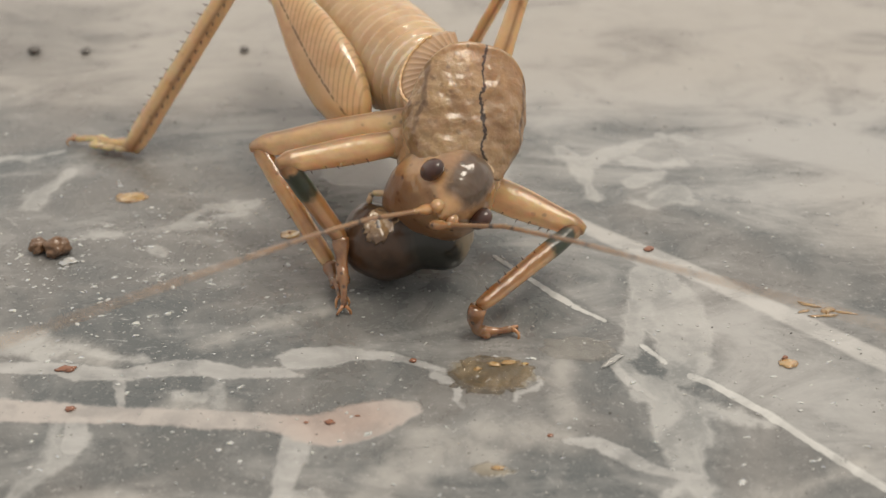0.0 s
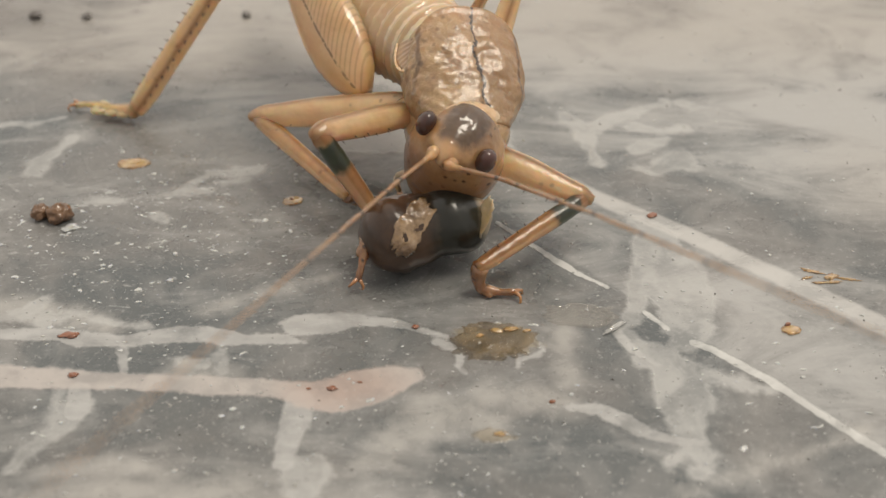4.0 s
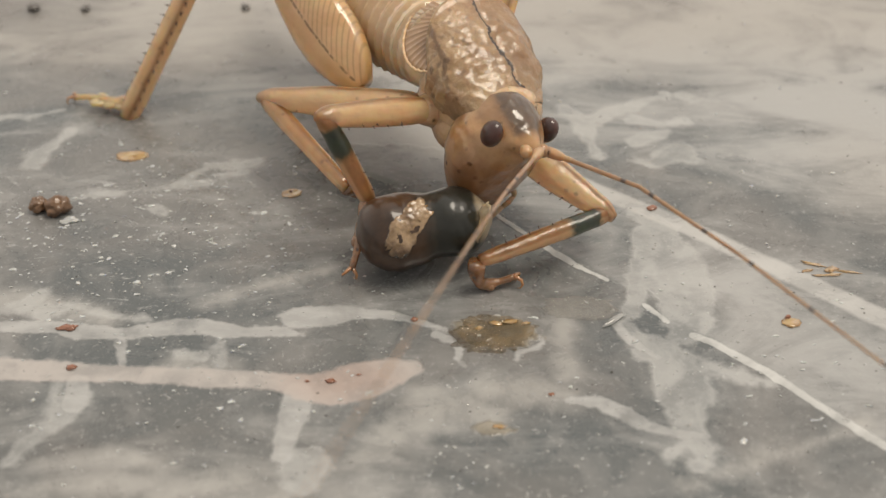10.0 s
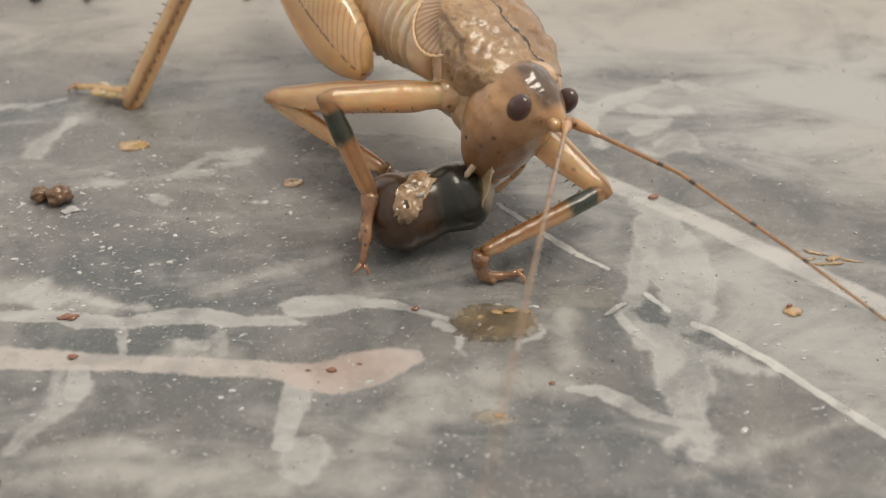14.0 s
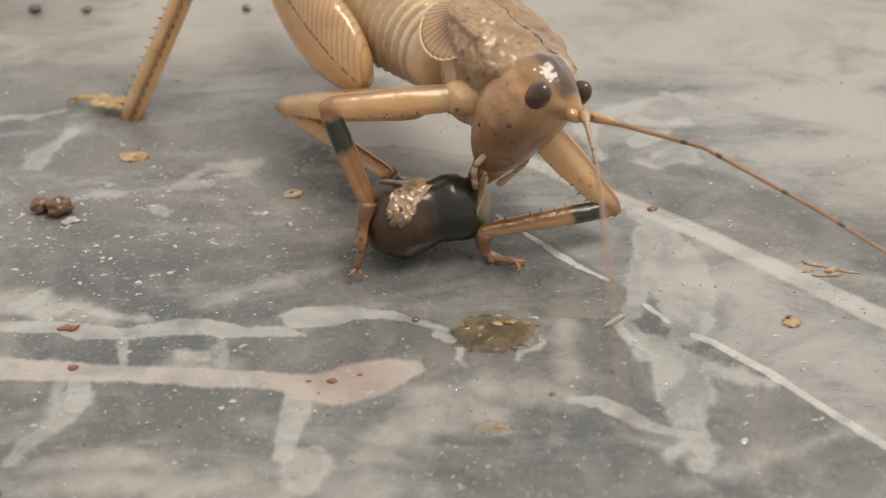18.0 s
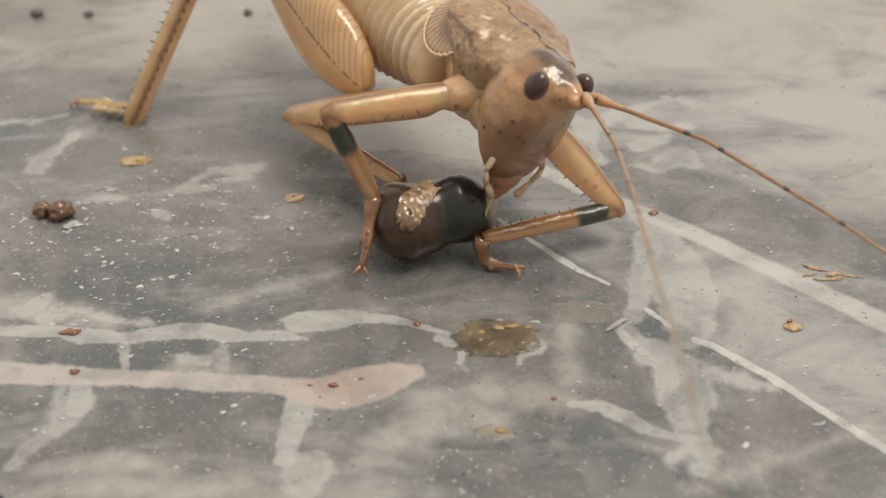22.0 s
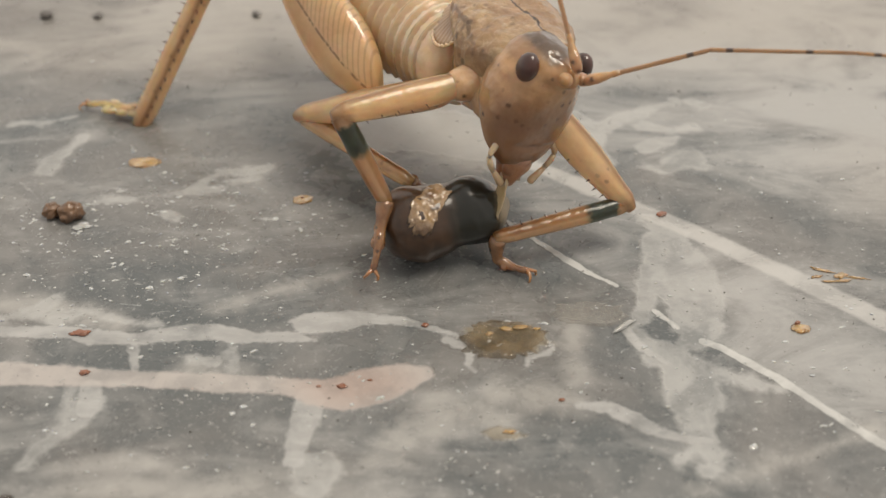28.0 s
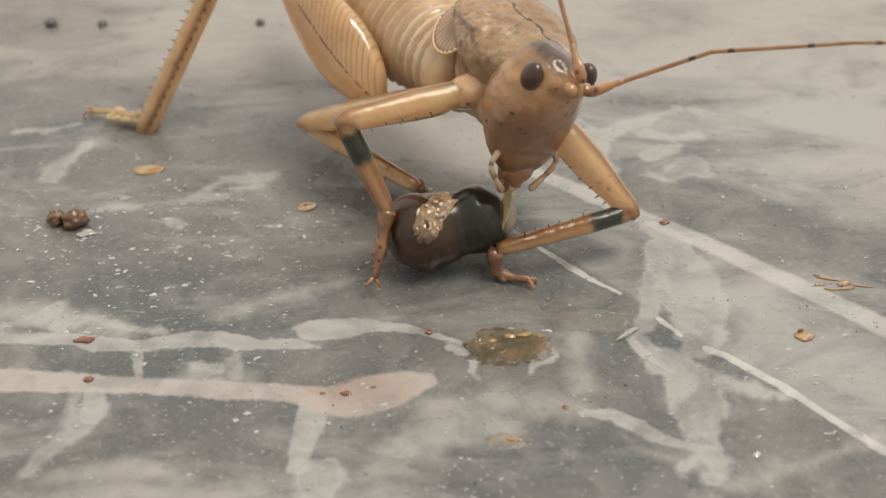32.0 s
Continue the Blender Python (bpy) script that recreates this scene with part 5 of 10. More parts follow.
def motions():
    # every keyed part in the insect's own space: seconds, millimetres, degrees
    walk(MOVES['head'], [
        (0, mm_pose(0.36, -6.70, 5.46, 24.1, 45.4, -14.0)),
        (0.5, mm_pose(0.35, -6.65, 5.45, 27.2, 44.3, -13.7)),
        (1, mm_pose(0.30, -6.52, 5.79, 28.6, 38.9, -9.3)),
        (1.5, mm_pose(-0.09, -6.31, 6.18, 10.2, 26.0, -26.0)),
        (2, mm_pose(0.13, -6.33, 5.66, 12.1, 24.4, -22.7)),
        (2.5, mm_pose(0.20, -6.29, 5.64, 13.6, 23.0, -26.4)),
        (3, mm_pose(0.52, -6.23, 5.60, 15.3, 23.5, -24.1)),
        (3.5, mm_pose(0.60, -6.16, 5.54, 17.3, 23.4, -22.7)),
        (5.5, mm_pose(0.95, -6.10, 6.35, 2.5, 9.5, -40.2)),
        (6, mm_pose(1.25, -6.01, 6.24, 1.0, 6.2, -40.1)),
        (6.5, mm_pose(1.34, -5.89, 6.15, 0.3, 6.9, -36.2)),
        (7, mm_pose(1.28, -5.84, 5.29, 9.1, 16.4, -41.1)),
        (7.5, mm_pose(1.46, -5.90, 5.83, 8.0, 8.6, -39.6)),
        (8, mm_pose(2.37, -5.84, 5.93, 1.4, 7.9, -33.0)),
        (8.5, mm_pose(2.69, -5.67, 5.87, 7.1, 18.1, 4.9)),
        (9, mm_pose(2.93, -5.66, 5.65, 8.5, 22.4, 22.7)),
        (9.5, mm_pose(2.96, -5.71, 5.33, 20.8, 14.5, 32.6)),
        (10, mm_pose(2.97, -5.82, 5.55, 23.6, 14.9, 31.7)),
        (10.5, mm_pose(3.17, -5.86, 5.71, 24.9, 17.5, 34.8)),
        (11, mm_pose(3.13, -5.91, 5.69, 27.2, 14.8, 39.2)),
        (11.5, mm_pose(3.24, -5.97, 5.86, 28.0, 16.9, 39.6)),
        (12, mm_pose(3.19, -6.06, 6.05, 29.5, 14.9, 43.4)),
        (12.5, mm_pose(3.35, -6.14, 6.16, 30.5, 16.1, 45.4)),
        (13, mm_pose(3.58, -6.27, 6.51, 30.9, 18.1, 47.7)),
        (13.5, mm_pose(3.24, -6.14, 6.32, 26.5, 13.7, 41.0)),
        (14, mm_pose(3.78, -6.04, 6.60, 28.4, 16.8, 42.4)),
        (14.5, mm_pose(3.60, -6.07, 6.56, 27.6, 18.6, 42.0)),
        (16.5, mm_pose(3.94, -6.06, 6.83, 32.1, 15.1, 47.0)),
        (17, mm_pose(4.16, -6.31, 7.76, 30.5, 20.9, 47.6)),
        (17.5, mm_pose(4.30, -6.34, 8.01, 30.2, 21.5, 46.4)),
        (18, mm_pose(4.35, -6.21, 7.85, 31.0, 21.5, 46.7)),
        (18.5, mm_pose(4.09, -6.22, 7.46, 30.7, 20.2, 46.8)),
        (19, mm_pose(3.95, -6.18, 7.01, 32.8, 18.1, 50.8)),
        (19.5, mm_pose(4.06, -6.21, 7.26, 32.7, 19.2, 49.5)),
        (20, mm_pose(4.13, -6.30, 7.79, 31.5, 21.5, 48.7)),
        (20.5, mm_pose(4.10, -6.26, 7.53, 32.3, 20.0, 48.6)),
        (21, mm_pose(3.99, -6.15, 7.13, 33.0, 17.6, 50.0)),
        (21.5, mm_pose(4.14, -5.98, 7.03, 27.2, 17.3, 47.3)),
        (22, mm_pose(4.39, -6.28, 8.26, 17.3, 22.6, 41.9)),
        (22.5, mm_pose(4.27, -6.26, 8.54, 17.4, 21.6, 39.3)),
        (23, mm_pose(4.15, -6.16, 8.59, 17.3, 20.0, 37.5)),
        (23.5, mm_pose(4.15, -6.13, 8.57, 17.0, 20.3, 36.9)),
        (24, mm_pose(4.16, -6.06, 8.46, 17.3, 20.0, 36.4)),
        (24.5, mm_pose(4.16, -5.94, 8.46, 16.1, 19.7, 35.9)),
        (25, mm_pose(4.05, -6.02, 8.94, 12.2, 19.9, 32.9)),
        (25.5, mm_pose(3.96, -6.06, 9.07, 11.8, 18.9, 34.0)),
        (26, mm_pose(3.96, -6.04, 9.05, 10.8, 18.9, 33.8)),
        (26.5, mm_pose(3.95, -6.02, 9.04, 9.9, 18.9, 33.6)),
        (27, mm_pose(3.95, -6.00, 9.03, 8.9, 18.8, 33.4)),
        (27.5, mm_pose(3.94, -5.98, 9.01, 7.9, 18.9, 33.2)),
        (28, mm_pose(3.97, -5.91, 9.05, 10.1, 17.4, 34.3)),
        (28.5, mm_pose(3.94, -5.91, 8.99, 10.3, 18.2, 33.4)),
        (29, mm_pose(3.98, -5.88, 8.95, 11.9, 18.5, 35.1)),
        (29.5, mm_pose(3.99, -5.86, 8.94, 11.7, 18.8, 34.3)),
        (30, mm_pose(4.00, -5.87, 8.94, 11.7, 18.4, 33.2)),
        (30.5, mm_pose(3.96, -5.86, 8.95, 12.3, 18.2, 35.0)),
        (31, mm_pose(3.99, -5.88, 9.00, 11.0, 18.9, 33.6)),
        (31.5, mm_pose(3.98, -5.88, 8.98, 10.5, 19.2, 32.6)),
        (32, mm_pose(3.99, -5.86, 8.97, 11.6, 18.3, 34.2)),
    ])
    walk(MOVES['pronotum'], [
        (0, mm_pose(0.88, -6.13, 5.87, 40.1, 17.7, 7.8)),
        (0.5, mm_pose(0.88, -6.13, 5.92, 42.5, 16.7, 8.3)),
        (1, mm_pose(0.81, -6.10, 6.24, 32.4, 16.6, 3.0)),
        (1.5, mm_pose(0.69, -5.76, 6.65, 17.5, 12.4, -2.0)),
        (2, mm_pose(0.81, -5.65, 6.22, 23.5, 11.2, 3.4)),
        (2.5, mm_pose(0.83, -5.69, 6.23, 23.7, 10.5, 4.0)),
        (3, mm_pose(1.10, -5.68, 6.20, 24.1, 10.8, 7.8)),
        (3.5, mm_pose(1.15, -5.68, 6.14, 23.5, 10.8, 7.8)),
        (5.5, mm_pose(1.59, -5.39, 6.85, 11.7, 4.6, 3.3)),
        (6, mm_pose(1.87, -5.16, 6.73, 12.6, 3.0, 4.2)),
        (6.5, mm_pose(1.95, -5.02, 6.62, 11.0, 3.4, 4.4)),
        (7, mm_pose(1.84, -5.25, 5.90, 22.0, 7.6, 7.1)),
        (7.5, mm_pose(1.95, -5.24, 6.42, 15.1, 4.2, 5.2)),
        (8, mm_pose(2.87, -4.93, 6.43, 14.3, 3.8, 15.0)),
        (8.5, mm_pose(2.94, -4.68, 6.38, 14.5, 8.8, 18.9)),
        (9, mm_pose(3.04, -4.47, 6.14, 17.3, 10.9, 22.6)),
        (9.5, mm_pose(3.00, -4.80, 6.01, 22.8, 7.5, 24.7)),
        (10, mm_pose(3.06, -5.04, 6.23, 22.2, 7.9, 27.9)),
        (10.5, mm_pose(3.28, -5.11, 6.36, 21.8, 9.1, 32.6)),
        (11, mm_pose(3.20, -5.19, 6.37, 23.0, 7.8, 32.6)),
        (11.5, mm_pose(3.36, -5.26, 6.52, 22.8, 8.8, 34.9)),
        (12, mm_pose(3.31, -5.39, 6.71, 21.7, 8.1, 32.8)),
        (12.5, mm_pose(3.51, -5.49, 6.80, 21.0, 8.7, 34.1)),
        (13, mm_pose(3.79, -5.63, 7.10, 18.5, 9.8, 35.2)),
        (13.5, mm_pose(3.37, -5.49, 6.96, 17.3, 7.6, 26.8)),
        (14, mm_pose(3.99, -5.48, 7.20, 15.1, 9.2, 33.3)),
        (14.5, mm_pose(3.83, -5.46, 7.13, 14.4, 10.1, 32.2)),
        (16.5, mm_pose(4.18, -5.56, 7.44, 15.8, 8.5, 33.0)),
        (17, mm_pose(4.53, -5.83, 8.26, 8.5, 11.6, 34.4)),
        (17.5, mm_pose(4.71, -5.92, 8.51, 6.5, 11.9, 36.5)),
        (18, mm_pose(4.77, -5.80, 8.34, 7.7, 11.9, 39.0)),
        (18.5, mm_pose(4.43, -5.74, 7.99, 10.8, 11.2, 37.5)),
        (19, mm_pose(4.22, -5.64, 7.57, 15.4, 10.1, 37.8)),
        (19.5, mm_pose(4.38, -5.71, 7.79, 13.0, 10.7, 37.2)),
        (20, mm_pose(4.53, -5.85, 8.28, 7.8, 11.9, 35.7)),
        (20.5, mm_pose(4.45, -5.77, 8.05, 11.3, 11.1, 35.9)),
        (21, mm_pose(4.27, -5.61, 7.70, 15.3, 9.8, 34.4)),
        (21.5, mm_pose(4.24, -5.31, 7.61, 15.2, 8.8, 32.5)),
        (22, mm_pose(4.48, -5.56, 8.70, 3.2, 10.4, 30.4)),
        (22.5, mm_pose(4.40, -5.65, 8.98, 0.5, 9.5, 28.1)),
        (23, mm_pose(4.28, -5.58, 9.05, -0.0, 8.7, 26.0)),
        (23.5, mm_pose(4.27, -5.53, 9.02, 0.3, 8.9, 25.9)),
        (24, mm_pose(4.27, -5.44, 8.92, 2.1, 8.7, 26.2)),
        (24.5, mm_pose(4.25, -5.29, 8.91, 1.9, 8.5, 25.6)),
        (25, mm_pose(4.15, -5.38, 9.37, -2.6, 8.4, 23.4)),
        (25.5, mm_pose(4.03, -5.44, 9.51, -3.9, 7.9, 22.3)),
        (26, mm_pose(4.01, -5.39, 9.48, -3.8, 7.8, 22.1)),
        (26.5, mm_pose(3.98, -5.35, 9.46, -3.8, 7.8, 21.9)),
        (27, mm_pose(3.96, -5.30, 9.44, -3.8, 7.7, 21.7)),
        (27.5, mm_pose(3.94, -5.26, 9.41, -3.7, 7.6, 21.6)),
        (28, mm_pose(3.97, -5.27, 9.48, -4.0, 7.0, 21.8)),
        (28.5, mm_pose(3.97, -5.26, 9.43, -3.5, 7.4, 22.2)),
        (29, mm_pose(4.02, -5.24, 9.39, -2.6, 7.7, 22.8)),
        (29.5, mm_pose(4.04, -5.22, 9.38, -2.5, 7.8, 23.3)),
        (30, mm_pose(4.05, -5.23, 9.38, -2.2, 7.5, 23.6)),
        (30.5, mm_pose(4.00, -5.22, 9.40, -2.0, 7.5, 24.0)),
        (31, mm_pose(4.03, -5.21, 9.43, -2.2, 7.8, 24.3)),
        (31.5, mm_pose(4.03, -5.19, 9.41, -2.1, 7.9, 24.7)),
        (32, mm_pose(4.03, -5.20, 9.41, -1.7, 7.5, 24.9)),
    ])
    walk(MOVES['mid_femur'], [
        (0, mm_pose(-9.08, -2.29, 5.34, 77.6, -0.0, 86.0)),
        (0.5, mm_pose(-9.16, -2.05, 4.98, 73.9, -0.0, 83.9)),
        (1, mm_pose(-9.15, -1.92, 4.89, 75.6, -0.0, 85.2)),
        (1.5, mm_pose(-9.28, -2.58, 5.97, 89.4, -0.0, 93.4)),
        (2, mm_pose(-9.79, 0.06, 4.68, 81.2, -0.0, 73.7)),
        (2.5, mm_pose(-9.80, -0.00, 4.05, 76.9, -0.0, 73.6)),
        (3, mm_pose(-9.71, -0.29, 3.89, 75.7, -0.0, 74.3)),
        (3.5, mm_pose(-9.63, -0.37, 3.91, 76.4, 0.0, 74.7)),
        (5.5, mm_pose(-9.38, -0.31, 4.32, 81.8, -0.0, 77.1)),
        (6, mm_pose(-9.09, -0.31, 4.53, 84.1, -0.0, 78.4)),
        (6.5, mm_pose(-8.95, -0.18, 4.40, 84.4, 0.0, 78.0)),
        (7, mm_pose(-9.00, -0.41, 4.67, 85.2, -0.0, 78.2)),
        (7.5, mm_pose(-8.96, -0.08, 4.45, 84.3, -0.0, 76.2)),
        (8, mm_pose(-8.90, 0.01, 4.50, 85.2, 0.0, 74.5)),
        (8.5, mm_pose(-8.91, -0.00, 4.49, 83.8, 0.0, 74.1)),
        (9, mm_pose(-8.83, -0.09, 4.63, 84.4, -0.0, 74.5)),
        (9.5, mm_pose(-9.08, -0.14, 4.41, 82.7, -0.0, 72.9)),
        (10, mm_pose(-9.11, -0.06, 4.38, 81.4, -0.0, 69.4)),
        (10.5, mm_pose(-8.99, -0.16, 4.50, 81.2, -0.0, 67.2)),
        (11, mm_pose(-9.10, -0.25, 4.20, 79.1, -0.0, 67.5)),
        (11.5, mm_pose(-8.99, -0.19, 4.36, 79.1, -0.0, 65.6)),
        (12, mm_pose(-9.10, -0.18, 4.22, 77.9, 0.0, 66.0)),
        (12.5, mm_pose(-8.87, -0.36, 4.33, 78.0, -0.0, 65.6)),
        (13, mm_pose(-8.83, -0.72, 4.33, 77.0, -0.0, 66.6)),
        (13.5, mm_pose(-8.87, -1.01, 4.26, 77.9, -0.0, 72.6)),
        (14, mm_pose(-8.65, -1.03, 4.32, 77.6, -0.0, 69.9)),
        (14.5, mm_pose(-8.77, -1.30, 4.19, 77.1, -0.0, 72.0)),
        (16.5, mm_pose(-8.52, -0.94, 4.10, 75.0, -0.0, 69.3)),
        (17, mm_pose(-8.35, -0.23, 3.95, 72.2, 0.0, 62.4)),
        (17.5, mm_pose(-8.25, -0.14, 3.97, 71.9, -0.0, 60.5)),
        (18, mm_pose(-8.24, -0.25, 4.01, 72.6, -0.0, 60.9)),
        (18.5, mm_pose(-8.36, -0.61, 4.03, 73.0, 0.0, 63.6)),
        (19, mm_pose(-8.39, -0.79, 3.80, 72.2, -0.0, 65.2)),
        (19.5, mm_pose(-8.28, -0.69, 3.87, 72.3, 0.0, 64.4)),
        (20, mm_pose(-8.18, -0.51, 3.98, 71.9, -0.0, 62.6)),
        (20.5, mm_pose(-8.23, -0.56, 3.97, 72.0, -0.0, 63.7)),
        (21, mm_pose(-8.30, -0.69, 3.83, 71.7, -0.0, 66.4)),
        (21.5, mm_pose(-8.17, -0.64, 3.67, 71.1, -0.0, 68.5)),
        (22, mm_pose(-7.94, -0.60, 3.91, 70.3, 0.0, 65.7)),
        (22.5, mm_pose(-7.92, -0.62, 3.99, 70.2, 0.0, 65.8)),
        (23, mm_pose(-7.93, -0.56, 3.98, 70.0, -0.0, 66.5)),
        (23.5, mm_pose(-7.93, -0.55, 3.94, 69.7, 0.0, 66.8)),
        (24, mm_pose(-7.92, -0.40, 3.84, 69.2, 0.0, 66.7)),
        (24.5, mm_pose(-7.92, -0.40, 3.88, 69.4, -0.0, 67.8)),
        (25, mm_pose(-7.89, -0.32, 3.87, 68.3, -0.0, 66.7)),
        (25.5, mm_pose(-7.90, -0.33, 3.88, 68.0, -0.0, 66.4)),
        (26, mm_pose(-7.89, -0.39, 3.91, 68.1, -0.0, 67.0)),
        (26.5, mm_pose(-7.88, -0.44, 3.95, 68.3, -0.0, 67.6)),
        (27, mm_pose(-7.87, -0.50, 3.98, 68.5, 0.0, 68.2)),
        (27.5, mm_pose(-7.86, -0.55, 4.02, 68.7, -0.0, 68.8)),
        (28, mm_pose(-7.80, -0.52, 4.02, 68.6, -0.0, 68.4)),
        (28.5, mm_pose(-7.85, -0.53, 3.96, 68.3, 0.0, 68.5)),
        (29, mm_pose(-7.83, -0.44, 3.94, 68.1, -0.0, 68.0)),
        (29.5, mm_pose(-7.81, -0.49, 3.96, 68.2, -0.0, 68.3)),
        (30, mm_pose(-7.83, -0.63, 4.04, 68.6, -0.0, 69.1)),
        (30.5, mm_pose(-7.82, -0.42, 3.94, 67.9, 0.0, 67.5)),
        (31, mm_pose(-7.82, -0.49, 3.98, 67.9, -0.0, 67.9)),
        (31.5, mm_pose(-7.80, -0.45, 3.93, 67.7, -0.0, 67.5)),
        (32, mm_pose(-7.83, -0.49, 3.98, 68.0, 0.0, 67.8)),
    ])
    walk(MOVES['mid_tibia'], [
        (0, mm_pose(-9.08, -2.29, 5.34, 129.4, 0.0, 42.6)),
        (0.5, mm_pose(-9.16, -2.05, 4.98, 125.6, -0.0, 40.8)),
        (1, mm_pose(-9.15, -1.92, 4.89, 124.8, 0.0, 38.2)),
        (1.5, mm_pose(-9.28, -2.58, 5.97, 128.6, -0.0, 50.9)),
        (2, mm_pose(-9.79, 0.06, 4.68, 110.7, 0.0, 46.1)),
        (2.5, mm_pose(-9.80, -0.00, 4.05, 104.5, 0.0, 45.8)),
        (3, mm_pose(-9.71, -0.29, 3.89, 102.3, 0.0, 46.3)),
        (3.5, mm_pose(-9.63, -0.37, 3.91, 102.4, -0.0, 45.8)),
        (5.5, mm_pose(-9.38, -0.31, 4.32, 105.9, -0.0, 42.4)),
        (6, mm_pose(-9.09, -0.31, 4.53, 107.7, -0.0, 41.2)),
        (6.5, mm_pose(-8.95, -0.18, 4.40, 106.6, -0.0, 39.3)),
        (7, mm_pose(-9.00, -0.41, 4.67, 108.9, 0.0, 40.3)),
        (7.5, mm_pose(-8.96, -0.08, 4.45, 107.0, -0.0, 38.9)),
        (8, mm_pose(-8.90, 0.01, 4.50, 107.5, -0.0, 38.1)),
        (8.5, mm_pose(-8.91, -0.00, 4.49, 107.4, -0.0, 38.5)),
        (9, mm_pose(-8.83, -0.09, 4.63, 108.6, -0.0, 38.5)),
        (9.5, mm_pose(-9.08, -0.14, 4.41, 106.7, -0.0, 40.7)),
        (10, mm_pose(-9.11, -0.06, 4.38, 106.4, -0.0, 40.7)),
        (10.5, mm_pose(-8.99, -0.16, 4.50, 107.5, -0.0, 41.2)),
        (11, mm_pose(-9.10, -0.25, 4.20, 104.9, 0.0, 43.2)),
        (11.5, mm_pose(-8.99, -0.19, 4.36, 106.3, -0.0, 42.7)),
        (12, mm_pose(-9.10, -0.18, 4.22, 105.1, -0.0, 43.9)),
        (12.5, mm_pose(-8.87, -0.36, 4.33, 106.0, -0.0, 46.8)),
        (13, mm_pose(-8.83, -0.72, 4.33, 106.0, -0.0, 52.8)),
        (13.5, mm_pose(-8.87, -1.01, 4.26, 105.4, -0.0, 56.8)),
        (14, mm_pose(-8.65, -1.03, 4.32, 105.9, -0.0, 57.7)),
        (14.5, mm_pose(-8.77, -1.30, 4.19, 104.9, -0.0, 60.1)),
        (16.5, mm_pose(-8.52, -0.94, 4.10, 104.1, -0.0, 60.5)),
        (17, mm_pose(-8.35, -0.23, 3.95, 102.8, 0.0, 56.2)),
        (17.5, mm_pose(-8.25, -0.14, 3.97, 103.0, -0.0, 55.2)),
        (18, mm_pose(-8.24, -0.25, 4.01, 103.3, 0.0, 55.2)),
        (18.5, mm_pose(-8.36, -0.61, 4.03, 103.5, 0.0, 57.7)),
        (19, mm_pose(-8.39, -0.79, 3.80, 101.5, 0.0, 58.6)),
        (19.5, mm_pose(-8.28, -0.69, 3.87, 102.1, 0.0, 57.8)),
        (20, mm_pose(-8.18, -0.51, 3.98, 103.0, -0.0, 56.5)),
        (20.5, mm_pose(-8.23, -0.56, 3.97, 103.0, 0.0, 56.8)),
        (21, mm_pose(-8.30, -0.69, 3.83, 101.8, -0.0, 57.5)),
        (21.5, mm_pose(-8.17, -0.64, 3.67, 100.5, -0.0, 57.4)),
        (22, mm_pose(-7.94, -0.60, 3.91, 102.4, -0.0, 56.6)),
        (22.5, mm_pose(-7.92, -0.62, 3.99, 103.1, -0.0, 57.0)),
        (23, mm_pose(-7.93, -0.56, 3.98, 103.0, -0.0, 57.5)),
        (23.5, mm_pose(-7.93, -0.55, 3.94, 102.7, -0.0, 57.5)),
        (24, mm_pose(-7.92, -0.40, 3.84, 101.8, -0.0, 57.0)),
        (24.5, mm_pose(-7.92, -0.40, 3.88, 102.2, -0.0, 57.3)),
        (25, mm_pose(-7.89, -0.32, 3.87, 102.1, -0.0, 57.0)),
        (25.5, mm_pose(-7.90, -0.33, 3.88, 102.2, -0.0, 56.7)),
        (26, mm_pose(-7.89, -0.39, 3.91, 102.5, -0.0, 56.8)),
        (26.5, mm_pose(-7.88, -0.44, 3.95, 102.8, -0.0, 56.8)),
        (27, mm_pose(-7.87, -0.50, 3.98, 103.1, -0.0, 56.9)),
        (27.5, mm_pose(-7.86, -0.55, 4.02, 103.4, 0.0, 56.9)),
        (28, mm_pose(-7.80, -0.52, 4.02, 103.4, 0.0, 57.1)),
        (28.5, mm_pose(-7.85, -0.53, 3.96, 102.8, -0.0, 57.5)),
        (29, mm_pose(-7.83, -0.44, 3.94, 102.7, -0.0, 57.4)),
        (29.5, mm_pose(-7.81, -0.49, 3.96, 102.9, -0.0, 57.7)),
        (30, mm_pose(-7.83, -0.63, 4.04, 103.6, -0.0, 59.0)),
        (30.5, mm_pose(-7.82, -0.42, 3.94, 102.7, -0.0, 57.7)),
        (31, mm_pose(-7.82, -0.49, 3.98, 103.1, 0.0, 58.7)),
        (31.5, mm_pose(-7.80, -0.45, 3.93, 102.7, -0.0, 58.3)),
        (32, mm_pose(-7.83, -0.49, 3.98, 103.1, -0.0, 59.4)),
    ])
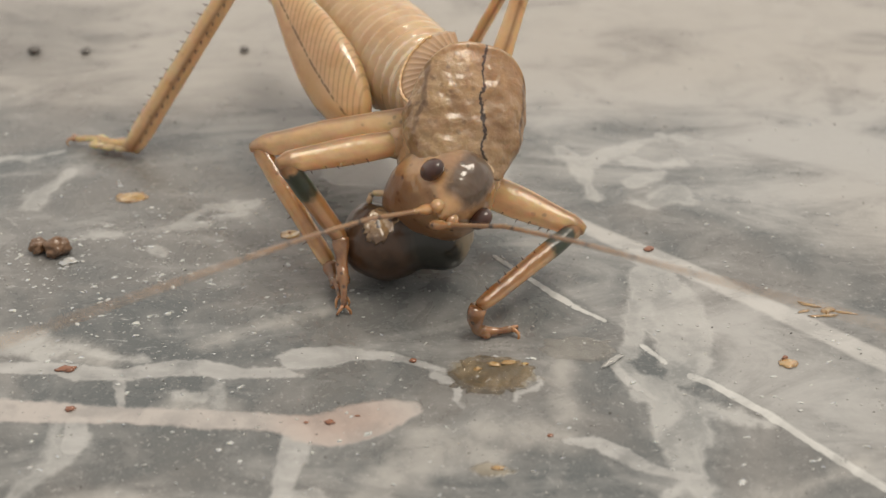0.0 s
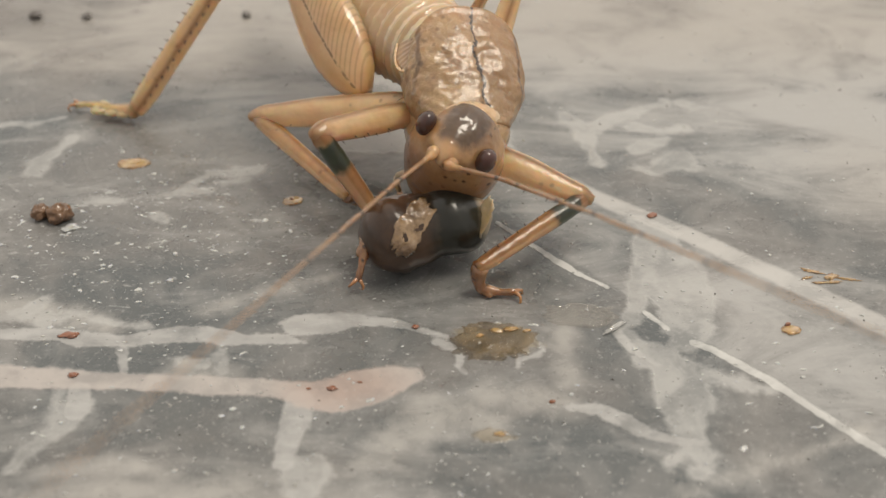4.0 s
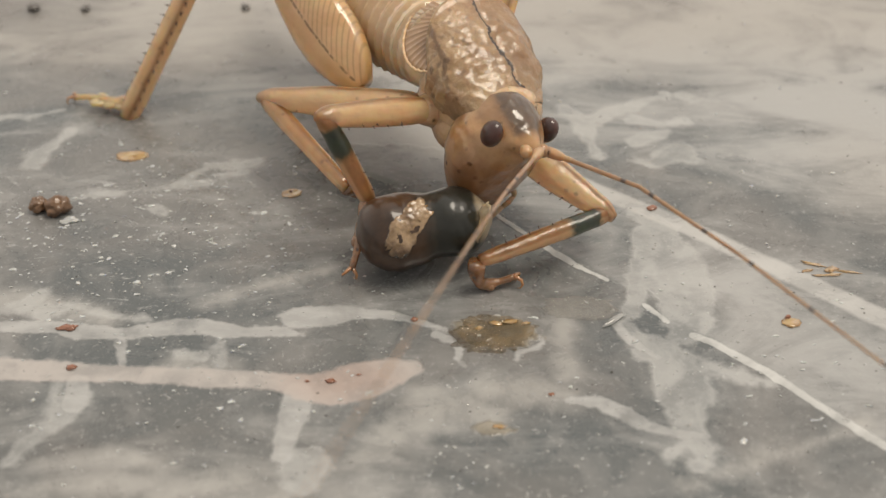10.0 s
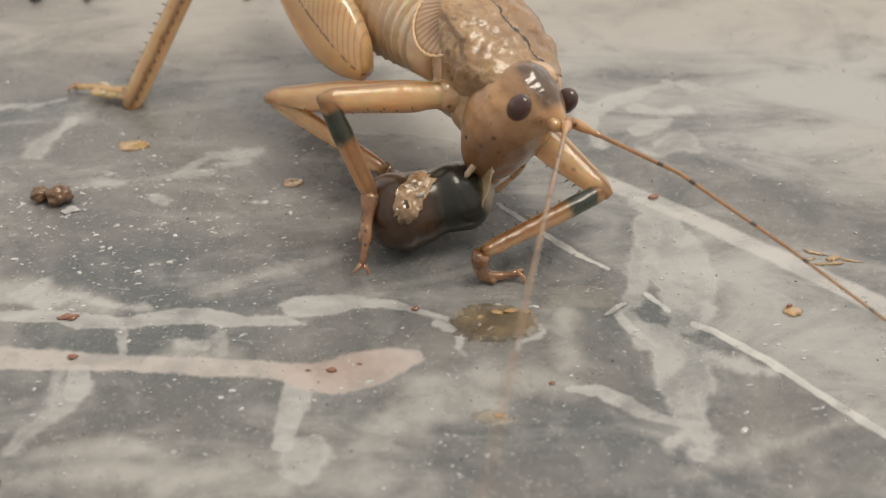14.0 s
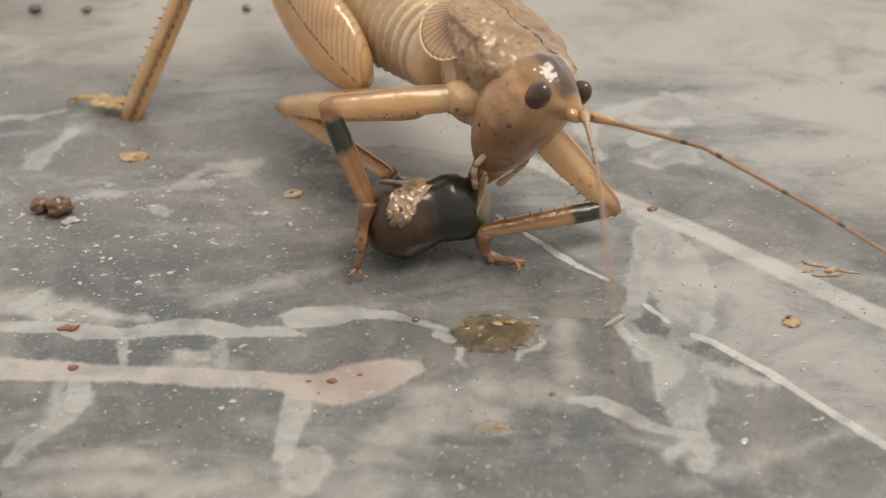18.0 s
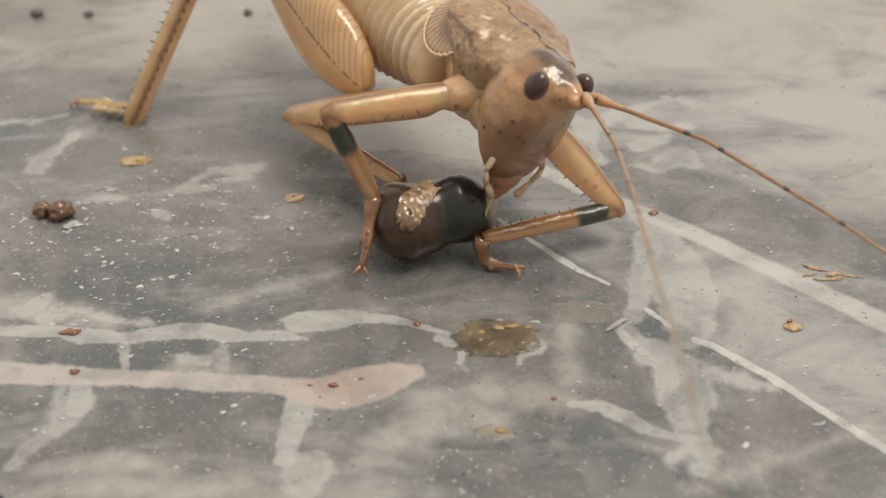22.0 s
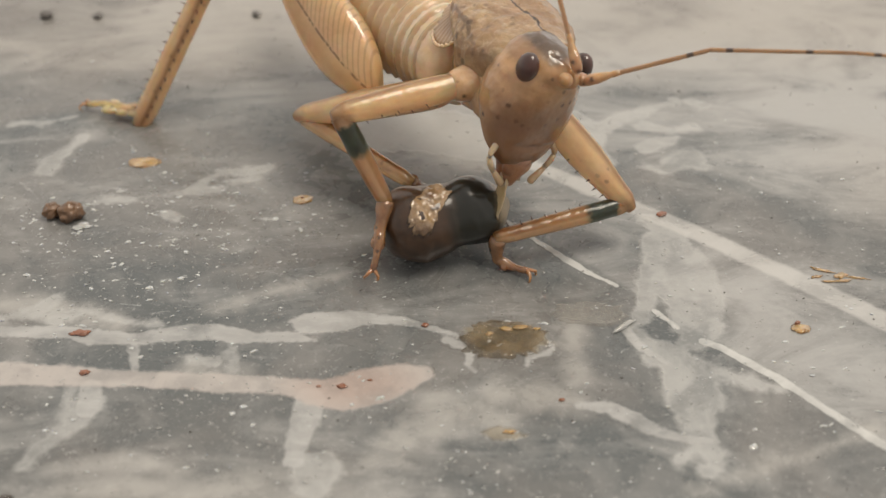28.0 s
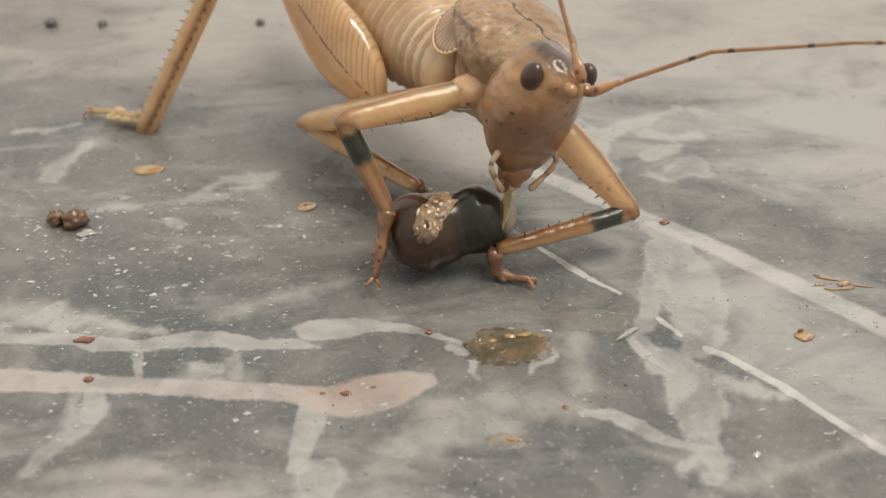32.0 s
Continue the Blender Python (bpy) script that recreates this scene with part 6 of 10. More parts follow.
    walk(MOVES['mid_tarsus'], [
        (0, mm_pose(-5.42, -6.27, 0.90, 106.5, 0.0, 17.5)),
        (0.5, mm_pose(-5.44, -6.36, 0.90, 106.7, 0.3, 16.4)),
        (1, mm_pose(-5.59, -6.44, 0.90, 105.4, 0.3, 16.6)),
        (1.5, mm_pose(-5.04, -6.03, 1.60, 175.9, 37.0, 14.2)),
        (2, mm_pose(-5.07, -4.49, 2.20, -173.7, 44.3, 15.2)),
        (2.5, mm_pose(-4.94, -4.72, 2.30, 141.7, 18.4, 153.7)),
        (3, mm_pose(-4.77, -5.02, 2.40, 141.7, 18.4, 153.7)),
        (3.5, mm_pose(-4.73, -5.14, 2.41, 141.7, 18.4, 153.7)),
        (5.5, mm_pose(-4.84, -5.28, 2.40, 141.7, 18.4, 153.7)),
        (6, mm_pose(-4.70, -5.33, 2.40, 141.7, 18.4, 153.7)),
        (6.5, mm_pose(-4.70, -5.37, 2.40, 141.7, 18.4, 153.7)),
        (7, mm_pose(-4.72, -5.46, 2.40, 141.7, 18.4, 153.7)),
        (7.5, mm_pose(-4.76, -5.29, 2.40, 141.7, 18.4, 153.7)),
        (8, mm_pose(-4.78, -5.24, 2.40, 141.7, 18.4, 153.7)),
        (8.5, mm_pose(-4.75, -5.23, 2.40, 141.7, 18.4, 153.7)),
        (9, mm_pose(-4.70, -5.28, 2.40, 141.7, 18.4, 153.7)),
        (9.5, mm_pose(-4.71, -5.22, 2.40, 141.7, 18.4, 153.7)),
        (10, mm_pose(-4.73, -5.15, 2.40, 141.7, 18.4, 153.7)),
        (10.5, mm_pose(-4.59, -5.18, 2.40, 141.7, 18.4, 153.7)),
        (11, mm_pose(-4.47, -5.18, 2.40, 141.7, 18.4, 153.7)),
        (11.5, mm_pose(-4.43, -5.13, 2.40, 141.7, 18.4, 153.7)),
        (12, mm_pose(-4.41, -5.05, 2.40, 141.7, 18.4, 153.7)),
        (12.5, mm_pose(-3.96, -4.97, 2.40, 141.7, 18.4, 153.7)),
        (13, mm_pose(-3.47, -4.79, 2.40, 141.7, 18.4, 153.7)),
        (13.5, mm_pose(-3.22, -4.71, 2.40, 141.7, 18.4, 153.7)),
        (14, mm_pose(-2.96, -4.63, 2.40, 141.7, 18.4, 153.7)),
        (14.5, mm_pose(-2.91, -4.67, 2.39, 141.7, 18.4, 153.7)),
        (16.5, mm_pose(-2.61, -4.28, 2.39, 141.7, 18.4, 153.7)),
        (17, mm_pose(-2.68, -4.03, 2.40, 141.7, 18.4, 153.7)),
        (17.5, mm_pose(-2.65, -4.03, 2.40, 141.7, 18.4, 153.7)),
        (18, mm_pose(-2.65, -4.14, 2.40, 141.7, 18.4, 153.7)),
        (18.5, mm_pose(-2.61, -4.25, 2.40, 141.7, 18.4, 153.7)),
        (19, mm_pose(-2.54, -4.36, 2.40, 141.7, 18.4, 153.7)),
        (19.5, mm_pose(-2.49, -4.34, 2.40, 141.7, 18.4, 153.7)),
        (20, mm_pose(-2.49, -4.27, 2.41, 141.7, 18.4, 153.7)),
        (20.5, mm_pose(-2.52, -4.29, 2.40, 141.7, 18.4, 153.7)),
        (21, mm_pose(-2.52, -4.37, 2.40, 141.7, 18.4, 153.7)),
        (21.5, mm_pose(-2.37, -4.35, 2.39, 141.7, 18.4, 153.7)),
        (22, mm_pose(-2.23, -4.36, 2.41, 141.7, 18.4, 153.7)),
        (22.5, mm_pose(-2.20, -4.33, 2.40, 141.7, 18.4, 153.7)),
        (23, mm_pose(-2.18, -4.22, 2.41, 141.7, 18.4, 153.7)),
        (23.5, mm_pose(-2.17, -4.22, 2.40, 141.7, 18.4, 153.7)),
        (24, mm_pose(-2.17, -4.13, 2.41, 141.7, 18.4, 153.7)),
        (24.5, mm_pose(-2.16, -4.10, 2.40, 141.7, 18.4, 153.7)),
        (25, mm_pose(-2.15, -4.05, 2.40, 141.7, 18.4, 153.7)),
        (25.5, mm_pose(-2.18, -4.09, 2.40, 141.7, 18.4, 153.7)),
        (26, mm_pose(-2.17, -4.13, 2.39, 141.7, 18.4, 153.7)),
        (26.5, mm_pose(-2.17, -4.18, 2.40, 141.7, 18.4, 153.7)),
        (27, mm_pose(-2.16, -4.22, 2.39, 141.7, 18.4, 153.7)),
        (27.5, mm_pose(-2.16, -4.27, 2.40, 141.7, 18.4, 153.7)),
        (28, mm_pose(-2.08, -4.22, 2.40, 141.7, 18.4, 153.7)),
        (28.5, mm_pose(-2.09, -4.20, 2.41, 141.7, 18.4, 153.7)),
        (29, mm_pose(-2.08, -4.12, 2.40, 141.7, 18.4, 153.7)),
        (29.5, mm_pose(-2.04, -4.14, 2.40, 141.7, 18.4, 153.7)),
        (30, mm_pose(-2.00, -4.13, 2.39, 141.7, 18.4, 153.7)),
        (30.5, mm_pose(-2.05, -4.07, 2.40, 141.7, 18.4, 153.7)),
        (31, mm_pose(-1.99, -4.03, 2.39, 141.7, 18.4, 153.7)),
        (31.5, mm_pose(-1.99, -4.04, 2.39, 141.7, 18.4, 153.7)),
        (32, mm_pose(-1.96, -3.96, 2.39, 141.7, 18.4, 153.7)),
    ])
    walk(MOVES['fore_femur_a'], [
        (0, mm_pose(-7.20, -6.60, 7.10, 97.4, -0.9, 120.8)),
        (0.5, mm_pose(-7.13, -6.96, 7.23, 96.4, -1.0, 124.5)),
        (1, mm_pose(-6.72, -7.78, 7.41, 97.5, -1.1, 133.3)),
        (1.5, mm_pose(-5.83, -6.27, 7.65, 106.9, -2.3, 128.1)),
        (2, mm_pose(-5.81, -7.59, 7.61, 105.1, -1.8, 139.1)),
        (2.5, mm_pose(-5.65, -7.78, 7.60, 105.1, -1.8, 140.9)),
        (3, mm_pose(-5.63, -7.60, 7.52, 105.2, -1.9, 137.9)),
        (3.5, mm_pose(-5.62, -7.57, 7.48, 105.5, -1.9, 137.4)),
        (5.5, mm_pose(-5.71, -7.51, 7.46, 103.0, -1.9, 133.1)),
        (6, mm_pose(-5.36, -7.53, 7.47, 103.7, -1.9, 134.8)),
        (6.5, mm_pose(-5.10, -7.85, 7.58, 105.2, -1.9, 138.4)),
        (7, mm_pose(-5.63, -7.38, 7.36, 105.4, -2.0, 134.2)),
        (7.5, mm_pose(-5.63, -7.30, 7.38, 104.5, -2.0, 131.7)),
        (8, mm_pose(-5.54, -7.18, 7.40, 103.8, -2.1, 127.0)),
        (8.5, mm_pose(-5.31, -7.59, 7.55, 103.9, -2.0, 131.6)),
        (9, mm_pose(-5.27, -7.12, 7.47, 104.6, -2.1, 129.3)),
        (9.5, mm_pose(-5.29, -7.21, 7.58, 106.3, -2.3, 128.4)),
        (10, mm_pose(-5.36, -7.15, 7.65, 106.0, -2.4, 124.3)),
        (10.5, mm_pose(-5.45, -6.86, 7.62, 104.9, -2.4, 118.0)),
        (11, mm_pose(-5.27, -7.53, 7.82, 106.0, -2.4, 124.3)),
        (11.5, mm_pose(-5.33, -7.15, 7.80, 105.0, -2.4, 118.7)),
        (12, mm_pose(-5.35, -7.32, 7.86, 104.4, -2.3, 119.8)),
        (12.5, mm_pose(-5.30, -7.17, 7.88, 103.9, -2.4, 116.4)),
        (13, mm_pose(-5.31, -7.38, 7.93, 101.4, -2.1, 114.9)),
        (13.5, mm_pose(-5.16, -7.51, 7.97, 104.1, -2.3, 122.2)),
        (14, mm_pose(-5.26, -6.94, 7.85, 100.9, -2.1, 112.0)),
        (14.5, mm_pose(-5.35, -7.34, 7.88, 101.3, -2.1, 115.8)),
        (16.5, mm_pose(-5.37, -7.45, 8.02, 99.3, -1.9, 115.0)),
        (17, mm_pose(-5.31, -7.02, 8.03, 93.7, -1.3, 106.1)),
        (17.5, mm_pose(-5.24, -6.97, 8.06, 92.2, -1.2, 103.2)),
        (18, mm_pose(-5.21, -7.00, 8.07, 93.3, -1.3, 103.6)),
        (18.5, mm_pose(-5.31, -7.25, 8.08, 95.9, -1.6, 108.1)),
        (19, mm_pose(-5.38, -7.49, 8.08, 98.5, -1.8, 112.3)),
        (19.5, mm_pose(-5.36, -7.33, 8.09, 97.0, -1.7, 109.8)),
        (20, mm_pose(-5.37, -7.10, 8.10, 93.9, -1.4, 105.6)),
        (20.5, mm_pose(-5.42, -7.28, 8.10, 95.2, -1.5, 108.7)),
        (21, mm_pose(-5.43, -7.49, 8.09, 97.3, -1.7, 113.8)),
        (21.5, mm_pose(-5.32, -7.29, 8.09, 98.3, -1.8, 115.7)),
        (22, mm_pose(-5.21, -7.13, 8.09, 92.1, -1.1, 109.4)),
        (22.5, mm_pose(-5.21, -7.14, 8.09, 90.8, -1.0, 109.1)),
        (23, mm_pose(-5.20, -7.07, 8.08, 90.7, -1.0, 110.1)),
        (23.5, mm_pose(-5.22, -7.08, 8.07, 90.6, -0.9, 110.6)),
        (24, mm_pose(-5.25, -6.99, 8.06, 90.9, -1.0, 111.0)),
        (24.5, mm_pose(-5.23, -6.98, 8.06, 91.1, -1.0, 112.4)),
        (25, mm_pose(-5.23, -6.98, 8.06, 88.5, -0.7, 111.2)),
        (25.5, mm_pose(-5.24, -7.00, 8.07, 88.0, -0.7, 111.1)),
        (26, mm_pose(-5.23, -7.02, 8.07, 88.2, -0.7, 111.8)),
        (26.5, mm_pose(-5.22, -7.04, 8.07, 88.5, -0.7, 112.5)),
        (27, mm_pose(-5.20, -7.06, 8.08, 88.7, -0.7, 113.2)),
        (27.5, mm_pose(-5.19, -7.08, 8.08, 88.9, -0.7, 113.8)),
        (28, mm_pose(-5.13, -7.06, 8.10, 88.7, -0.7, 113.5)),
        (28.5, mm_pose(-5.13, -7.12, 8.11, 89.0, -0.8, 114.1)),
        (29, mm_pose(-5.13, -7.08, 8.11, 89.1, -0.8, 113.9)),
        (29.5, mm_pose(-5.13, -7.07, 8.12, 89.2, -0.8, 113.8)),
        (30, mm_pose(-5.14, -7.07, 8.12, 89.2, -0.8, 113.6)),
        (30.5, mm_pose(-5.20, -7.08, 8.12, 89.0, -0.8, 113.6)),
        (31, mm_pose(-5.16, -7.13, 8.12, 88.7, -0.7, 113.9)),
        (31.5, mm_pose(-5.15, -7.15, 8.13, 88.9, -0.7, 114.2)),
        (32, mm_pose(-5.12, -7.11, 8.13, 89.0, -0.8, 113.9)),
    ])
    walk(MOVES['fore_tibia_a'], [
        (0, mm_pose(-7.20, -6.60, 7.10, 151.2, 7.2, 101.8)),
        (0.5, mm_pose(-7.13, -6.96, 7.23, 151.9, 9.5, 97.5)),
        (1, mm_pose(-6.72, -7.78, 7.41, 151.5, 0.8, 112.6)),
        (1.5, mm_pose(-5.83, -6.27, 7.65, 163.1, -10.0, 59.1)),
        (2, mm_pose(-5.81, -7.59, 7.61, 152.8, -0.7, 81.9)),
        (2.5, mm_pose(-5.65, -7.78, 7.60, 153.8, 3.0, 88.5)),
        (3, mm_pose(-5.63, -7.60, 7.52, 153.6, -5.0, 84.9)),
        (3.5, mm_pose(-5.62, -7.57, 7.48, 152.4, -4.8, 81.7)),
        (5.5, mm_pose(-5.71, -7.51, 7.46, 153.2, -4.8, 70.3)),
        (6, mm_pose(-5.36, -7.53, 7.47, 154.2, -4.9, 66.6)),
        (6.5, mm_pose(-5.10, -7.85, 7.58, 158.8, -5.3, 72.5)),
        (7, mm_pose(-5.63, -7.38, 7.36, 149.9, -3.7, 65.0)),
        (7.5, mm_pose(-5.63, -7.30, 7.38, 150.5, -4.8, 63.7)),
        (8, mm_pose(-5.54, -7.18, 7.40, 151.7, -6.2, 57.9)),
        (8.5, mm_pose(-5.31, -7.59, 7.55, 156.9, -7.7, 63.8)),
        (9, mm_pose(-5.27, -7.12, 7.47, 156.1, -9.1, 50.9)),
        (9.5, mm_pose(-5.29, -7.21, 7.58, 158.0, -10.2, 53.3)),
        (10, mm_pose(-5.36, -7.15, 7.65, 159.2, -11.3, 53.4)),
        (10.5, mm_pose(-5.45, -6.86, 7.62, 157.1, -10.0, 49.0)),
        (11, mm_pose(-5.27, -7.53, 7.82, 161.7, -8.8, 64.6)),
        (11.5, mm_pose(-5.33, -7.15, 7.80, 160.4, -7.9, 53.3)),
        (12, mm_pose(-5.35, -7.32, 7.86, 160.8, -6.6, 58.6)),
        (12.5, mm_pose(-5.30, -7.17, 7.88, 160.0, -5.4, 51.5)),
        (13, mm_pose(-5.31, -7.38, 7.93, 159.8, -3.9, 58.1)),
        (13.5, mm_pose(-5.16, -7.51, 7.97, 159.5, -2.4, 63.7)),
        (14, mm_pose(-5.26, -6.94, 7.85, 150.8, 0.4, 53.6)),
        (14.5, mm_pose(-5.35, -7.34, 7.88, 151.6, 1.6, 67.1)),
        (16.5, mm_pose(-5.37, -7.45, 8.02, 155.7, 4.4, 72.1)),
        (17, mm_pose(-5.31, -7.02, 8.03, 154.7, 5.3, 66.7)),
        (17.5, mm_pose(-5.24, -6.97, 8.06, 155.2, 6.3, 68.4)),
        (18, mm_pose(-5.21, -7.00, 8.07, 155.7, 7.3, 70.1)),
        (18.5, mm_pose(-5.31, -7.25, 8.08, 157.3, 6.9, 78.4)),
        (19, mm_pose(-5.38, -7.49, 8.08, 158.2, 6.8, 86.4)),
        (19.5, mm_pose(-5.36, -7.33, 8.09, 157.8, 6.4, 82.7)),
        (20, mm_pose(-5.37, -7.10, 8.10, 157.4, 5.9, 78.6)),
        (20.5, mm_pose(-5.42, -7.28, 8.10, 158.1, 5.9, 87.0)),
        (21, mm_pose(-5.43, -7.49, 8.09, 158.3, 6.0, 94.5)),
        (21.5, mm_pose(-5.32, -7.29, 8.09, 157.8, 5.8, 93.5)),
        (22, mm_pose(-5.21, -7.13, 8.09, 157.2, 5.6, 92.6)),
        (22.5, mm_pose(-5.21, -7.14, 8.09, 157.3, 6.4, 94.7)),
        (23, mm_pose(-5.20, -7.07, 8.08, 157.5, 7.1, 96.4)),
        (23.5, mm_pose(-5.22, -7.08, 8.07, 156.6, 8.0, 93.5)),
        (24, mm_pose(-5.25, -6.99, 8.06, 155.1, 9.1, 89.8)),
        (24.5, mm_pose(-5.23, -6.98, 8.06, 155.1, 9.9, 88.8)),
        (25, mm_pose(-5.23, -6.98, 8.06, 155.1, 10.8, 88.4)),
        (25.5, mm_pose(-5.24, -7.00, 8.07, 155.6, 11.5, 89.4)),
        (26, mm_pose(-5.23, -7.02, 8.07, 155.6, 11.2, 90.0)),
        (26.5, mm_pose(-5.22, -7.04, 8.07, 155.6, 10.8, 90.6)),
        (27, mm_pose(-5.20, -7.06, 8.08, 155.8, 10.5, 91.3)),
        (27.5, mm_pose(-5.19, -7.08, 8.08, 155.8, 10.2, 91.9)),
        (28, mm_pose(-5.13, -7.06, 8.10, 156.3, 9.6, 92.0)),
        (28.5, mm_pose(-5.13, -7.12, 8.11, 156.7, 9.2, 92.9)),
        (29, mm_pose(-5.13, -7.08, 8.11, 156.8, 8.8, 92.6)),
        (29.5, mm_pose(-5.13, -7.07, 8.12, 156.5, 8.6, 91.8)),
        (30, mm_pose(-5.14, -7.07, 8.12, 156.1, 8.4, 90.8)),
        (30.5, mm_pose(-5.20, -7.08, 8.12, 156.5, 9.2, 91.6)),
        (31, mm_pose(-5.16, -7.13, 8.12, 157.0, 10.0, 92.6)),
        (31.5, mm_pose(-5.15, -7.15, 8.13, 157.4, 10.8, 93.2)),
        (32, mm_pose(-5.12, -7.11, 8.13, 157.7, 11.6, 93.7)),
    ])
    walk(MOVES['fore_tarsus_a'], [
        (0, mm_pose(-4.80, -6.64, 2.88, 140.9, 9.2, 15.1)),
        (0.5, mm_pose(-4.77, -7.37, 3.01, 144.5, 8.5, 15.5)),
        (1, mm_pose(-4.56, -6.95, 3.15, 157.2, 12.2, 13.3)),
        (1.5, mm_pose(-4.21, -6.30, 3.08, 106.5, 33.6, -2.3)),
        (2, mm_pose(-3.61, -7.85, 3.30, 156.6, 27.9, 2.5)),
        (2.5, mm_pose(-3.51, -8.06, 3.25, 143.3, 23.4, 5.9)),
        (3, mm_pose(-3.45, -7.41, 3.19, 143.3, 20.6, 7.8)),
        (3.5, mm_pose(-3.34, -7.54, 3.20, 143.2, 20.1, 8.2)),
        (5.5, mm_pose(-3.53, -7.90, 3.15, 143.0, 22.7, 6.4)),
        (6, mm_pose(-3.27, -8.02, 3.12, 142.9, 20.1, 8.2)),
        (6.5, mm_pose(-3.30, -7.98, 3.08, 142.8, 19.6, 8.5)),
        (7, mm_pose(-3.31, -8.16, 3.17, 142.8, 19.3, 8.7)),
        (7.5, mm_pose(-3.33, -8.04, 3.17, 143.0, 21.9, 7.0)),
        (8, mm_pose(-3.35, -8.01, 3.16, 143.0, 24.4, 5.2)),
        (8.5, mm_pose(-3.33, -7.89, 3.13, 143.0, 24.4, 5.1)),
        (9, mm_pose(-3.30, -7.82, 3.09, 142.9, 24.6, 5.0)),
        (9.5, mm_pose(-3.36, -7.66, 3.15, 143.0, 24.0, 5.5)),
        (10, mm_pose(-3.45, -7.46, 3.20, 143.1, 23.1, 6.1)),
        (10.5, mm_pose(-3.51, -7.51, 3.22, 143.1, 22.2, 6.7)),
        (11, mm_pose(-3.59, -7.55, 3.27, 143.0, 21.1, 7.5)),
        (11.5, mm_pose(-3.65, -7.62, 3.28, 143.1, 21.0, 7.5)),
        (12, mm_pose(-3.72, -7.70, 3.31, 143.1, 20.8, 7.7)),
        (12.5, mm_pose(-3.73, -7.87, 3.34, 143.0, 20.3, 8.1)),
        (13, mm_pose(-3.72, -8.00, 3.39, 143.1, 19.7, 8.5)),
        (13.5, mm_pose(-3.55, -8.09, 3.43, 143.1, 18.2, 9.4)),
        (14, mm_pose(-3.37, -8.37, 3.62, 142.9, 16.7, 10.4)),
        (14.5, mm_pose(-3.27, -8.35, 3.61, 143.1, 17.1, 10.2)),
        (16.5, mm_pose(-3.58, -8.39, 3.61, 154.7, 12.9, 12.8)),
        (17, mm_pose(-3.57, -8.21, 3.66, 157.7, 13.9, 12.2)),
        (17.5, mm_pose(-3.53, -8.17, 3.68, 159.0, 14.3, 11.9)),
        (18, mm_pose(-3.53, -8.21, 3.69, 160.8, 14.9, 11.6)),
        (18.5, mm_pose(-3.59, -8.16, 3.64, 157.8, 15.7, 11.1)),
        (19, mm_pose(-3.61, -8.14, 3.61, 154.5, 16.7, 10.5)),
        (19.5, mm_pose(-3.61, -8.06, 3.63, 150.3, 17.4, 10.0)),
        (20, mm_pose(-3.63, -7.92, 3.65, 143.4, 18.8, 9.1)),
        (20.5, mm_pose(-3.64, -7.84, 3.62, 143.5, 19.2, 8.8)),
        (21, mm_pose(-3.61, -7.82, 3.61, 143.5, 19.4, 8.7)),
        (21.5, mm_pose(-3.46, -7.63, 3.62, 143.6, 19.4, 8.7)),
        (22, mm_pose(-3.31, -7.48, 3.64, 143.7, 19.7, 8.5)),
        (22.5, mm_pose(-3.31, -7.49, 3.64, 143.7, 19.2, 8.8)),
        (23, mm_pose(-3.29, -7.42, 3.64, 143.8, 18.6, 9.2)),
        (23.5, mm_pose(-3.26, -7.58, 3.66, 143.8, 19.6, 8.5)),
        (24, mm_pose(-3.21, -7.69, 3.72, 143.9, 20.8, 7.7)),
        (24.5, mm_pose(-3.20, -7.78, 3.73, 143.7, 19.9, 8.3)),
        (25, mm_pose(-3.21, -7.86, 3.74, 143.6, 18.9, 9.0)),
        (25.5, mm_pose(-3.25, -7.90, 3.74, 145.8, 18.1, 9.5)),
        (26, mm_pose(-3.23, -7.88, 3.74, 144.3, 18.9, 9.0)),
        (26.5, mm_pose(-3.21, -7.85, 3.73, 143.8, 19.6, 8.5)),
        (27, mm_pose(-3.19, -7.82, 3.73, 143.8, 20.0, 8.2)),
        (27.5, mm_pose(-3.18, -7.79, 3.73, 143.9, 20.5, 7.9)),
        (28, mm_pose(-3.15, -7.73, 3.72, 143.8, 19.8, 8.4)),
        (28.5, mm_pose(-3.18, -7.74, 3.71, 143.8, 20.3, 8.0)),
        (29, mm_pose(-3.19, -7.68, 3.70, 143.9, 20.7, 7.8)),
        (29.5, mm_pose(-3.18, -7.67, 3.72, 143.9, 20.9, 7.6)),
        (30, mm_pose(-3.17, -7.69, 3.73, 143.9, 20.9, 7.6)),
        (30.5, mm_pose(-3.25, -7.74, 3.73, 143.9, 20.5, 7.9)),
        (31, mm_pose(-3.23, -7.82, 3.72, 143.8, 20.2, 8.1)),
        (31.5, mm_pose(-3.24, -7.88, 3.73, 146.8, 19.5, 8.6)),
        (32, mm_pose(-3.22, -7.89, 3.74, 153.1, 18.2, 9.5)),
    ])
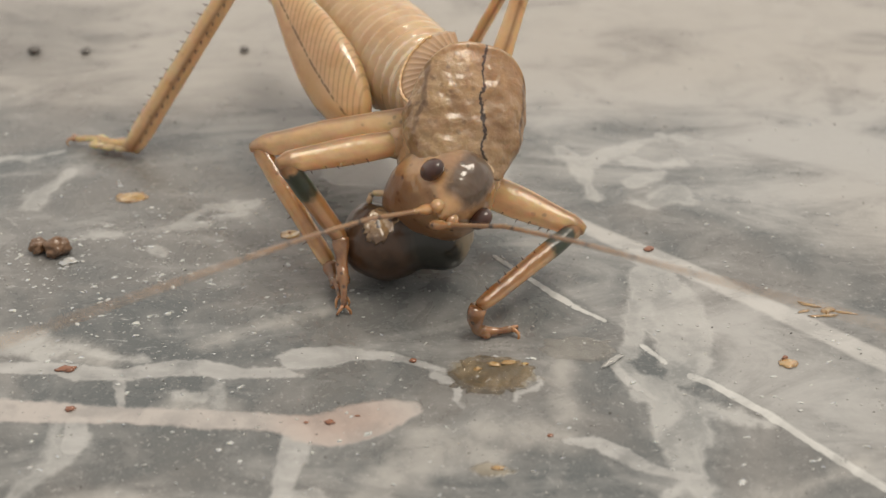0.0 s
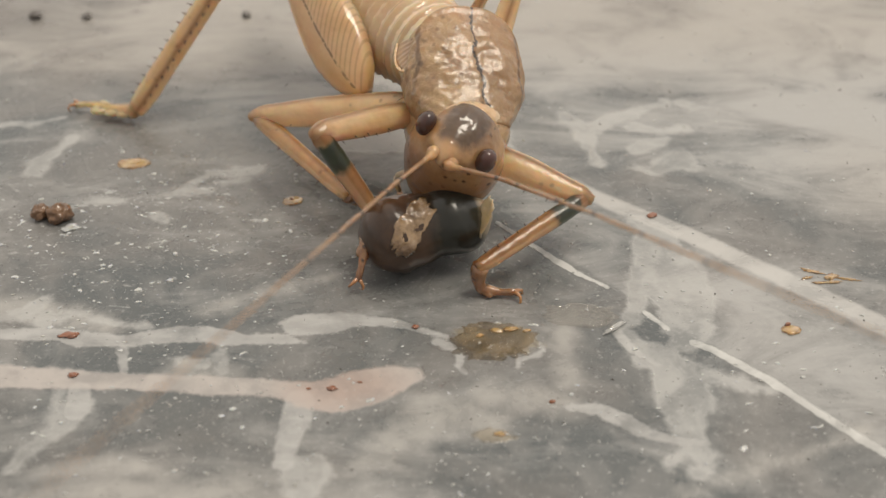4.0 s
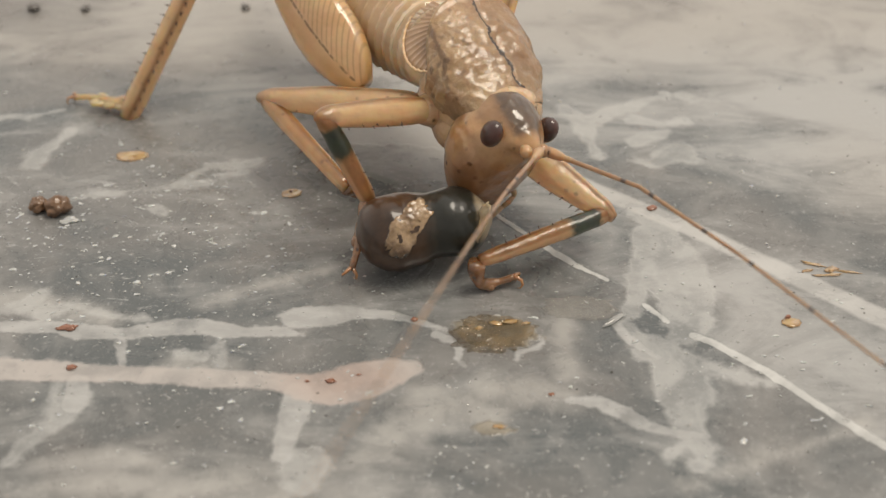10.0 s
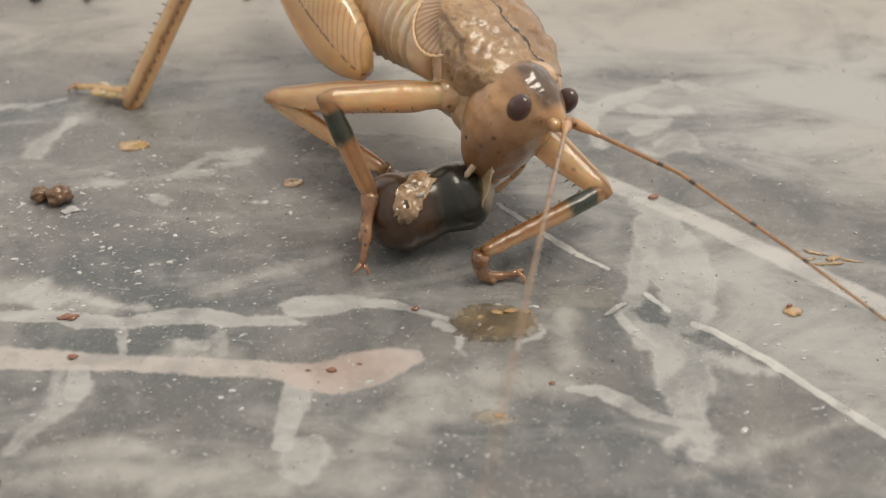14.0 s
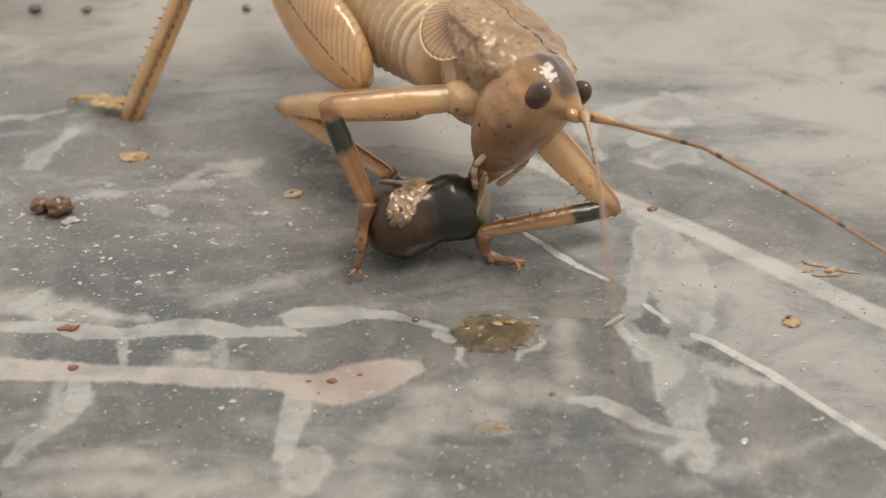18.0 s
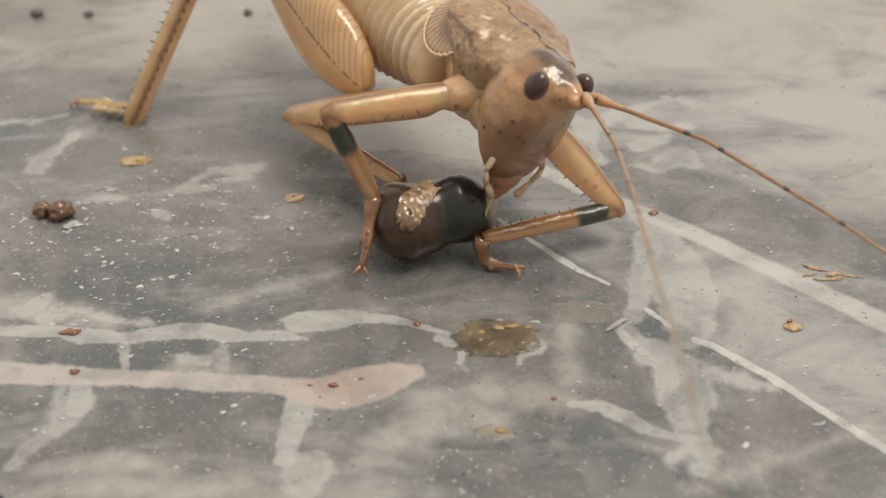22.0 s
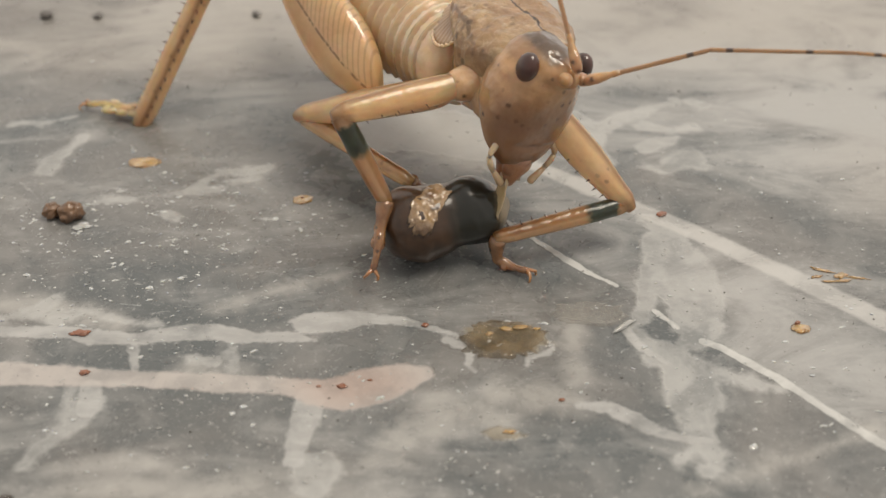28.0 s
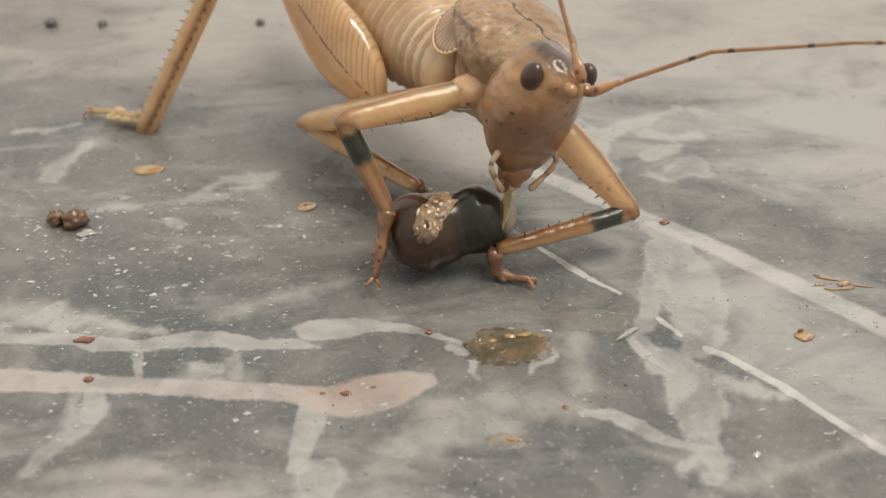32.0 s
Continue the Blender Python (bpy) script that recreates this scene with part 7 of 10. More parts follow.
    walk(MOVES['fore_femur_b'], [
        (0, mm_pose(6.70, -5.91, 2.94, 79.3, 0.0, -114.2)),
        (0.5, mm_pose(6.69, -5.78, 2.79, 76.3, 0.0, -114.0)),
        (1, mm_pose(6.76, -5.83, 2.79, 77.0, 0.0, -111.6)),
        (1.5, mm_pose(6.74, -5.80, 2.81, 77.3, -0.0, -109.1)),
        (2, mm_pose(6.85, -5.79, 2.71, 79.0, -0.0, -112.7)),
        (2.5, mm_pose(6.84, -5.97, 2.85, 80.1, -0.0, -114.2)),
        (3, mm_pose(6.90, -6.20, 3.01, 81.9, -0.0, -117.2)),
        (3.5, mm_pose(6.91, -6.10, 2.92, 81.6, -0.0, -116.3)),
        (5.5, mm_pose(7.18, -6.22, 2.66, 73.4, 0.0, -118.0)),
        (6, mm_pose(7.33, -6.42, 2.51, 72.8, -0.0, -123.5)),
        (6.5, mm_pose(7.58, -6.62, 2.45, 74.7, -0.0, -124.7)),
        (7, mm_pose(7.67, -6.69, 2.50, 80.6, 0.0, -124.6)),
        (7.5, mm_pose(7.75, -6.59, 2.37, 75.3, -0.0, -123.0)),
        (8, mm_pose(7.84, -6.62, 2.23, 73.6, -0.0, -129.8)),
        (8.5, mm_pose(7.90, -6.73, 2.10, 74.8, -0.0, -130.2)),
        (9, mm_pose(7.98, -6.91, 1.98, 76.5, 0.0, -132.2)),
        (9.5, mm_pose(7.96, -7.09, 2.13, 77.0, -0.0, -132.8)),
        (10, mm_pose(7.94, -7.28, 2.31, 76.9, -0.0, -132.1)),
        (10.5, mm_pose(8.01, -6.99, 2.21, 74.8, -0.0, -129.0)),
        (11, mm_pose(8.08, -6.70, 2.13, 73.4, -0.0, -126.2)),
        (11.5, mm_pose(8.01, -6.68, 2.16, 72.1, 0.0, -125.7)),
        (12, mm_pose(7.94, -6.66, 2.20, 70.4, 0.0, -125.3)),
        (12.5, mm_pose(7.79, -6.77, 2.41, 71.1, -0.0, -126.6)),
        (13, mm_pose(7.72, -6.91, 2.72, 71.0, -0.0, -127.7)),
        (13.5, mm_pose(7.71, -6.93, 2.73, 72.8, -0.0, -129.1)),
        (14, mm_pose(7.69, -6.93, 2.73, 70.2, -0.0, -130.8)),
        (14.5, mm_pose(7.66, -6.70, 2.84, 72.1, 0.0, -127.8)),
        (16.5, mm_pose(8.21, -5.80, 1.66, 56.0, -0.0, -117.6)),
        (17, mm_pose(8.29, -6.10, 1.77, 49.9, -0.0, -115.2)),
        (17.5, mm_pose(8.30, -6.15, 1.85, 47.8, -0.0, -114.3)),
        (18, mm_pose(8.29, -6.29, 1.94, 50.6, -0.0, -117.7)),
        (18.5, mm_pose(8.23, -6.21, 1.91, 54.4, 0.0, -117.6)),
        (19, mm_pose(8.20, -6.12, 1.88, 58.2, 0.0, -118.5)),
        (19.5, mm_pose(8.22, -6.11, 1.81, 55.0, -0.0, -117.6)),
        (20, mm_pose(8.20, -6.05, 1.75, 49.0, -0.0, -114.2)),
        (20.5, mm_pose(8.16, -6.00, 1.77, 51.3, -0.0, -115.9)),
        (21, mm_pose(8.15, -6.00, 1.78, 55.0, -0.0, -118.9)),
        (21.5, mm_pose(8.31, -6.09, 1.93, 58.5, -0.0, -122.8)),
        (22, mm_pose(8.44, -6.23, 2.08, 50.0, -0.0, -118.0)),
        (22.5, mm_pose(8.46, -6.29, 2.13, 47.8, -0.0, -116.8)),
        (23, mm_pose(8.49, -6.31, 2.20, 48.4, -0.0, -117.4)),
        (23.5, mm_pose(8.47, -6.30, 2.18, 48.5, 0.0, -118.0)),
        (24, mm_pose(8.47, -6.28, 2.20, 49.8, 0.0, -119.6)),
        (24.5, mm_pose(8.47, -6.25, 2.30, 51.0, -0.0, -120.7)),
        (25, mm_pose(8.46, -6.22, 2.39, 47.5, -0.0, -117.3)),
        (25.5, mm_pose(8.44, -6.14, 2.37, 46.1, -0.0, -114.8)),
        (26, mm_pose(8.46, -6.11, 2.36, 46.4, -0.0, -114.7)),
        (26.5, mm_pose(8.47, -6.08, 2.35, 46.8, -0.0, -114.7)),
        (27, mm_pose(8.49, -6.05, 2.35, 47.1, -0.0, -114.7)),
        (27.5, mm_pose(8.50, -6.02, 2.34, 47.5, 0.0, -114.8)),
        (28, mm_pose(8.54, -6.11, 2.41, 47.4, -0.0, -115.8)),
        (28.5, mm_pose(8.51, -6.20, 2.45, 48.5, -0.0, -117.2)),
        (29, mm_pose(8.52, -6.30, 2.54, 49.9, -0.0, -119.0)),
        (29.5, mm_pose(8.50, -6.39, 2.59, 50.6, -0.0, -120.5)),
        (30, mm_pose(8.49, -6.52, 2.68, 51.4, 0.0, -122.1)),
        (30.5, mm_pose(8.42, -6.51, 2.73, 51.6, -0.0, -122.1)),
        (31, mm_pose(8.45, -6.53, 2.77, 51.9, -0.0, -122.3)),
        (31.5, mm_pose(8.47, -6.50, 2.67, 51.5, 0.0, -122.0)),
        (32, mm_pose(8.52, -6.43, 2.61, 51.0, -0.0, -121.2)),
    ])
    walk(MOVES['fore_tibia_b'], [
        (0, mm_pose(6.70, -5.91, 2.94, 99.8, -0.8, -46.3)),
        (0.5, mm_pose(6.69, -5.78, 2.79, 98.7, -0.6, -46.1)),
        (1, mm_pose(6.76, -5.83, 2.79, 98.8, -0.5, -47.4)),
        (1.5, mm_pose(6.74, -5.80, 2.81, 99.1, -0.3, -48.2)),
        (2, mm_pose(6.85, -5.79, 2.71, 98.3, -0.1, -49.7)),
        (2.5, mm_pose(6.84, -5.97, 2.85, 99.6, 0.0, -51.0)),
        (3, mm_pose(6.90, -6.20, 3.01, 101.2, 0.3, -52.4)),
        (3.5, mm_pose(6.91, -6.10, 2.92, 100.3, 0.2, -52.4)),
        (5.5, mm_pose(7.18, -6.22, 2.66, 97.7, -0.2, -53.6)),
        (6, mm_pose(7.33, -6.42, 2.51, 96.4, -0.3, -54.3)),
        (6.5, mm_pose(7.58, -6.62, 2.45, 95.8, -0.4, -57.0)),
        (7, mm_pose(7.67, -6.69, 2.50, 96.2, -0.5, -58.0)),
        (7.5, mm_pose(7.75, -6.59, 2.37, 95.1, -0.5, -58.4)),
        (8, mm_pose(7.84, -6.62, 2.23, 93.9, -0.5, -58.7)),
        (8.5, mm_pose(7.90, -6.73, 2.10, 92.9, -0.5, -60.7)),
        (9, mm_pose(7.98, -6.91, 1.98, 91.9, -0.5, -62.7)),
        (9.5, mm_pose(7.96, -7.09, 2.13, 93.1, -0.6, -63.4)),
        (10, mm_pose(7.94, -7.28, 2.31, 94.6, -0.8, -64.3)),
        (10.5, mm_pose(8.01, -6.99, 2.21, 93.8, -0.7, -63.3)),
        (11, mm_pose(8.08, -6.70, 2.13, 93.1, -0.7, -62.4)),
        (11.5, mm_pose(8.01, -6.68, 2.16, 93.4, -0.7, -62.4)),
        (12, mm_pose(7.94, -6.66, 2.20, 93.7, -0.8, -62.5)),
        (12.5, mm_pose(7.79, -6.77, 2.41, 95.4, -1.0, -61.0)),
        (13, mm_pose(7.72, -6.91, 2.72, 98.0, -1.1, -60.3)),
        (13.5, mm_pose(7.71, -6.93, 2.73, 98.1, -1.2, -59.7)),
        (14, mm_pose(7.69, -6.93, 2.73, 98.1, -1.2, -59.2)),
        (14.5, mm_pose(7.66, -6.70, 2.84, 99.2, -1.1, -59.9)),
        (16.5, mm_pose(8.21, -5.80, 1.66, 89.2, -0.1, -69.1)),
        (17, mm_pose(8.29, -6.10, 1.77, 90.2, -0.0, -73.7)),
        (17.5, mm_pose(8.30, -6.15, 1.85, 90.9, 0.0, -74.7)),
        (18, mm_pose(8.29, -6.29, 1.94, 91.7, 0.1, -75.8)),
        (18.5, mm_pose(8.23, -6.21, 1.91, 91.4, 0.0, -74.8)),
        (19, mm_pose(8.20, -6.12, 1.88, 91.1, 0.0, -74.0)),
        (19.5, mm_pose(8.22, -6.11, 1.81, 90.5, -0.0, -73.3)),
        (20, mm_pose(8.20, -6.05, 1.75, 90.0, -0.0, -72.7)),
        (20.5, mm_pose(8.16, -6.00, 1.77, 90.2, -0.0, -72.1)),
        (21, mm_pose(8.15, -6.00, 1.78, 90.3, -0.1, -71.6)),
        (21.5, mm_pose(8.31, -6.09, 1.93, 91.5, -0.1, -72.7)),
        (22, mm_pose(8.44, -6.23, 2.08, 92.8, -0.2, -73.9)),
        (22.5, mm_pose(8.46, -6.29, 2.13, 93.2, -0.1, -74.1)),
        (23, mm_pose(8.49, -6.31, 2.20, 93.8, -0.1, -74.6)),
        (23.5, mm_pose(8.47, -6.30, 2.18, 93.7, -0.1, -74.4)),
        (24, mm_pose(8.47, -6.28, 2.20, 93.9, -0.0, -74.4)),
        (24.5, mm_pose(8.47, -6.25, 2.30, 94.8, 0.0, -74.9)),
        (25, mm_pose(8.46, -6.22, 2.39, 95.7, 0.1, -75.3)),
        (25.5, mm_pose(8.44, -6.14, 2.37, 95.5, 0.1, -74.9)),
        (26, mm_pose(8.46, -6.11, 2.36, 95.4, 0.1, -74.3)),
        (26.5, mm_pose(8.47, -6.08, 2.35, 95.3, 0.1, -73.8)),
        (27, mm_pose(8.49, -6.05, 2.35, 95.3, 0.1, -73.4)),
        (27.5, mm_pose(8.50, -6.02, 2.34, 95.1, 0.1, -72.7)),
        (28, mm_pose(8.54, -6.11, 2.41, 95.7, 0.1, -73.6)),
        (28.5, mm_pose(8.51, -6.20, 2.45, 96.0, 0.0, -74.0)),
        (29, mm_pose(8.52, -6.30, 2.54, 96.8, 0.0, -75.0)),
        (29.5, mm_pose(8.50, -6.39, 2.59, 97.2, 0.0, -75.6)),
        (30, mm_pose(8.49, -6.52, 2.68, 97.9, 0.0, -76.5)),
        (30.5, mm_pose(8.42, -6.51, 2.73, 98.3, -0.1, -76.0)),
        (31, mm_pose(8.45, -6.53, 2.77, 98.6, -0.3, -75.3)),
        (31.5, mm_pose(8.47, -6.50, 2.67, 97.7, -0.4, -74.4)),
        (32, mm_pose(8.52, -6.43, 2.61, 97.2, -0.5, -73.7)),
    ])
    walk(MOVES['fore_tarsus_b'], [
        (0, mm_pose(1.75, -10.67, 1.75, 132.9, -0.0, 96.0)),
        (0.5, mm_pose(1.78, -10.52, 1.75, 133.2, -0.0, 89.3)),
        (1, mm_pose(1.81, -10.39, 1.75, 132.9, -0.0, 82.7)),
        (1.5, mm_pose(1.80, -10.22, 1.75, 132.5, -0.0, 81.4)),
        (2, mm_pose(1.82, -10.06, 1.75, 132.1, 0.0, 82.9)),
        (2.5, mm_pose(1.80, -10.06, 1.75, 131.7, -0.0, 83.5)),
        (3, mm_pose(1.84, -10.08, 1.75, 131.6, 0.0, 82.9)),
        (3.5, mm_pose(1.80, -10.03, 1.75, 131.8, -0.0, 80.7)),
        (5.5, mm_pose(1.78, -10.21, 1.75, 134.0, 0.0, 92.6)),
        (6, mm_pose(1.81, -10.39, 1.75, 134.5, -0.0, 98.8)),
        (6.5, mm_pose(1.83, -10.36, 1.75, 135.4, -0.0, 96.4)),
        (7, mm_pose(1.84, -10.33, 1.75, 136.1, 0.0, 93.5)),
        (7.5, mm_pose(1.86, -10.23, 1.75, 135.0, -0.0, 86.2)),
        (8, mm_pose(1.88, -10.24, 1.75, 133.8, -0.0, 80.1)),
        (8.5, mm_pose(1.79, -10.16, 1.75, 131.1, -0.0, 86.2)),
        (9, mm_pose(1.73, -10.13, 1.75, 129.1, -0.0, 91.0)),
        (9.5, mm_pose(1.70, -10.24, 1.75, 127.0, -0.0, 97.2)),
        (10, mm_pose(1.65, -10.32, 1.75, 125.4, 0.0, 101.6)),
        (10.5, mm_pose(1.76, -10.15, 1.75, 125.8, 0.0, 100.5)),
        (11, mm_pose(1.86, -9.96, 1.75, 126.2, -0.0, 99.7)),
        (11.5, mm_pose(1.81, -9.93, 1.75, 126.8, -0.0, 96.1)),
        (12, mm_pose(1.75, -9.89, 1.75, 127.6, -0.0, 93.5)),
        (12.5, mm_pose(1.72, -10.15, 1.75, 128.2, -0.0, 96.2)),
        (13, mm_pose(1.77, -10.32, 1.75, 128.9, -0.0, 98.6)),
        (13.5, mm_pose(1.80, -10.40, 1.75, 129.8, 0.0, 97.3)),
        (14, mm_pose(1.82, -10.46, 1.75, 130.4, -0.0, 95.7)),
        (14.5, mm_pose(1.83, -10.11, 1.75, 132.2, 0.0, 83.1)),
        (16.5, mm_pose(2.00, -8.17, 1.75, 132.3, -0.0, 74.6)),
        (17, mm_pose(1.98, -7.95, 1.75, 132.1, -0.0, 66.7)),
        (17.5, mm_pose(2.01, -7.87, 1.75, 131.6, -0.0, 65.8)),
        (18, mm_pose(2.01, -7.88, 1.75, 131.4, -0.0, 64.8)),
        (18.5, mm_pose(1.93, -7.92, 1.75, 131.3, -0.0, 68.0)),
        (19, mm_pose(1.88, -7.93, 1.75, 131.1, -0.0, 70.4)),
        (19.5, mm_pose(1.87, -8.02, 1.75, 130.7, -0.0, 71.6)),
        (20, mm_pose(1.82, -8.04, 1.75, 130.3, -0.0, 71.8)),
        (20.5, mm_pose(1.75, -8.07, 1.75, 130.0, -0.0, 73.2)),
        (21, mm_pose(1.71, -8.14, 1.75, 129.7, 0.0, 74.2)),
        (21.5, mm_pose(1.80, -8.11, 1.75, 129.5, -0.0, 70.8)),
        (22, mm_pose(1.86, -8.12, 1.75, 129.2, 0.0, 67.0)),
        (22.5, mm_pose(1.94, -8.15, 1.75, 129.9, -0.0, 64.4)),
        (23, mm_pose(2.01, -8.09, 1.75, 130.3, -0.0, 60.7)),
        (23.5, mm_pose(2.06, -8.09, 1.75, 130.5, 0.0, 59.2)),
        (24, mm_pose(2.11, -8.05, 1.75, 130.9, -0.0, 57.6)),
        (24.5, mm_pose(2.17, -7.95, 1.75, 131.1, -0.0, 53.7)),
        (25, mm_pose(2.21, -7.86, 1.75, 131.3, -0.0, 49.9)),
        (25.5, mm_pose(2.26, -7.80, 1.75, 131.4, 0.0, 47.2)),
        (26, mm_pose(2.26, -7.85, 1.75, 131.8, 0.0, 49.1)),
        (26.5, mm_pose(2.25, -7.89, 1.75, 132.0, -0.0, 51.2)),
        (27, mm_pose(2.25, -7.91, 1.75, 132.0, 0.0, 52.6)),
        (27.5, mm_pose(2.24, -7.96, 1.75, 132.5, -0.0, 54.9)),
        (28, mm_pose(2.23, -7.96, 1.75, 132.9, -0.0, 59.5)),
        (28.5, mm_pose(2.16, -8.02, 1.75, 132.8, 0.0, 61.3)),
        (29, mm_pose(2.12, -8.02, 1.75, 132.6, -0.0, 62.6)),
        (29.5, mm_pose(2.05, -8.04, 1.75, 132.5, 0.0, 65.6)),
        (30, mm_pose(2.00, -8.07, 1.75, 132.6, -0.0, 68.6)),
        (30.5, mm_pose(1.93, -8.13, 1.75, 132.4, -0.0, 69.1)),
        (31, mm_pose(1.95, -8.23, 1.75, 132.6, 0.0, 69.5)),
        (31.5, mm_pose(1.95, -8.33, 1.75, 132.8, 0.0, 69.5)),
        (32, mm_pose(1.98, -8.35, 1.75, 133.0, 0.0, 70.3)),
    ])
    walk(MOVES['antenna_b'], [
        (0, mm_pose(-0.04, -9.36, 5.50, 61.5, 9.3, 33.1)),
        (0.5, mm_pose(-0.08, -9.30, 5.40, 58.9, 10.4, 35.0)),
        (1, mm_pose(0.08, -9.17, 5.75, 58.6, 11.4, 36.6)),
        (1.5, mm_pose(-0.25, -8.83, 7.00, 64.8, 10.2, 33.8)),
        (2, mm_pose(0.04, -8.87, 6.43, 62.7, 9.4, 32.4)),
        (2.5, mm_pose(-0.10, -8.82, 6.37, 65.0, 9.0, 31.5)),
        (3, mm_pose(0.29, -8.79, 6.26, 67.4, 8.6, 30.4)),
        (3.5, mm_pose(0.38, -8.74, 6.13, 66.9, 8.2, 29.6)),
        (5.5, mm_pose(0.11, -8.22, 7.71, 72.5, 6.5, 23.9)),
        (6, mm_pose(0.39, -8.07, 7.69, 74.0, 6.1, 22.7)),
        (6.5, mm_pose(0.65, -7.99, 7.62, 76.2, 5.6, 20.6)),
        (7, mm_pose(0.37, -8.13, 6.30, 73.9, 6.1, 22.1)),
        (7.5, mm_pose(0.52, -8.11, 6.98, 75.0, 5.4, 19.6)),
        (8, mm_pose(1.79, -8.01, 7.35, 78.9, 4.2, 13.0)),
        (8.5, mm_pose(3.75, -7.86, 6.93, 71.7, 5.8, 18.1)),
        (9, mm_pose(4.79, -7.45, 6.60, 56.8, 6.7, 19.4)),
        (9.5, mm_pose(5.10, -7.52, 5.88, 67.2, 13.0, 33.7)),
        (10, mm_pose(5.20, -7.70, 5.97, 81.1, 14.1, 40.0)),
        (10.5, mm_pose(5.49, -7.65, 6.05, 87.4, 14.0, 38.5)),
        (11, mm_pose(5.57, -7.57, 5.95, 91.5, 14.0, 37.9)),
        (11.5, mm_pose(5.70, -7.62, 6.08, 91.2, 14.0, 47.6)),
        (12, mm_pose(5.73, -7.60, 6.20, 89.6, 14.3, 57.2)),
        (12.5, mm_pose(5.95, -7.61, 6.26, 88.0, 14.3, 58.4)),
        (13, mm_pose(6.23, -7.65, 6.58, 87.5, 14.3, 59.2)),
        (13.5, mm_pose(5.74, -7.74, 6.63, 89.4, 14.3, 58.3)),
        (14, mm_pose(6.31, -7.60, 6.79, 95.8, 14.7, 55.2)),
        (14.5, mm_pose(6.13, -7.63, 6.76, 95.0, 14.6, 56.0)),
        (16.5, mm_pose(6.57, -7.48, 6.88, 89.8, 14.6, 57.6)),
        (17, mm_pose(6.82, -7.69, 7.82, 87.4, 14.7, 58.7)),
        (17.5, mm_pose(6.93, -7.76, 8.08, 89.1, 14.6, 58.1)),
        (18, mm_pose(6.99, -7.64, 7.88, 88.3, 14.7, 58.3)),
        (18.5, mm_pose(6.73, -7.63, 7.52, 87.4, 14.7, 58.9)),
        (19, mm_pose(6.66, -7.45, 6.99, 86.4, 14.7, 59.6)),
        (19.5, mm_pose(6.75, -7.54, 7.24, 84.6, 14.8, 60.3)),
        (20, mm_pose(6.81, -7.65, 7.81, 84.9, 14.8, 60.3)),
        (20.5, mm_pose(6.77, -7.62, 7.52, 86.3, 14.8, 59.9)),
        (21, mm_pose(6.68, -7.46, 7.12, 87.4, 14.8, 59.5)),
        (21.5, mm_pose(6.84, -7.29, 7.32, 85.6, 14.8, 60.3)),
        (22, mm_pose(7.06, -7.55, 8.95, 93.6, 15.0, 57.5)),
        (22.5, mm_pose(6.88, -7.65, 9.26, 95.9, 15.1, 56.9)),
        (23, mm_pose(6.72, -7.61, 9.33, 96.7, 15.1, 56.9)),
        (23.5, mm_pose(6.69, -7.60, 9.31, 95.8, 15.0, 57.6)),
        (24, mm_pose(6.70, -7.55, 9.19, 93.8, 14.9, 58.8)),
        (24.5, mm_pose(6.68, -7.42, 9.24, 88.9, 15.0, 60.8)),
        (25, mm_pose(6.49, -7.53, 9.87, 87.8, 15.0, 61.5)),
        (25.5, mm_pose(6.42, -7.53, 10.03, 86.2, 15.2, 64.3)),
        (26, mm_pose(6.40, -7.50, 10.06, 83.3, 15.6, 67.4)),
        (26.5, mm_pose(6.39, -7.46, 10.09, 79.9, 16.1, 70.4)),
        (27, mm_pose(6.37, -7.43, 10.11, 76.1, 16.8, 73.3)),
        (27.5, mm_pose(6.36, -7.39, 10.14, 72.1, 17.7, 76.0)),
        (28, mm_pose(6.40, -7.35, 10.11, 69.1, 17.9, 76.6)),
        (28.5, mm_pose(6.36, -7.38, 10.04, 70.8, 17.8, 76.3)),
        (29, mm_pose(6.45, -7.32, 9.93, 71.8, 17.7, 76.0)),
        (29.5, mm_pose(6.45, -7.33, 9.92, 70.0, 17.8, 76.3)),
        (30, mm_pose(6.43, -7.38, 9.92, 68.1, 17.9, 76.6)),
        (30.5, mm_pose(6.43, -7.32, 9.92, 67.4, 17.9, 76.7)),
        (31, mm_pose(6.42, -7.36, 10.00, 67.8, 17.9, 76.6)),
        (31.5, mm_pose(6.40, -7.37, 10.00, 66.8, 18.0, 76.8)),
        (32, mm_pose(6.44, -7.32, 9.96, 64.8, 18.1, 77.0)),
    ])
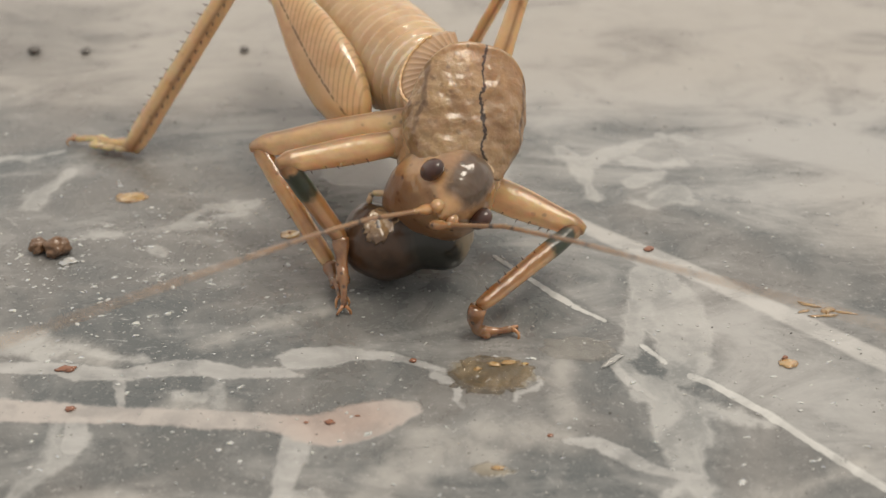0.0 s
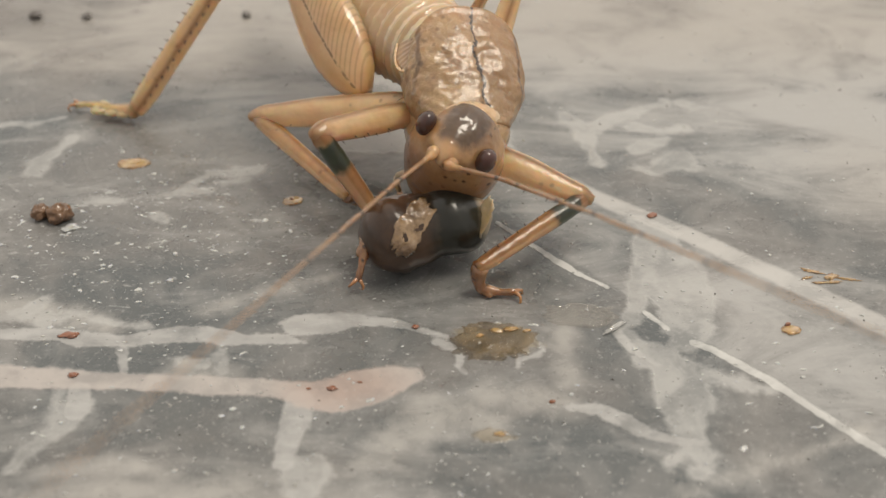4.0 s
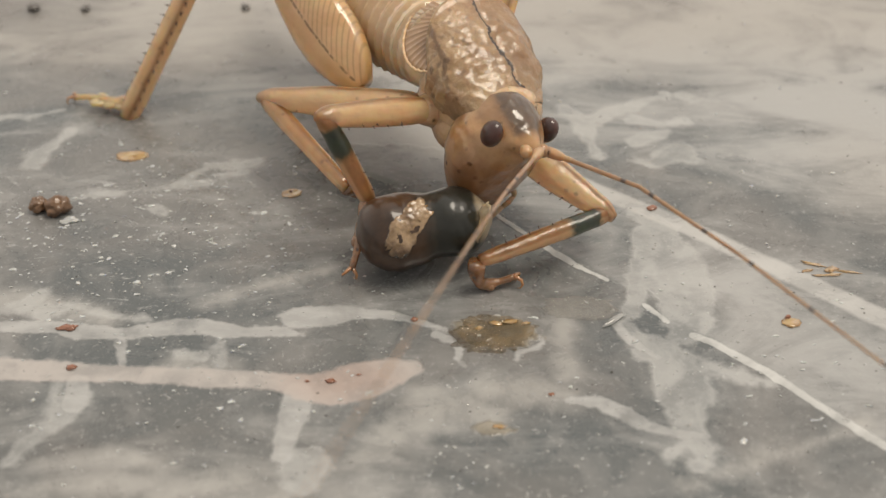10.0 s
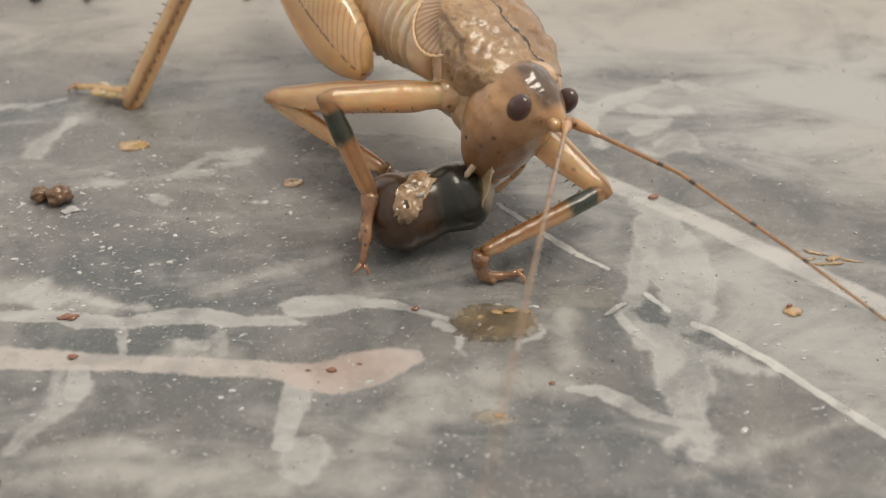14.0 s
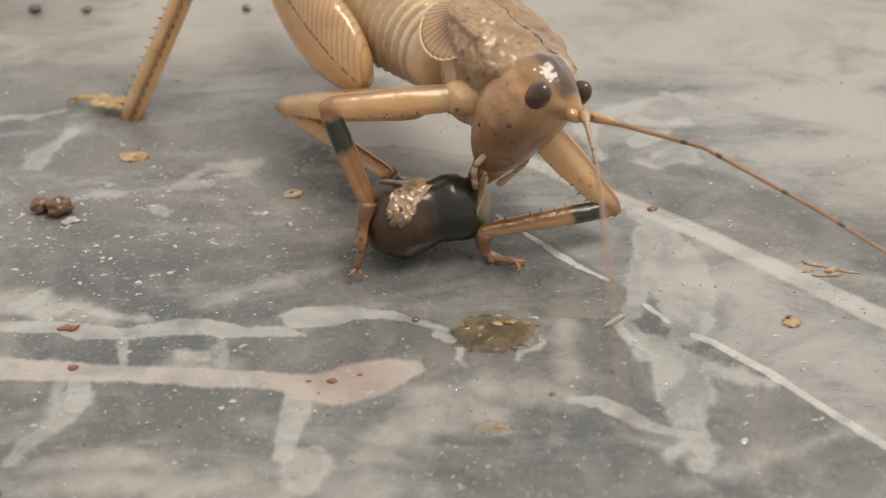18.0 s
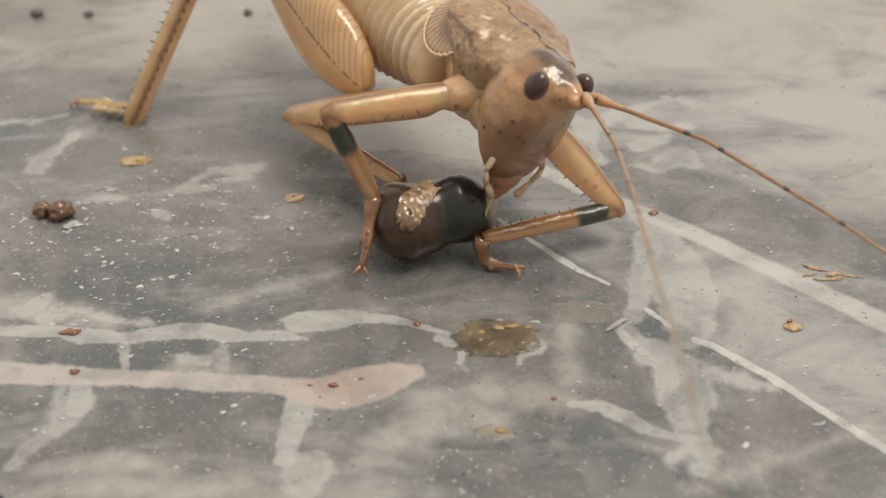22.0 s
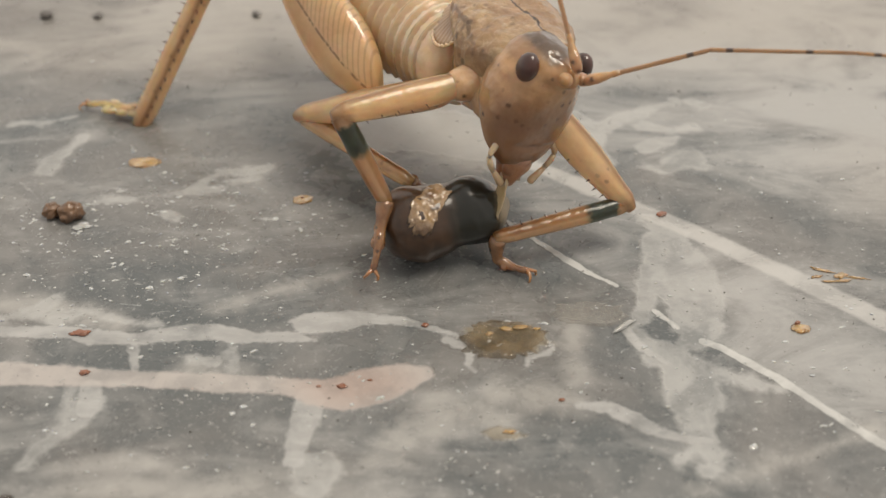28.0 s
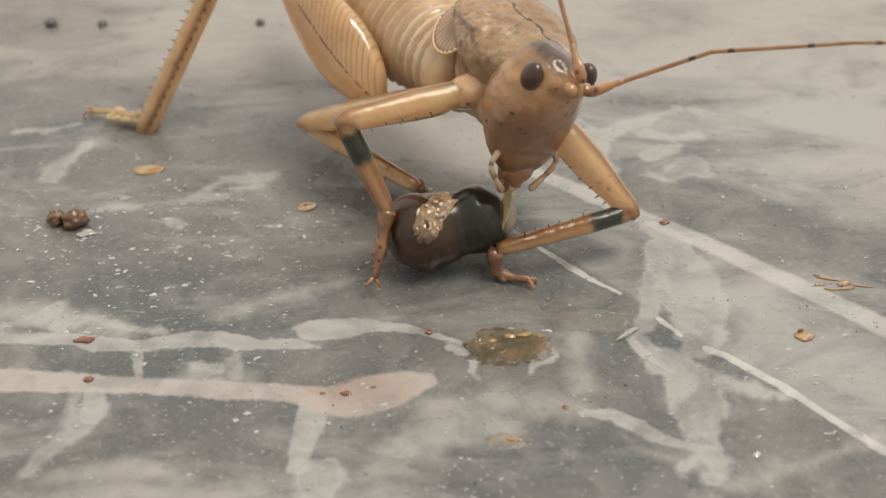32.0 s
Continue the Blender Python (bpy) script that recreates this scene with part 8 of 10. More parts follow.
    walk(MOVES['flagellum_b1'], [
        (0, mm_pose(2.68, -12.83, 7.85, 63.4, 6.8, 23.3)),
        (0.5, mm_pose(2.76, -12.54, 7.94, 63.9, 8.5, 26.8)),
        (1, mm_pose(3.04, -12.29, 8.31, 64.9, 10.2, 30.4)),
        (1.5, mm_pose(2.58, -12.39, 9.09, 67.5, 9.6, 29.0)),
        (2, mm_pose(2.73, -12.43, 8.69, 67.1, 8.9, 27.4)),
        (2.5, mm_pose(2.55, -12.51, 8.46, 68.8, 8.0, 25.0)),
        (3, mm_pose(2.87, -12.63, 8.16, 69.5, 7.1, 22.4)),
        (3.5, mm_pose(2.89, -12.61, 8.07, 67.7, 7.4, 23.2)),
        (5.5, mm_pose(2.20, -12.52, 9.20, 75.4, 6.6, 20.0)),
        (6, mm_pose(2.37, -12.44, 9.06, 76.9, 5.6, 15.9)),
        (6.5, mm_pose(2.47, -12.50, 8.81, 77.7, 5.6, 15.8)),
        (7, mm_pose(2.31, -12.53, 7.68, 76.6, 5.9, 16.8)),
        (7.5, mm_pose(2.25, -12.61, 8.27, 78.4, 4.4, 9.6)),
        (8, mm_pose(2.97, -12.78, 8.31, 78.1, 3.0, 2.5)),
        (8.5, mm_pose(5.38, -12.33, 8.49, 73.6, 5.0, 9.3)),
        (9, mm_pose(6.49, -11.29, 9.31, 63.5, 6.6, 12.5)),
        (9.5, mm_pose(8.02, -11.11, 7.77, 75.3, 10.2, 25.6)),
        (10, mm_pose(8.52, -11.36, 6.72, 86.7, 10.7, 31.8)),
        (10.5, mm_pose(8.65, -11.53, 6.27, 91.7, 10.7, 30.0)),
        (11, mm_pose(8.62, -11.53, 5.82, 96.0, 10.9, 28.2)),
        (11.5, mm_pose(9.38, -11.01, 5.97, 96.9, 9.8, 38.9)),
        (12, mm_pose(9.94, -10.30, 6.24, 95.2, 9.0, 50.4)),
        (12.5, mm_pose(10.23, -10.19, 6.44, 94.1, 9.0, 50.2)),
        (13, mm_pose(10.55, -10.16, 6.80, 93.5, 9.0, 49.9)),
        (13.5, mm_pose(10.00, -10.35, 6.68, 95.8, 9.2, 47.9)),
        (14, mm_pose(10.32, -10.55, 6.31, 98.4, 9.6, 44.9)),
        (14.5, mm_pose(10.19, -10.50, 6.34, 97.9, 9.6, 45.3)),
        (16.5, mm_pose(10.79, -10.16, 6.89, 95.8, 9.3, 48.3)),
        (17, mm_pose(11.12, -10.24, 8.04, 92.7, 9.2, 49.9)),
        (17.5, mm_pose(11.18, -10.39, 8.16, 94.6, 9.3, 48.8)),
        (18, mm_pose(11.26, -10.23, 8.02, 95.7, 9.4, 47.8)),
        (18.5, mm_pose(11.03, -10.17, 7.74, 94.5, 9.4, 48.4)),
        (19, mm_pose(11.00, -9.91, 7.29, 93.2, 9.4, 49.0)),
        (19.5, mm_pose(11.13, -9.90, 7.69, 92.1, 9.3, 49.9)),
        (20, mm_pose(11.19, -10.02, 8.24, 91.5, 9.3, 50.7)),
        (20.5, mm_pose(11.12, -10.06, 7.83, 92.7, 9.3, 50.1)),
        (21, mm_pose(11.02, -9.95, 7.34, 93.8, 9.4, 49.6)),
        (21.5, mm_pose(11.22, -9.67, 7.69, 94.7, 9.4, 48.7)),
        (22, mm_pose(11.23, -10.30, 8.64, 97.9, 9.6, 47.2)),
        (22.5, mm_pose(10.97, -10.48, 8.76, 99.3, 9.7, 46.5)),
        (23, mm_pose(10.80, -10.45, 8.76, 100.5, 9.8, 46.1)),
        (23.5, mm_pose(10.83, -10.37, 8.82, 99.7, 9.7, 46.6)),
        (24, mm_pose(10.92, -10.21, 8.87, 98.7, 9.7, 47.1)),
        (24.5, mm_pose(11.06, -9.84, 9.33, 96.4, 9.5, 48.9)),
        (25, mm_pose(10.90, -9.87, 10.05, 95.0, 9.3, 50.5)),
        (25.5, mm_pose(10.95, -9.61, 10.35, 93.4, 9.2, 54.0)),
        (26, mm_pose(11.05, -9.26, 10.62, 91.2, 9.1, 57.4)),
        (26.5, mm_pose(11.11, -8.88, 10.94, 88.7, 9.2, 60.8)),
        (27, mm_pose(11.12, -8.49, 11.26, 86.0, 9.4, 64.2)),
        (27.5, mm_pose(11.09, -8.09, 11.60, 83.1, 9.8, 67.4)),
        (28, mm_pose(11.07, -7.90, 11.81, 80.7, 10.0, 68.2)),
        (28.5, mm_pose(11.07, -8.01, 11.60, 81.7, 9.9, 68.0)),
        (29, mm_pose(11.18, -8.01, 11.42, 82.6, 9.9, 67.7)),
        (29.5, mm_pose(11.14, -7.93, 11.55, 81.2, 10.0, 68.2)),
        (30, mm_pose(11.07, -7.89, 11.70, 79.8, 10.1, 68.7)),
        (30.5, mm_pose(11.06, -7.81, 11.75, 79.5, 10.1, 68.7)),
        (31, mm_pose(11.06, -7.87, 11.80, 79.6, 10.1, 68.7)),
        (31.5, mm_pose(11.01, -7.83, 11.87, 78.2, 10.2, 69.2)),
        (32, mm_pose(11.00, -7.70, 11.99, 76.5, 10.3, 69.7)),
    ])
    walk(MOVES['flagellum_b2'], [
        (0, mm_pose(5.10, -17.63, 10.52, 64.0, 6.1, 20.9)),
        (0.5, mm_pose(5.54, -17.17, 10.55, 65.3, 8.0, 24.9)),
        (1, mm_pose(6.18, -16.75, 10.81, 66.6, 9.7, 29.0)),
        (1.5, mm_pose(5.60, -17.04, 11.36, 68.2, 9.3, 27.9)),
        (2, mm_pose(5.60, -17.17, 11.00, 68.2, 8.7, 26.3)),
        (2.5, mm_pose(5.19, -17.45, 10.61, 69.8, 7.6, 23.5)),
        (3, mm_pose(5.25, -17.73, 10.25, 70.1, 6.6, 20.5)),
        (3.5, mm_pose(5.35, -17.59, 10.32, 68.0, 7.1, 21.7)),
        (5.5, mm_pose(4.35, -17.91, 10.70, 76.2, 6.5, 19.1)),
        (6, mm_pose(4.10, -18.03, 10.41, 77.7, 5.4, 14.2)),
        (6.5, mm_pose(4.18, -18.10, 10.08, 78.1, 5.5, 14.6)),
        (7, mm_pose(4.13, -18.07, 9.06, 77.3, 5.7, 15.5)),
        (7.5, mm_pose(3.33, -18.39, 9.47, 79.3, 4.2, 7.2)),
        (8, mm_pose(3.30, -18.64, 9.54, 78.0, 2.7, -0.1)),
        (8.5, mm_pose(6.46, -17.98, 10.18, 74.2, 4.8, 7.2)),
        (9, mm_pose(7.95, -16.47, 11.97, 65.2, 6.5, 11.0)),
        (9.5, mm_pose(10.78, -16.23, 9.26, 77.4, 9.5, 23.7)),
        (10, mm_pose(11.73, -16.42, 7.06, 88.1, 9.8, 29.7)),
        (10.5, mm_pose(11.62, -16.74, 6.09, 92.8, 9.9, 27.7)),
        (11, mm_pose(11.33, -16.85, 5.20, 97.1, 10.2, 25.6)),
        (11.5, mm_pose(13.02, -15.72, 5.26, 98.3, 8.7, 36.6)),
        (12, mm_pose(14.49, -14.17, 5.70, 96.5, 7.6, 48.5)),
        (12.5, mm_pose(14.79, -14.07, 6.01, 95.6, 7.6, 48.0)),
        (13, mm_pose(15.09, -14.07, 6.44, 94.9, 7.7, 47.4)),
        (13.5, mm_pose(14.36, -14.43, 6.08, 97.4, 8.0, 45.1)),
        (14, mm_pose(14.41, -14.86, 5.44, 99.0, 8.4, 42.3)),
        (14.5, mm_pose(14.32, -14.78, 5.53, 98.5, 8.4, 42.6)),
        (16.5, mm_pose(15.18, -14.21, 6.29, 97.2, 8.0, 45.7)),
        (17, mm_pose(15.67, -14.13, 7.77, 94.0, 7.9, 47.6)),
        (17.5, mm_pose(15.63, -14.39, 7.69, 95.9, 8.0, 46.3)),
        (18, mm_pose(15.61, -14.31, 7.43, 97.5, 8.2, 45.0)),
        (18.5, mm_pose(15.46, -14.19, 7.28, 96.2, 8.1, 45.6)),
        (19, mm_pose(15.48, -13.89, 6.96, 94.9, 8.1, 46.1)),
        (19.5, mm_pose(15.69, -13.79, 7.48, 94.0, 8.0, 47.1)),
        (20, mm_pose(15.82, -13.84, 8.08, 93.1, 8.0, 48.2)),
        (20.5, mm_pose(15.69, -13.94, 7.56, 94.2, 8.0, 47.5)),
        (21, mm_pose(15.53, -13.88, 6.94, 95.4, 8.1, 46.9)),
        (21.5, mm_pose(15.66, -13.68, 7.21, 96.8, 8.2, 45.6)),
        (22, mm_pose(15.49, -14.44, 7.83, 98.9, 8.4, 44.5)),
        (22.5, mm_pose(15.16, -14.67, 7.80, 100.1, 8.5, 43.9)),
        (23, mm_pose(14.92, -14.67, 7.69, 101.3, 8.6, 43.3)),
        (23.5, mm_pose(15.01, -14.56, 7.83, 100.6, 8.5, 43.7)),
        (24, mm_pose(15.16, -14.36, 7.98, 99.8, 8.5, 44.1)),
        (24.5, mm_pose(15.48, -13.84, 8.67, 98.1, 8.2, 45.7)),
        (25, mm_pose(15.46, -13.74, 9.54, 96.7, 8.0, 47.5)),
        (25.5, mm_pose(15.76, -13.18, 10.00, 95.1, 7.7, 51.1)),
        (26, mm_pose(16.09, -12.50, 10.50, 93.1, 7.6, 54.7)),
        (26.5, mm_pose(16.35, -11.79, 11.07, 90.9, 7.5, 58.2)),
        (27, mm_pose(16.54, -11.04, 11.68, 88.4, 7.6, 61.6)),
        (27.5, mm_pose(16.63, -10.26, 12.31, 85.7, 7.9, 64.9)),
        (28, mm_pose(16.63, -9.95, 12.76, 83.5, 8.0, 65.8)),
        (28.5, mm_pose(16.63, -10.10, 12.45, 84.4, 8.0, 65.6)),
        (29, mm_pose(16.73, -10.15, 12.18, 85.2, 7.9, 65.3)),
        (29.5, mm_pose(16.70, -9.99, 12.45, 83.9, 8.0, 65.8)),
        (30, mm_pose(16.64, -9.87, 12.75, 82.6, 8.1, 66.4)),
        (30.5, mm_pose(16.62, -9.77, 12.82, 82.4, 8.1, 66.3)),
        (31, mm_pose(16.62, -9.84, 12.87, 82.4, 8.1, 66.3)),
        (31.5, mm_pose(16.58, -9.71, 13.07, 81.0, 8.2, 67.0)),
        (32, mm_pose(16.56, -9.49, 13.36, 79.4, 8.3, 67.6)),
    ])
    walk(MOVES['flagellum_b3'], [
        (0, mm_pose(7.65, -23.39, 13.57, 64.0, 6.1, 20.9)),
        (0.5, mm_pose(8.58, -22.77, 13.45, 65.3, 8.0, 24.9)),
        (1, mm_pose(9.70, -22.14, 13.55, 66.6, 9.7, 29.0)),
        (1.5, mm_pose(9.02, -22.59, 13.93, 68.2, 9.3, 27.9)),
        (2, mm_pose(8.82, -22.82, 13.56, 68.2, 8.7, 26.3)),
        (2.5, mm_pose(8.10, -23.35, 13.01, 69.8, 7.6, 23.5)),
        (3, mm_pose(7.80, -23.80, 12.61, 70.1, 6.6, 20.5)),
        (3.5, mm_pose(8.05, -23.50, 12.92, 68.0, 7.1, 21.7)),
        (5.5, mm_pose(6.76, -24.27, 12.36, 76.2, 6.5, 19.1)),
        (6, mm_pose(5.91, -24.62, 11.90, 77.7, 5.4, 14.2)),
        (6.5, mm_pose(6.05, -24.69, 11.52, 78.1, 5.5, 14.6)),
        (7, mm_pose(6.10, -24.62, 10.59, 77.3, 5.7, 15.5)),
        (7.5, mm_pose(4.28, -25.21, 10.76, 79.3, 4.2, 7.2)),
        (8, mm_pose(3.36, -25.49, 11.00, 78.0, 2.7, -0.1)),
        (8.5, mm_pose(7.46, -24.64, 12.08, 74.2, 4.8, 7.2)),
        (9, mm_pose(9.49, -22.65, 14.89, 65.2, 6.5, 11.0)),
        (9.5, mm_pose(13.75, -22.39, 10.77, 77.4, 9.5, 23.7)),
        (10, mm_pose(15.23, -22.47, 7.29, 88.1, 9.8, 29.7)),
        (10.5, mm_pose(14.82, -22.95, 5.76, 92.8, 9.9, 27.7)),
        (11, mm_pose(14.20, -23.18, 4.35, 97.1, 10.2, 25.6)),
        (11.5, mm_pose(17.03, -21.37, 4.27, 98.3, 8.7, 36.6)),
        (12, mm_pose(19.64, -18.86, 4.92, 96.5, 7.6, 48.5)),
        (12.5, mm_pose(19.90, -18.80, 5.34, 95.6, 7.6, 48.0)),
        (13, mm_pose(20.17, -18.85, 5.84, 94.9, 7.7, 47.4)),
        (13.5, mm_pose(19.19, -19.41, 5.19, 97.4, 8.0, 45.1)),
        (14, mm_pose(18.94, -20.08, 4.37, 99.0, 8.4, 42.3)),
        (14.5, mm_pose(18.89, -19.98, 4.50, 98.5, 8.4, 42.6)),
        (16.5, mm_pose(20.07, -19.14, 5.42, 97.2, 8.0, 45.7)),
        (17, mm_pose(20.78, -18.89, 7.29, 94.0, 7.9, 47.6)),
        (17.5, mm_pose(20.60, -19.27, 6.98, 95.9, 8.0, 46.3)),
        (18, mm_pose(20.43, -19.31, 6.53, 97.5, 8.2, 45.0)),
        (18.5, mm_pose(20.36, -19.13, 6.53, 96.2, 8.1, 45.6)),
        (19, mm_pose(20.45, -18.78, 6.37, 94.9, 8.1, 46.1)),
        (19.5, mm_pose(20.76, -18.60, 7.00, 94.0, 8.0, 47.1)),
        (20, mm_pose(20.99, -18.54, 7.71, 93.1, 8.0, 48.2)),
        (20.5, mm_pose(20.79, -18.71, 7.05, 94.2, 8.0, 47.5)),
        (21, mm_pose(20.56, -18.71, 6.30, 95.4, 8.1, 46.9)),
        (21.5, mm_pose(20.54, -18.63, 6.38, 96.8, 8.2, 45.6)),
        (22, mm_pose(20.22, -19.49, 6.77, 98.9, 8.4, 44.5)),
        (22.5, mm_pose(19.80, -19.77, 6.58, 100.1, 8.5, 43.9)),
        (23, mm_pose(19.48, -19.81, 6.33, 101.3, 8.6, 43.3)),
        (23.5, mm_pose(19.62, -19.66, 6.56, 100.6, 8.5, 43.7)),
        (24, mm_pose(19.83, -19.43, 6.80, 99.8, 8.5, 44.1)),
        (24.5, mm_pose(20.34, -18.78, 7.69, 98.1, 8.2, 45.7)),
        (25, mm_pose(20.51, -18.52, 8.73, 96.7, 8.0, 47.5)),
        (25.5, mm_pose(21.14, -17.62, 9.38, 95.1, 7.7, 51.1)),
        (26, mm_pose(21.77, -16.58, 10.12, 93.1, 7.6, 54.7)),
        (26.5, mm_pose(22.29, -15.49, 10.96, 90.9, 7.5, 58.2)),
        (27, mm_pose(22.70, -14.34, 11.87, 88.4, 7.6, 61.6)),
        (27.5, mm_pose(22.98, -13.17, 12.83, 85.7, 7.9, 64.9)),
        (28, mm_pose(23.02, -12.70, 13.55, 83.5, 8.0, 65.8)),
        (28.5, mm_pose(23.01, -12.89, 13.13, 84.4, 8.0, 65.6)),
        (29, mm_pose(23.10, -12.99, 12.77, 85.2, 7.9, 65.3)),
        (29.5, mm_pose(23.09, -12.75, 13.19, 83.9, 8.0, 65.8)),
        (30, mm_pose(23.05, -12.53, 13.65, 82.6, 8.1, 66.4)),
        (30.5, mm_pose(23.03, -12.44, 13.73, 82.4, 8.1, 66.3)),
        (31, mm_pose(23.03, -12.50, 13.79, 82.4, 8.1, 66.3)),
        (31.5, mm_pose(23.01, -12.26, 14.16, 81.0, 8.2, 67.0)),
        (32, mm_pose(22.99, -11.94, 14.64, 79.4, 8.3, 67.6)),
    ])
    walk(MOVES['antenna_a'], [
        (0, mm_pose(-0.72, -9.19, 6.21, 64.2, -7.9, -27.5)),
        (0.5, mm_pose(-0.77, -9.13, 6.10, 63.5, -7.6, -26.9)),
        (1, mm_pose(-0.68, -9.04, 6.38, 65.3, -6.9, -25.5)),
        (1.5, mm_pose(-1.06, -8.44, 7.43, 72.4, -5.8, -21.7)),
        (2, mm_pose(-0.80, -8.52, 6.84, 67.7, -6.7, -23.9)),
        (2.5, mm_pose(-0.93, -8.41, 6.76, 73.0, -5.7, -20.7)),
        (3, mm_pose(-0.55, -8.42, 6.66, 75.6, -5.0, -17.8)),
        (3.5, mm_pose(-0.47, -8.39, 6.52, 74.7, -5.0, -17.8)),
        (5.5, mm_pose(-0.64, -7.59, 7.87, 69.9, -6.1, -20.7)),
        (6, mm_pose(-0.37, -7.42, 7.79, 69.2, -6.2, -21.2)),
        (6.5, mm_pose(-0.15, -7.41, 7.74, 69.8, -5.9, -20.2)),
        (7, mm_pose(-0.35, -7.50, 6.59, 66.8, -6.2, -21.1)),
        (7.5, mm_pose(-0.24, -7.48, 7.13, 69.9, -5.8, -19.8)),
        (8, mm_pose(0.96, -7.47, 7.48, 70.3, -5.8, -20.0)),
        (8.5, mm_pose(2.81, -7.95, 7.24, 66.1, -6.2, -20.9)),
        (9, mm_pose(3.93, -7.77, 6.98, 64.9, -6.0, -20.3)),
        (9.5, mm_pose(4.25, -7.97, 6.16, 66.2, -6.4, -21.2)),
        (10, mm_pose(4.35, -8.13, 6.26, 73.3, -5.0, -16.7)),
        (10.5, mm_pose(4.68, -8.12, 6.38, 73.3, -4.8, -15.9)),
        (11, mm_pose(4.79, -8.11, 6.24, 73.3, -4.6, -15.1)),
        (11.5, mm_pose(4.93, -8.16, 6.40, 74.5, -3.8, -12.5)),
        (12, mm_pose(4.99, -8.20, 6.50, 75.3, -3.2, -9.8)),
        (12.5, mm_pose(5.24, -8.23, 6.58, 76.0, -2.5, -7.2)),
        (13, mm_pose(5.55, -8.29, 6.93, 76.3, -1.8, -4.3)),
        (13.5, mm_pose(4.96, -8.31, 6.90, 76.3, -1.7, -4.0)),
        (14, mm_pose(5.56, -8.18, 7.12, 75.7, -3.0, -9.1)),
        (14.5, mm_pose(5.38, -8.19, 7.12, 77.1, -2.8, -8.1)),
        (16.5, mm_pose(5.86, -8.13, 7.18, 76.9, -1.6, -3.1)),
        (17, mm_pose(6.15, -8.32, 8.22, 77.2, -1.5, -2.5)),
        (17.5, mm_pose(6.25, -8.37, 8.49, 77.5, -1.4, -1.9)),
        (18, mm_pose(6.31, -8.25, 8.29, 77.7, -1.2, -0.8)),
        (18.5, mm_pose(6.04, -8.25, 7.91, 77.6, -0.6, 1.6)),
        (19, mm_pose(6.01, -8.13, 7.34, 77.4, -0.1, 3.8)),
        (19.5, mm_pose(6.09, -8.20, 7.61, 77.5, -0.2, 3.6)),
        (20, mm_pose(6.15, -8.29, 8.22, 77.9, -0.3, 2.8)),
        (20.5, mm_pose(6.11, -8.26, 7.90, 78.0, -0.2, 3.5)),
        (21, mm_pose(6.03, -8.13, 7.46, 77.7, 0.1, 4.6)),
        (21.5, mm_pose(6.16, -7.94, 7.63, 77.5, 0.7, 7.4)),
        (22, mm_pose(6.33, -8.14, 9.31, 79.4, 0.5, 6.5)),
        (22.5, mm_pose(6.13, -8.21, 9.59, 80.5, 0.6, 6.8)),
        (23, mm_pose(5.94, -8.16, 9.62, 81.3, 0.7, 7.9)),
        (23.5, mm_pose(5.91, -8.14, 9.62, 82.1, 0.7, 7.4)),
        (24, mm_pose(5.91, -8.09, 9.49, 82.7, 0.7, 7.4)),
        (24.5, mm_pose(5.88, -7.95, 9.53, 82.9, 0.6, 6.8)),
        (25, mm_pose(5.66, -8.02, 10.16, 83.4, 0.5, 5.8)),
        (25.5, mm_pose(5.60, -8.03, 10.30, 83.3, 0.5, 6.2)),
        (26, mm_pose(5.58, -8.00, 10.33, 89.7, 0.6, 20.3)),
        (26.5, mm_pose(5.56, -7.96, 10.36, 72.6, 9.3, 45.9)),
        (27, mm_pose(5.55, -7.92, 10.38, 32.0, 27.7, 57.1)),
        (27.5, mm_pose(5.41, -7.29, 11.19, -25.3, 28.6, 56.7)),
        (28, mm_pose(5.33, -7.28, 11.12, -31.3, 26.1, 58.4)),
        (28.5, mm_pose(5.31, -7.28, 11.06, -30.1, 26.7, 58.0)),
        (29, mm_pose(5.42, -7.25, 10.96, -30.2, 26.9, 57.8)),
        (29.5, mm_pose(5.39, -7.25, 10.96, -31.0, 26.3, 58.3)),
        (30, mm_pose(5.35, -7.28, 10.95, -31.2, 25.9, 58.6)),
        (30.5, mm_pose(5.40, -7.25, 10.96, -29.9, 26.4, 58.3)),
        (31, mm_pose(5.43, -7.27, 11.06, -27.3, 27.4, 57.7)),
        (31.5, mm_pose(5.36, -7.26, 11.05, -29.3, 26.6, 58.2)),
        (32, mm_pose(5.36, -7.24, 10.99, -31.9, 25.5, 59.0)),
    ])
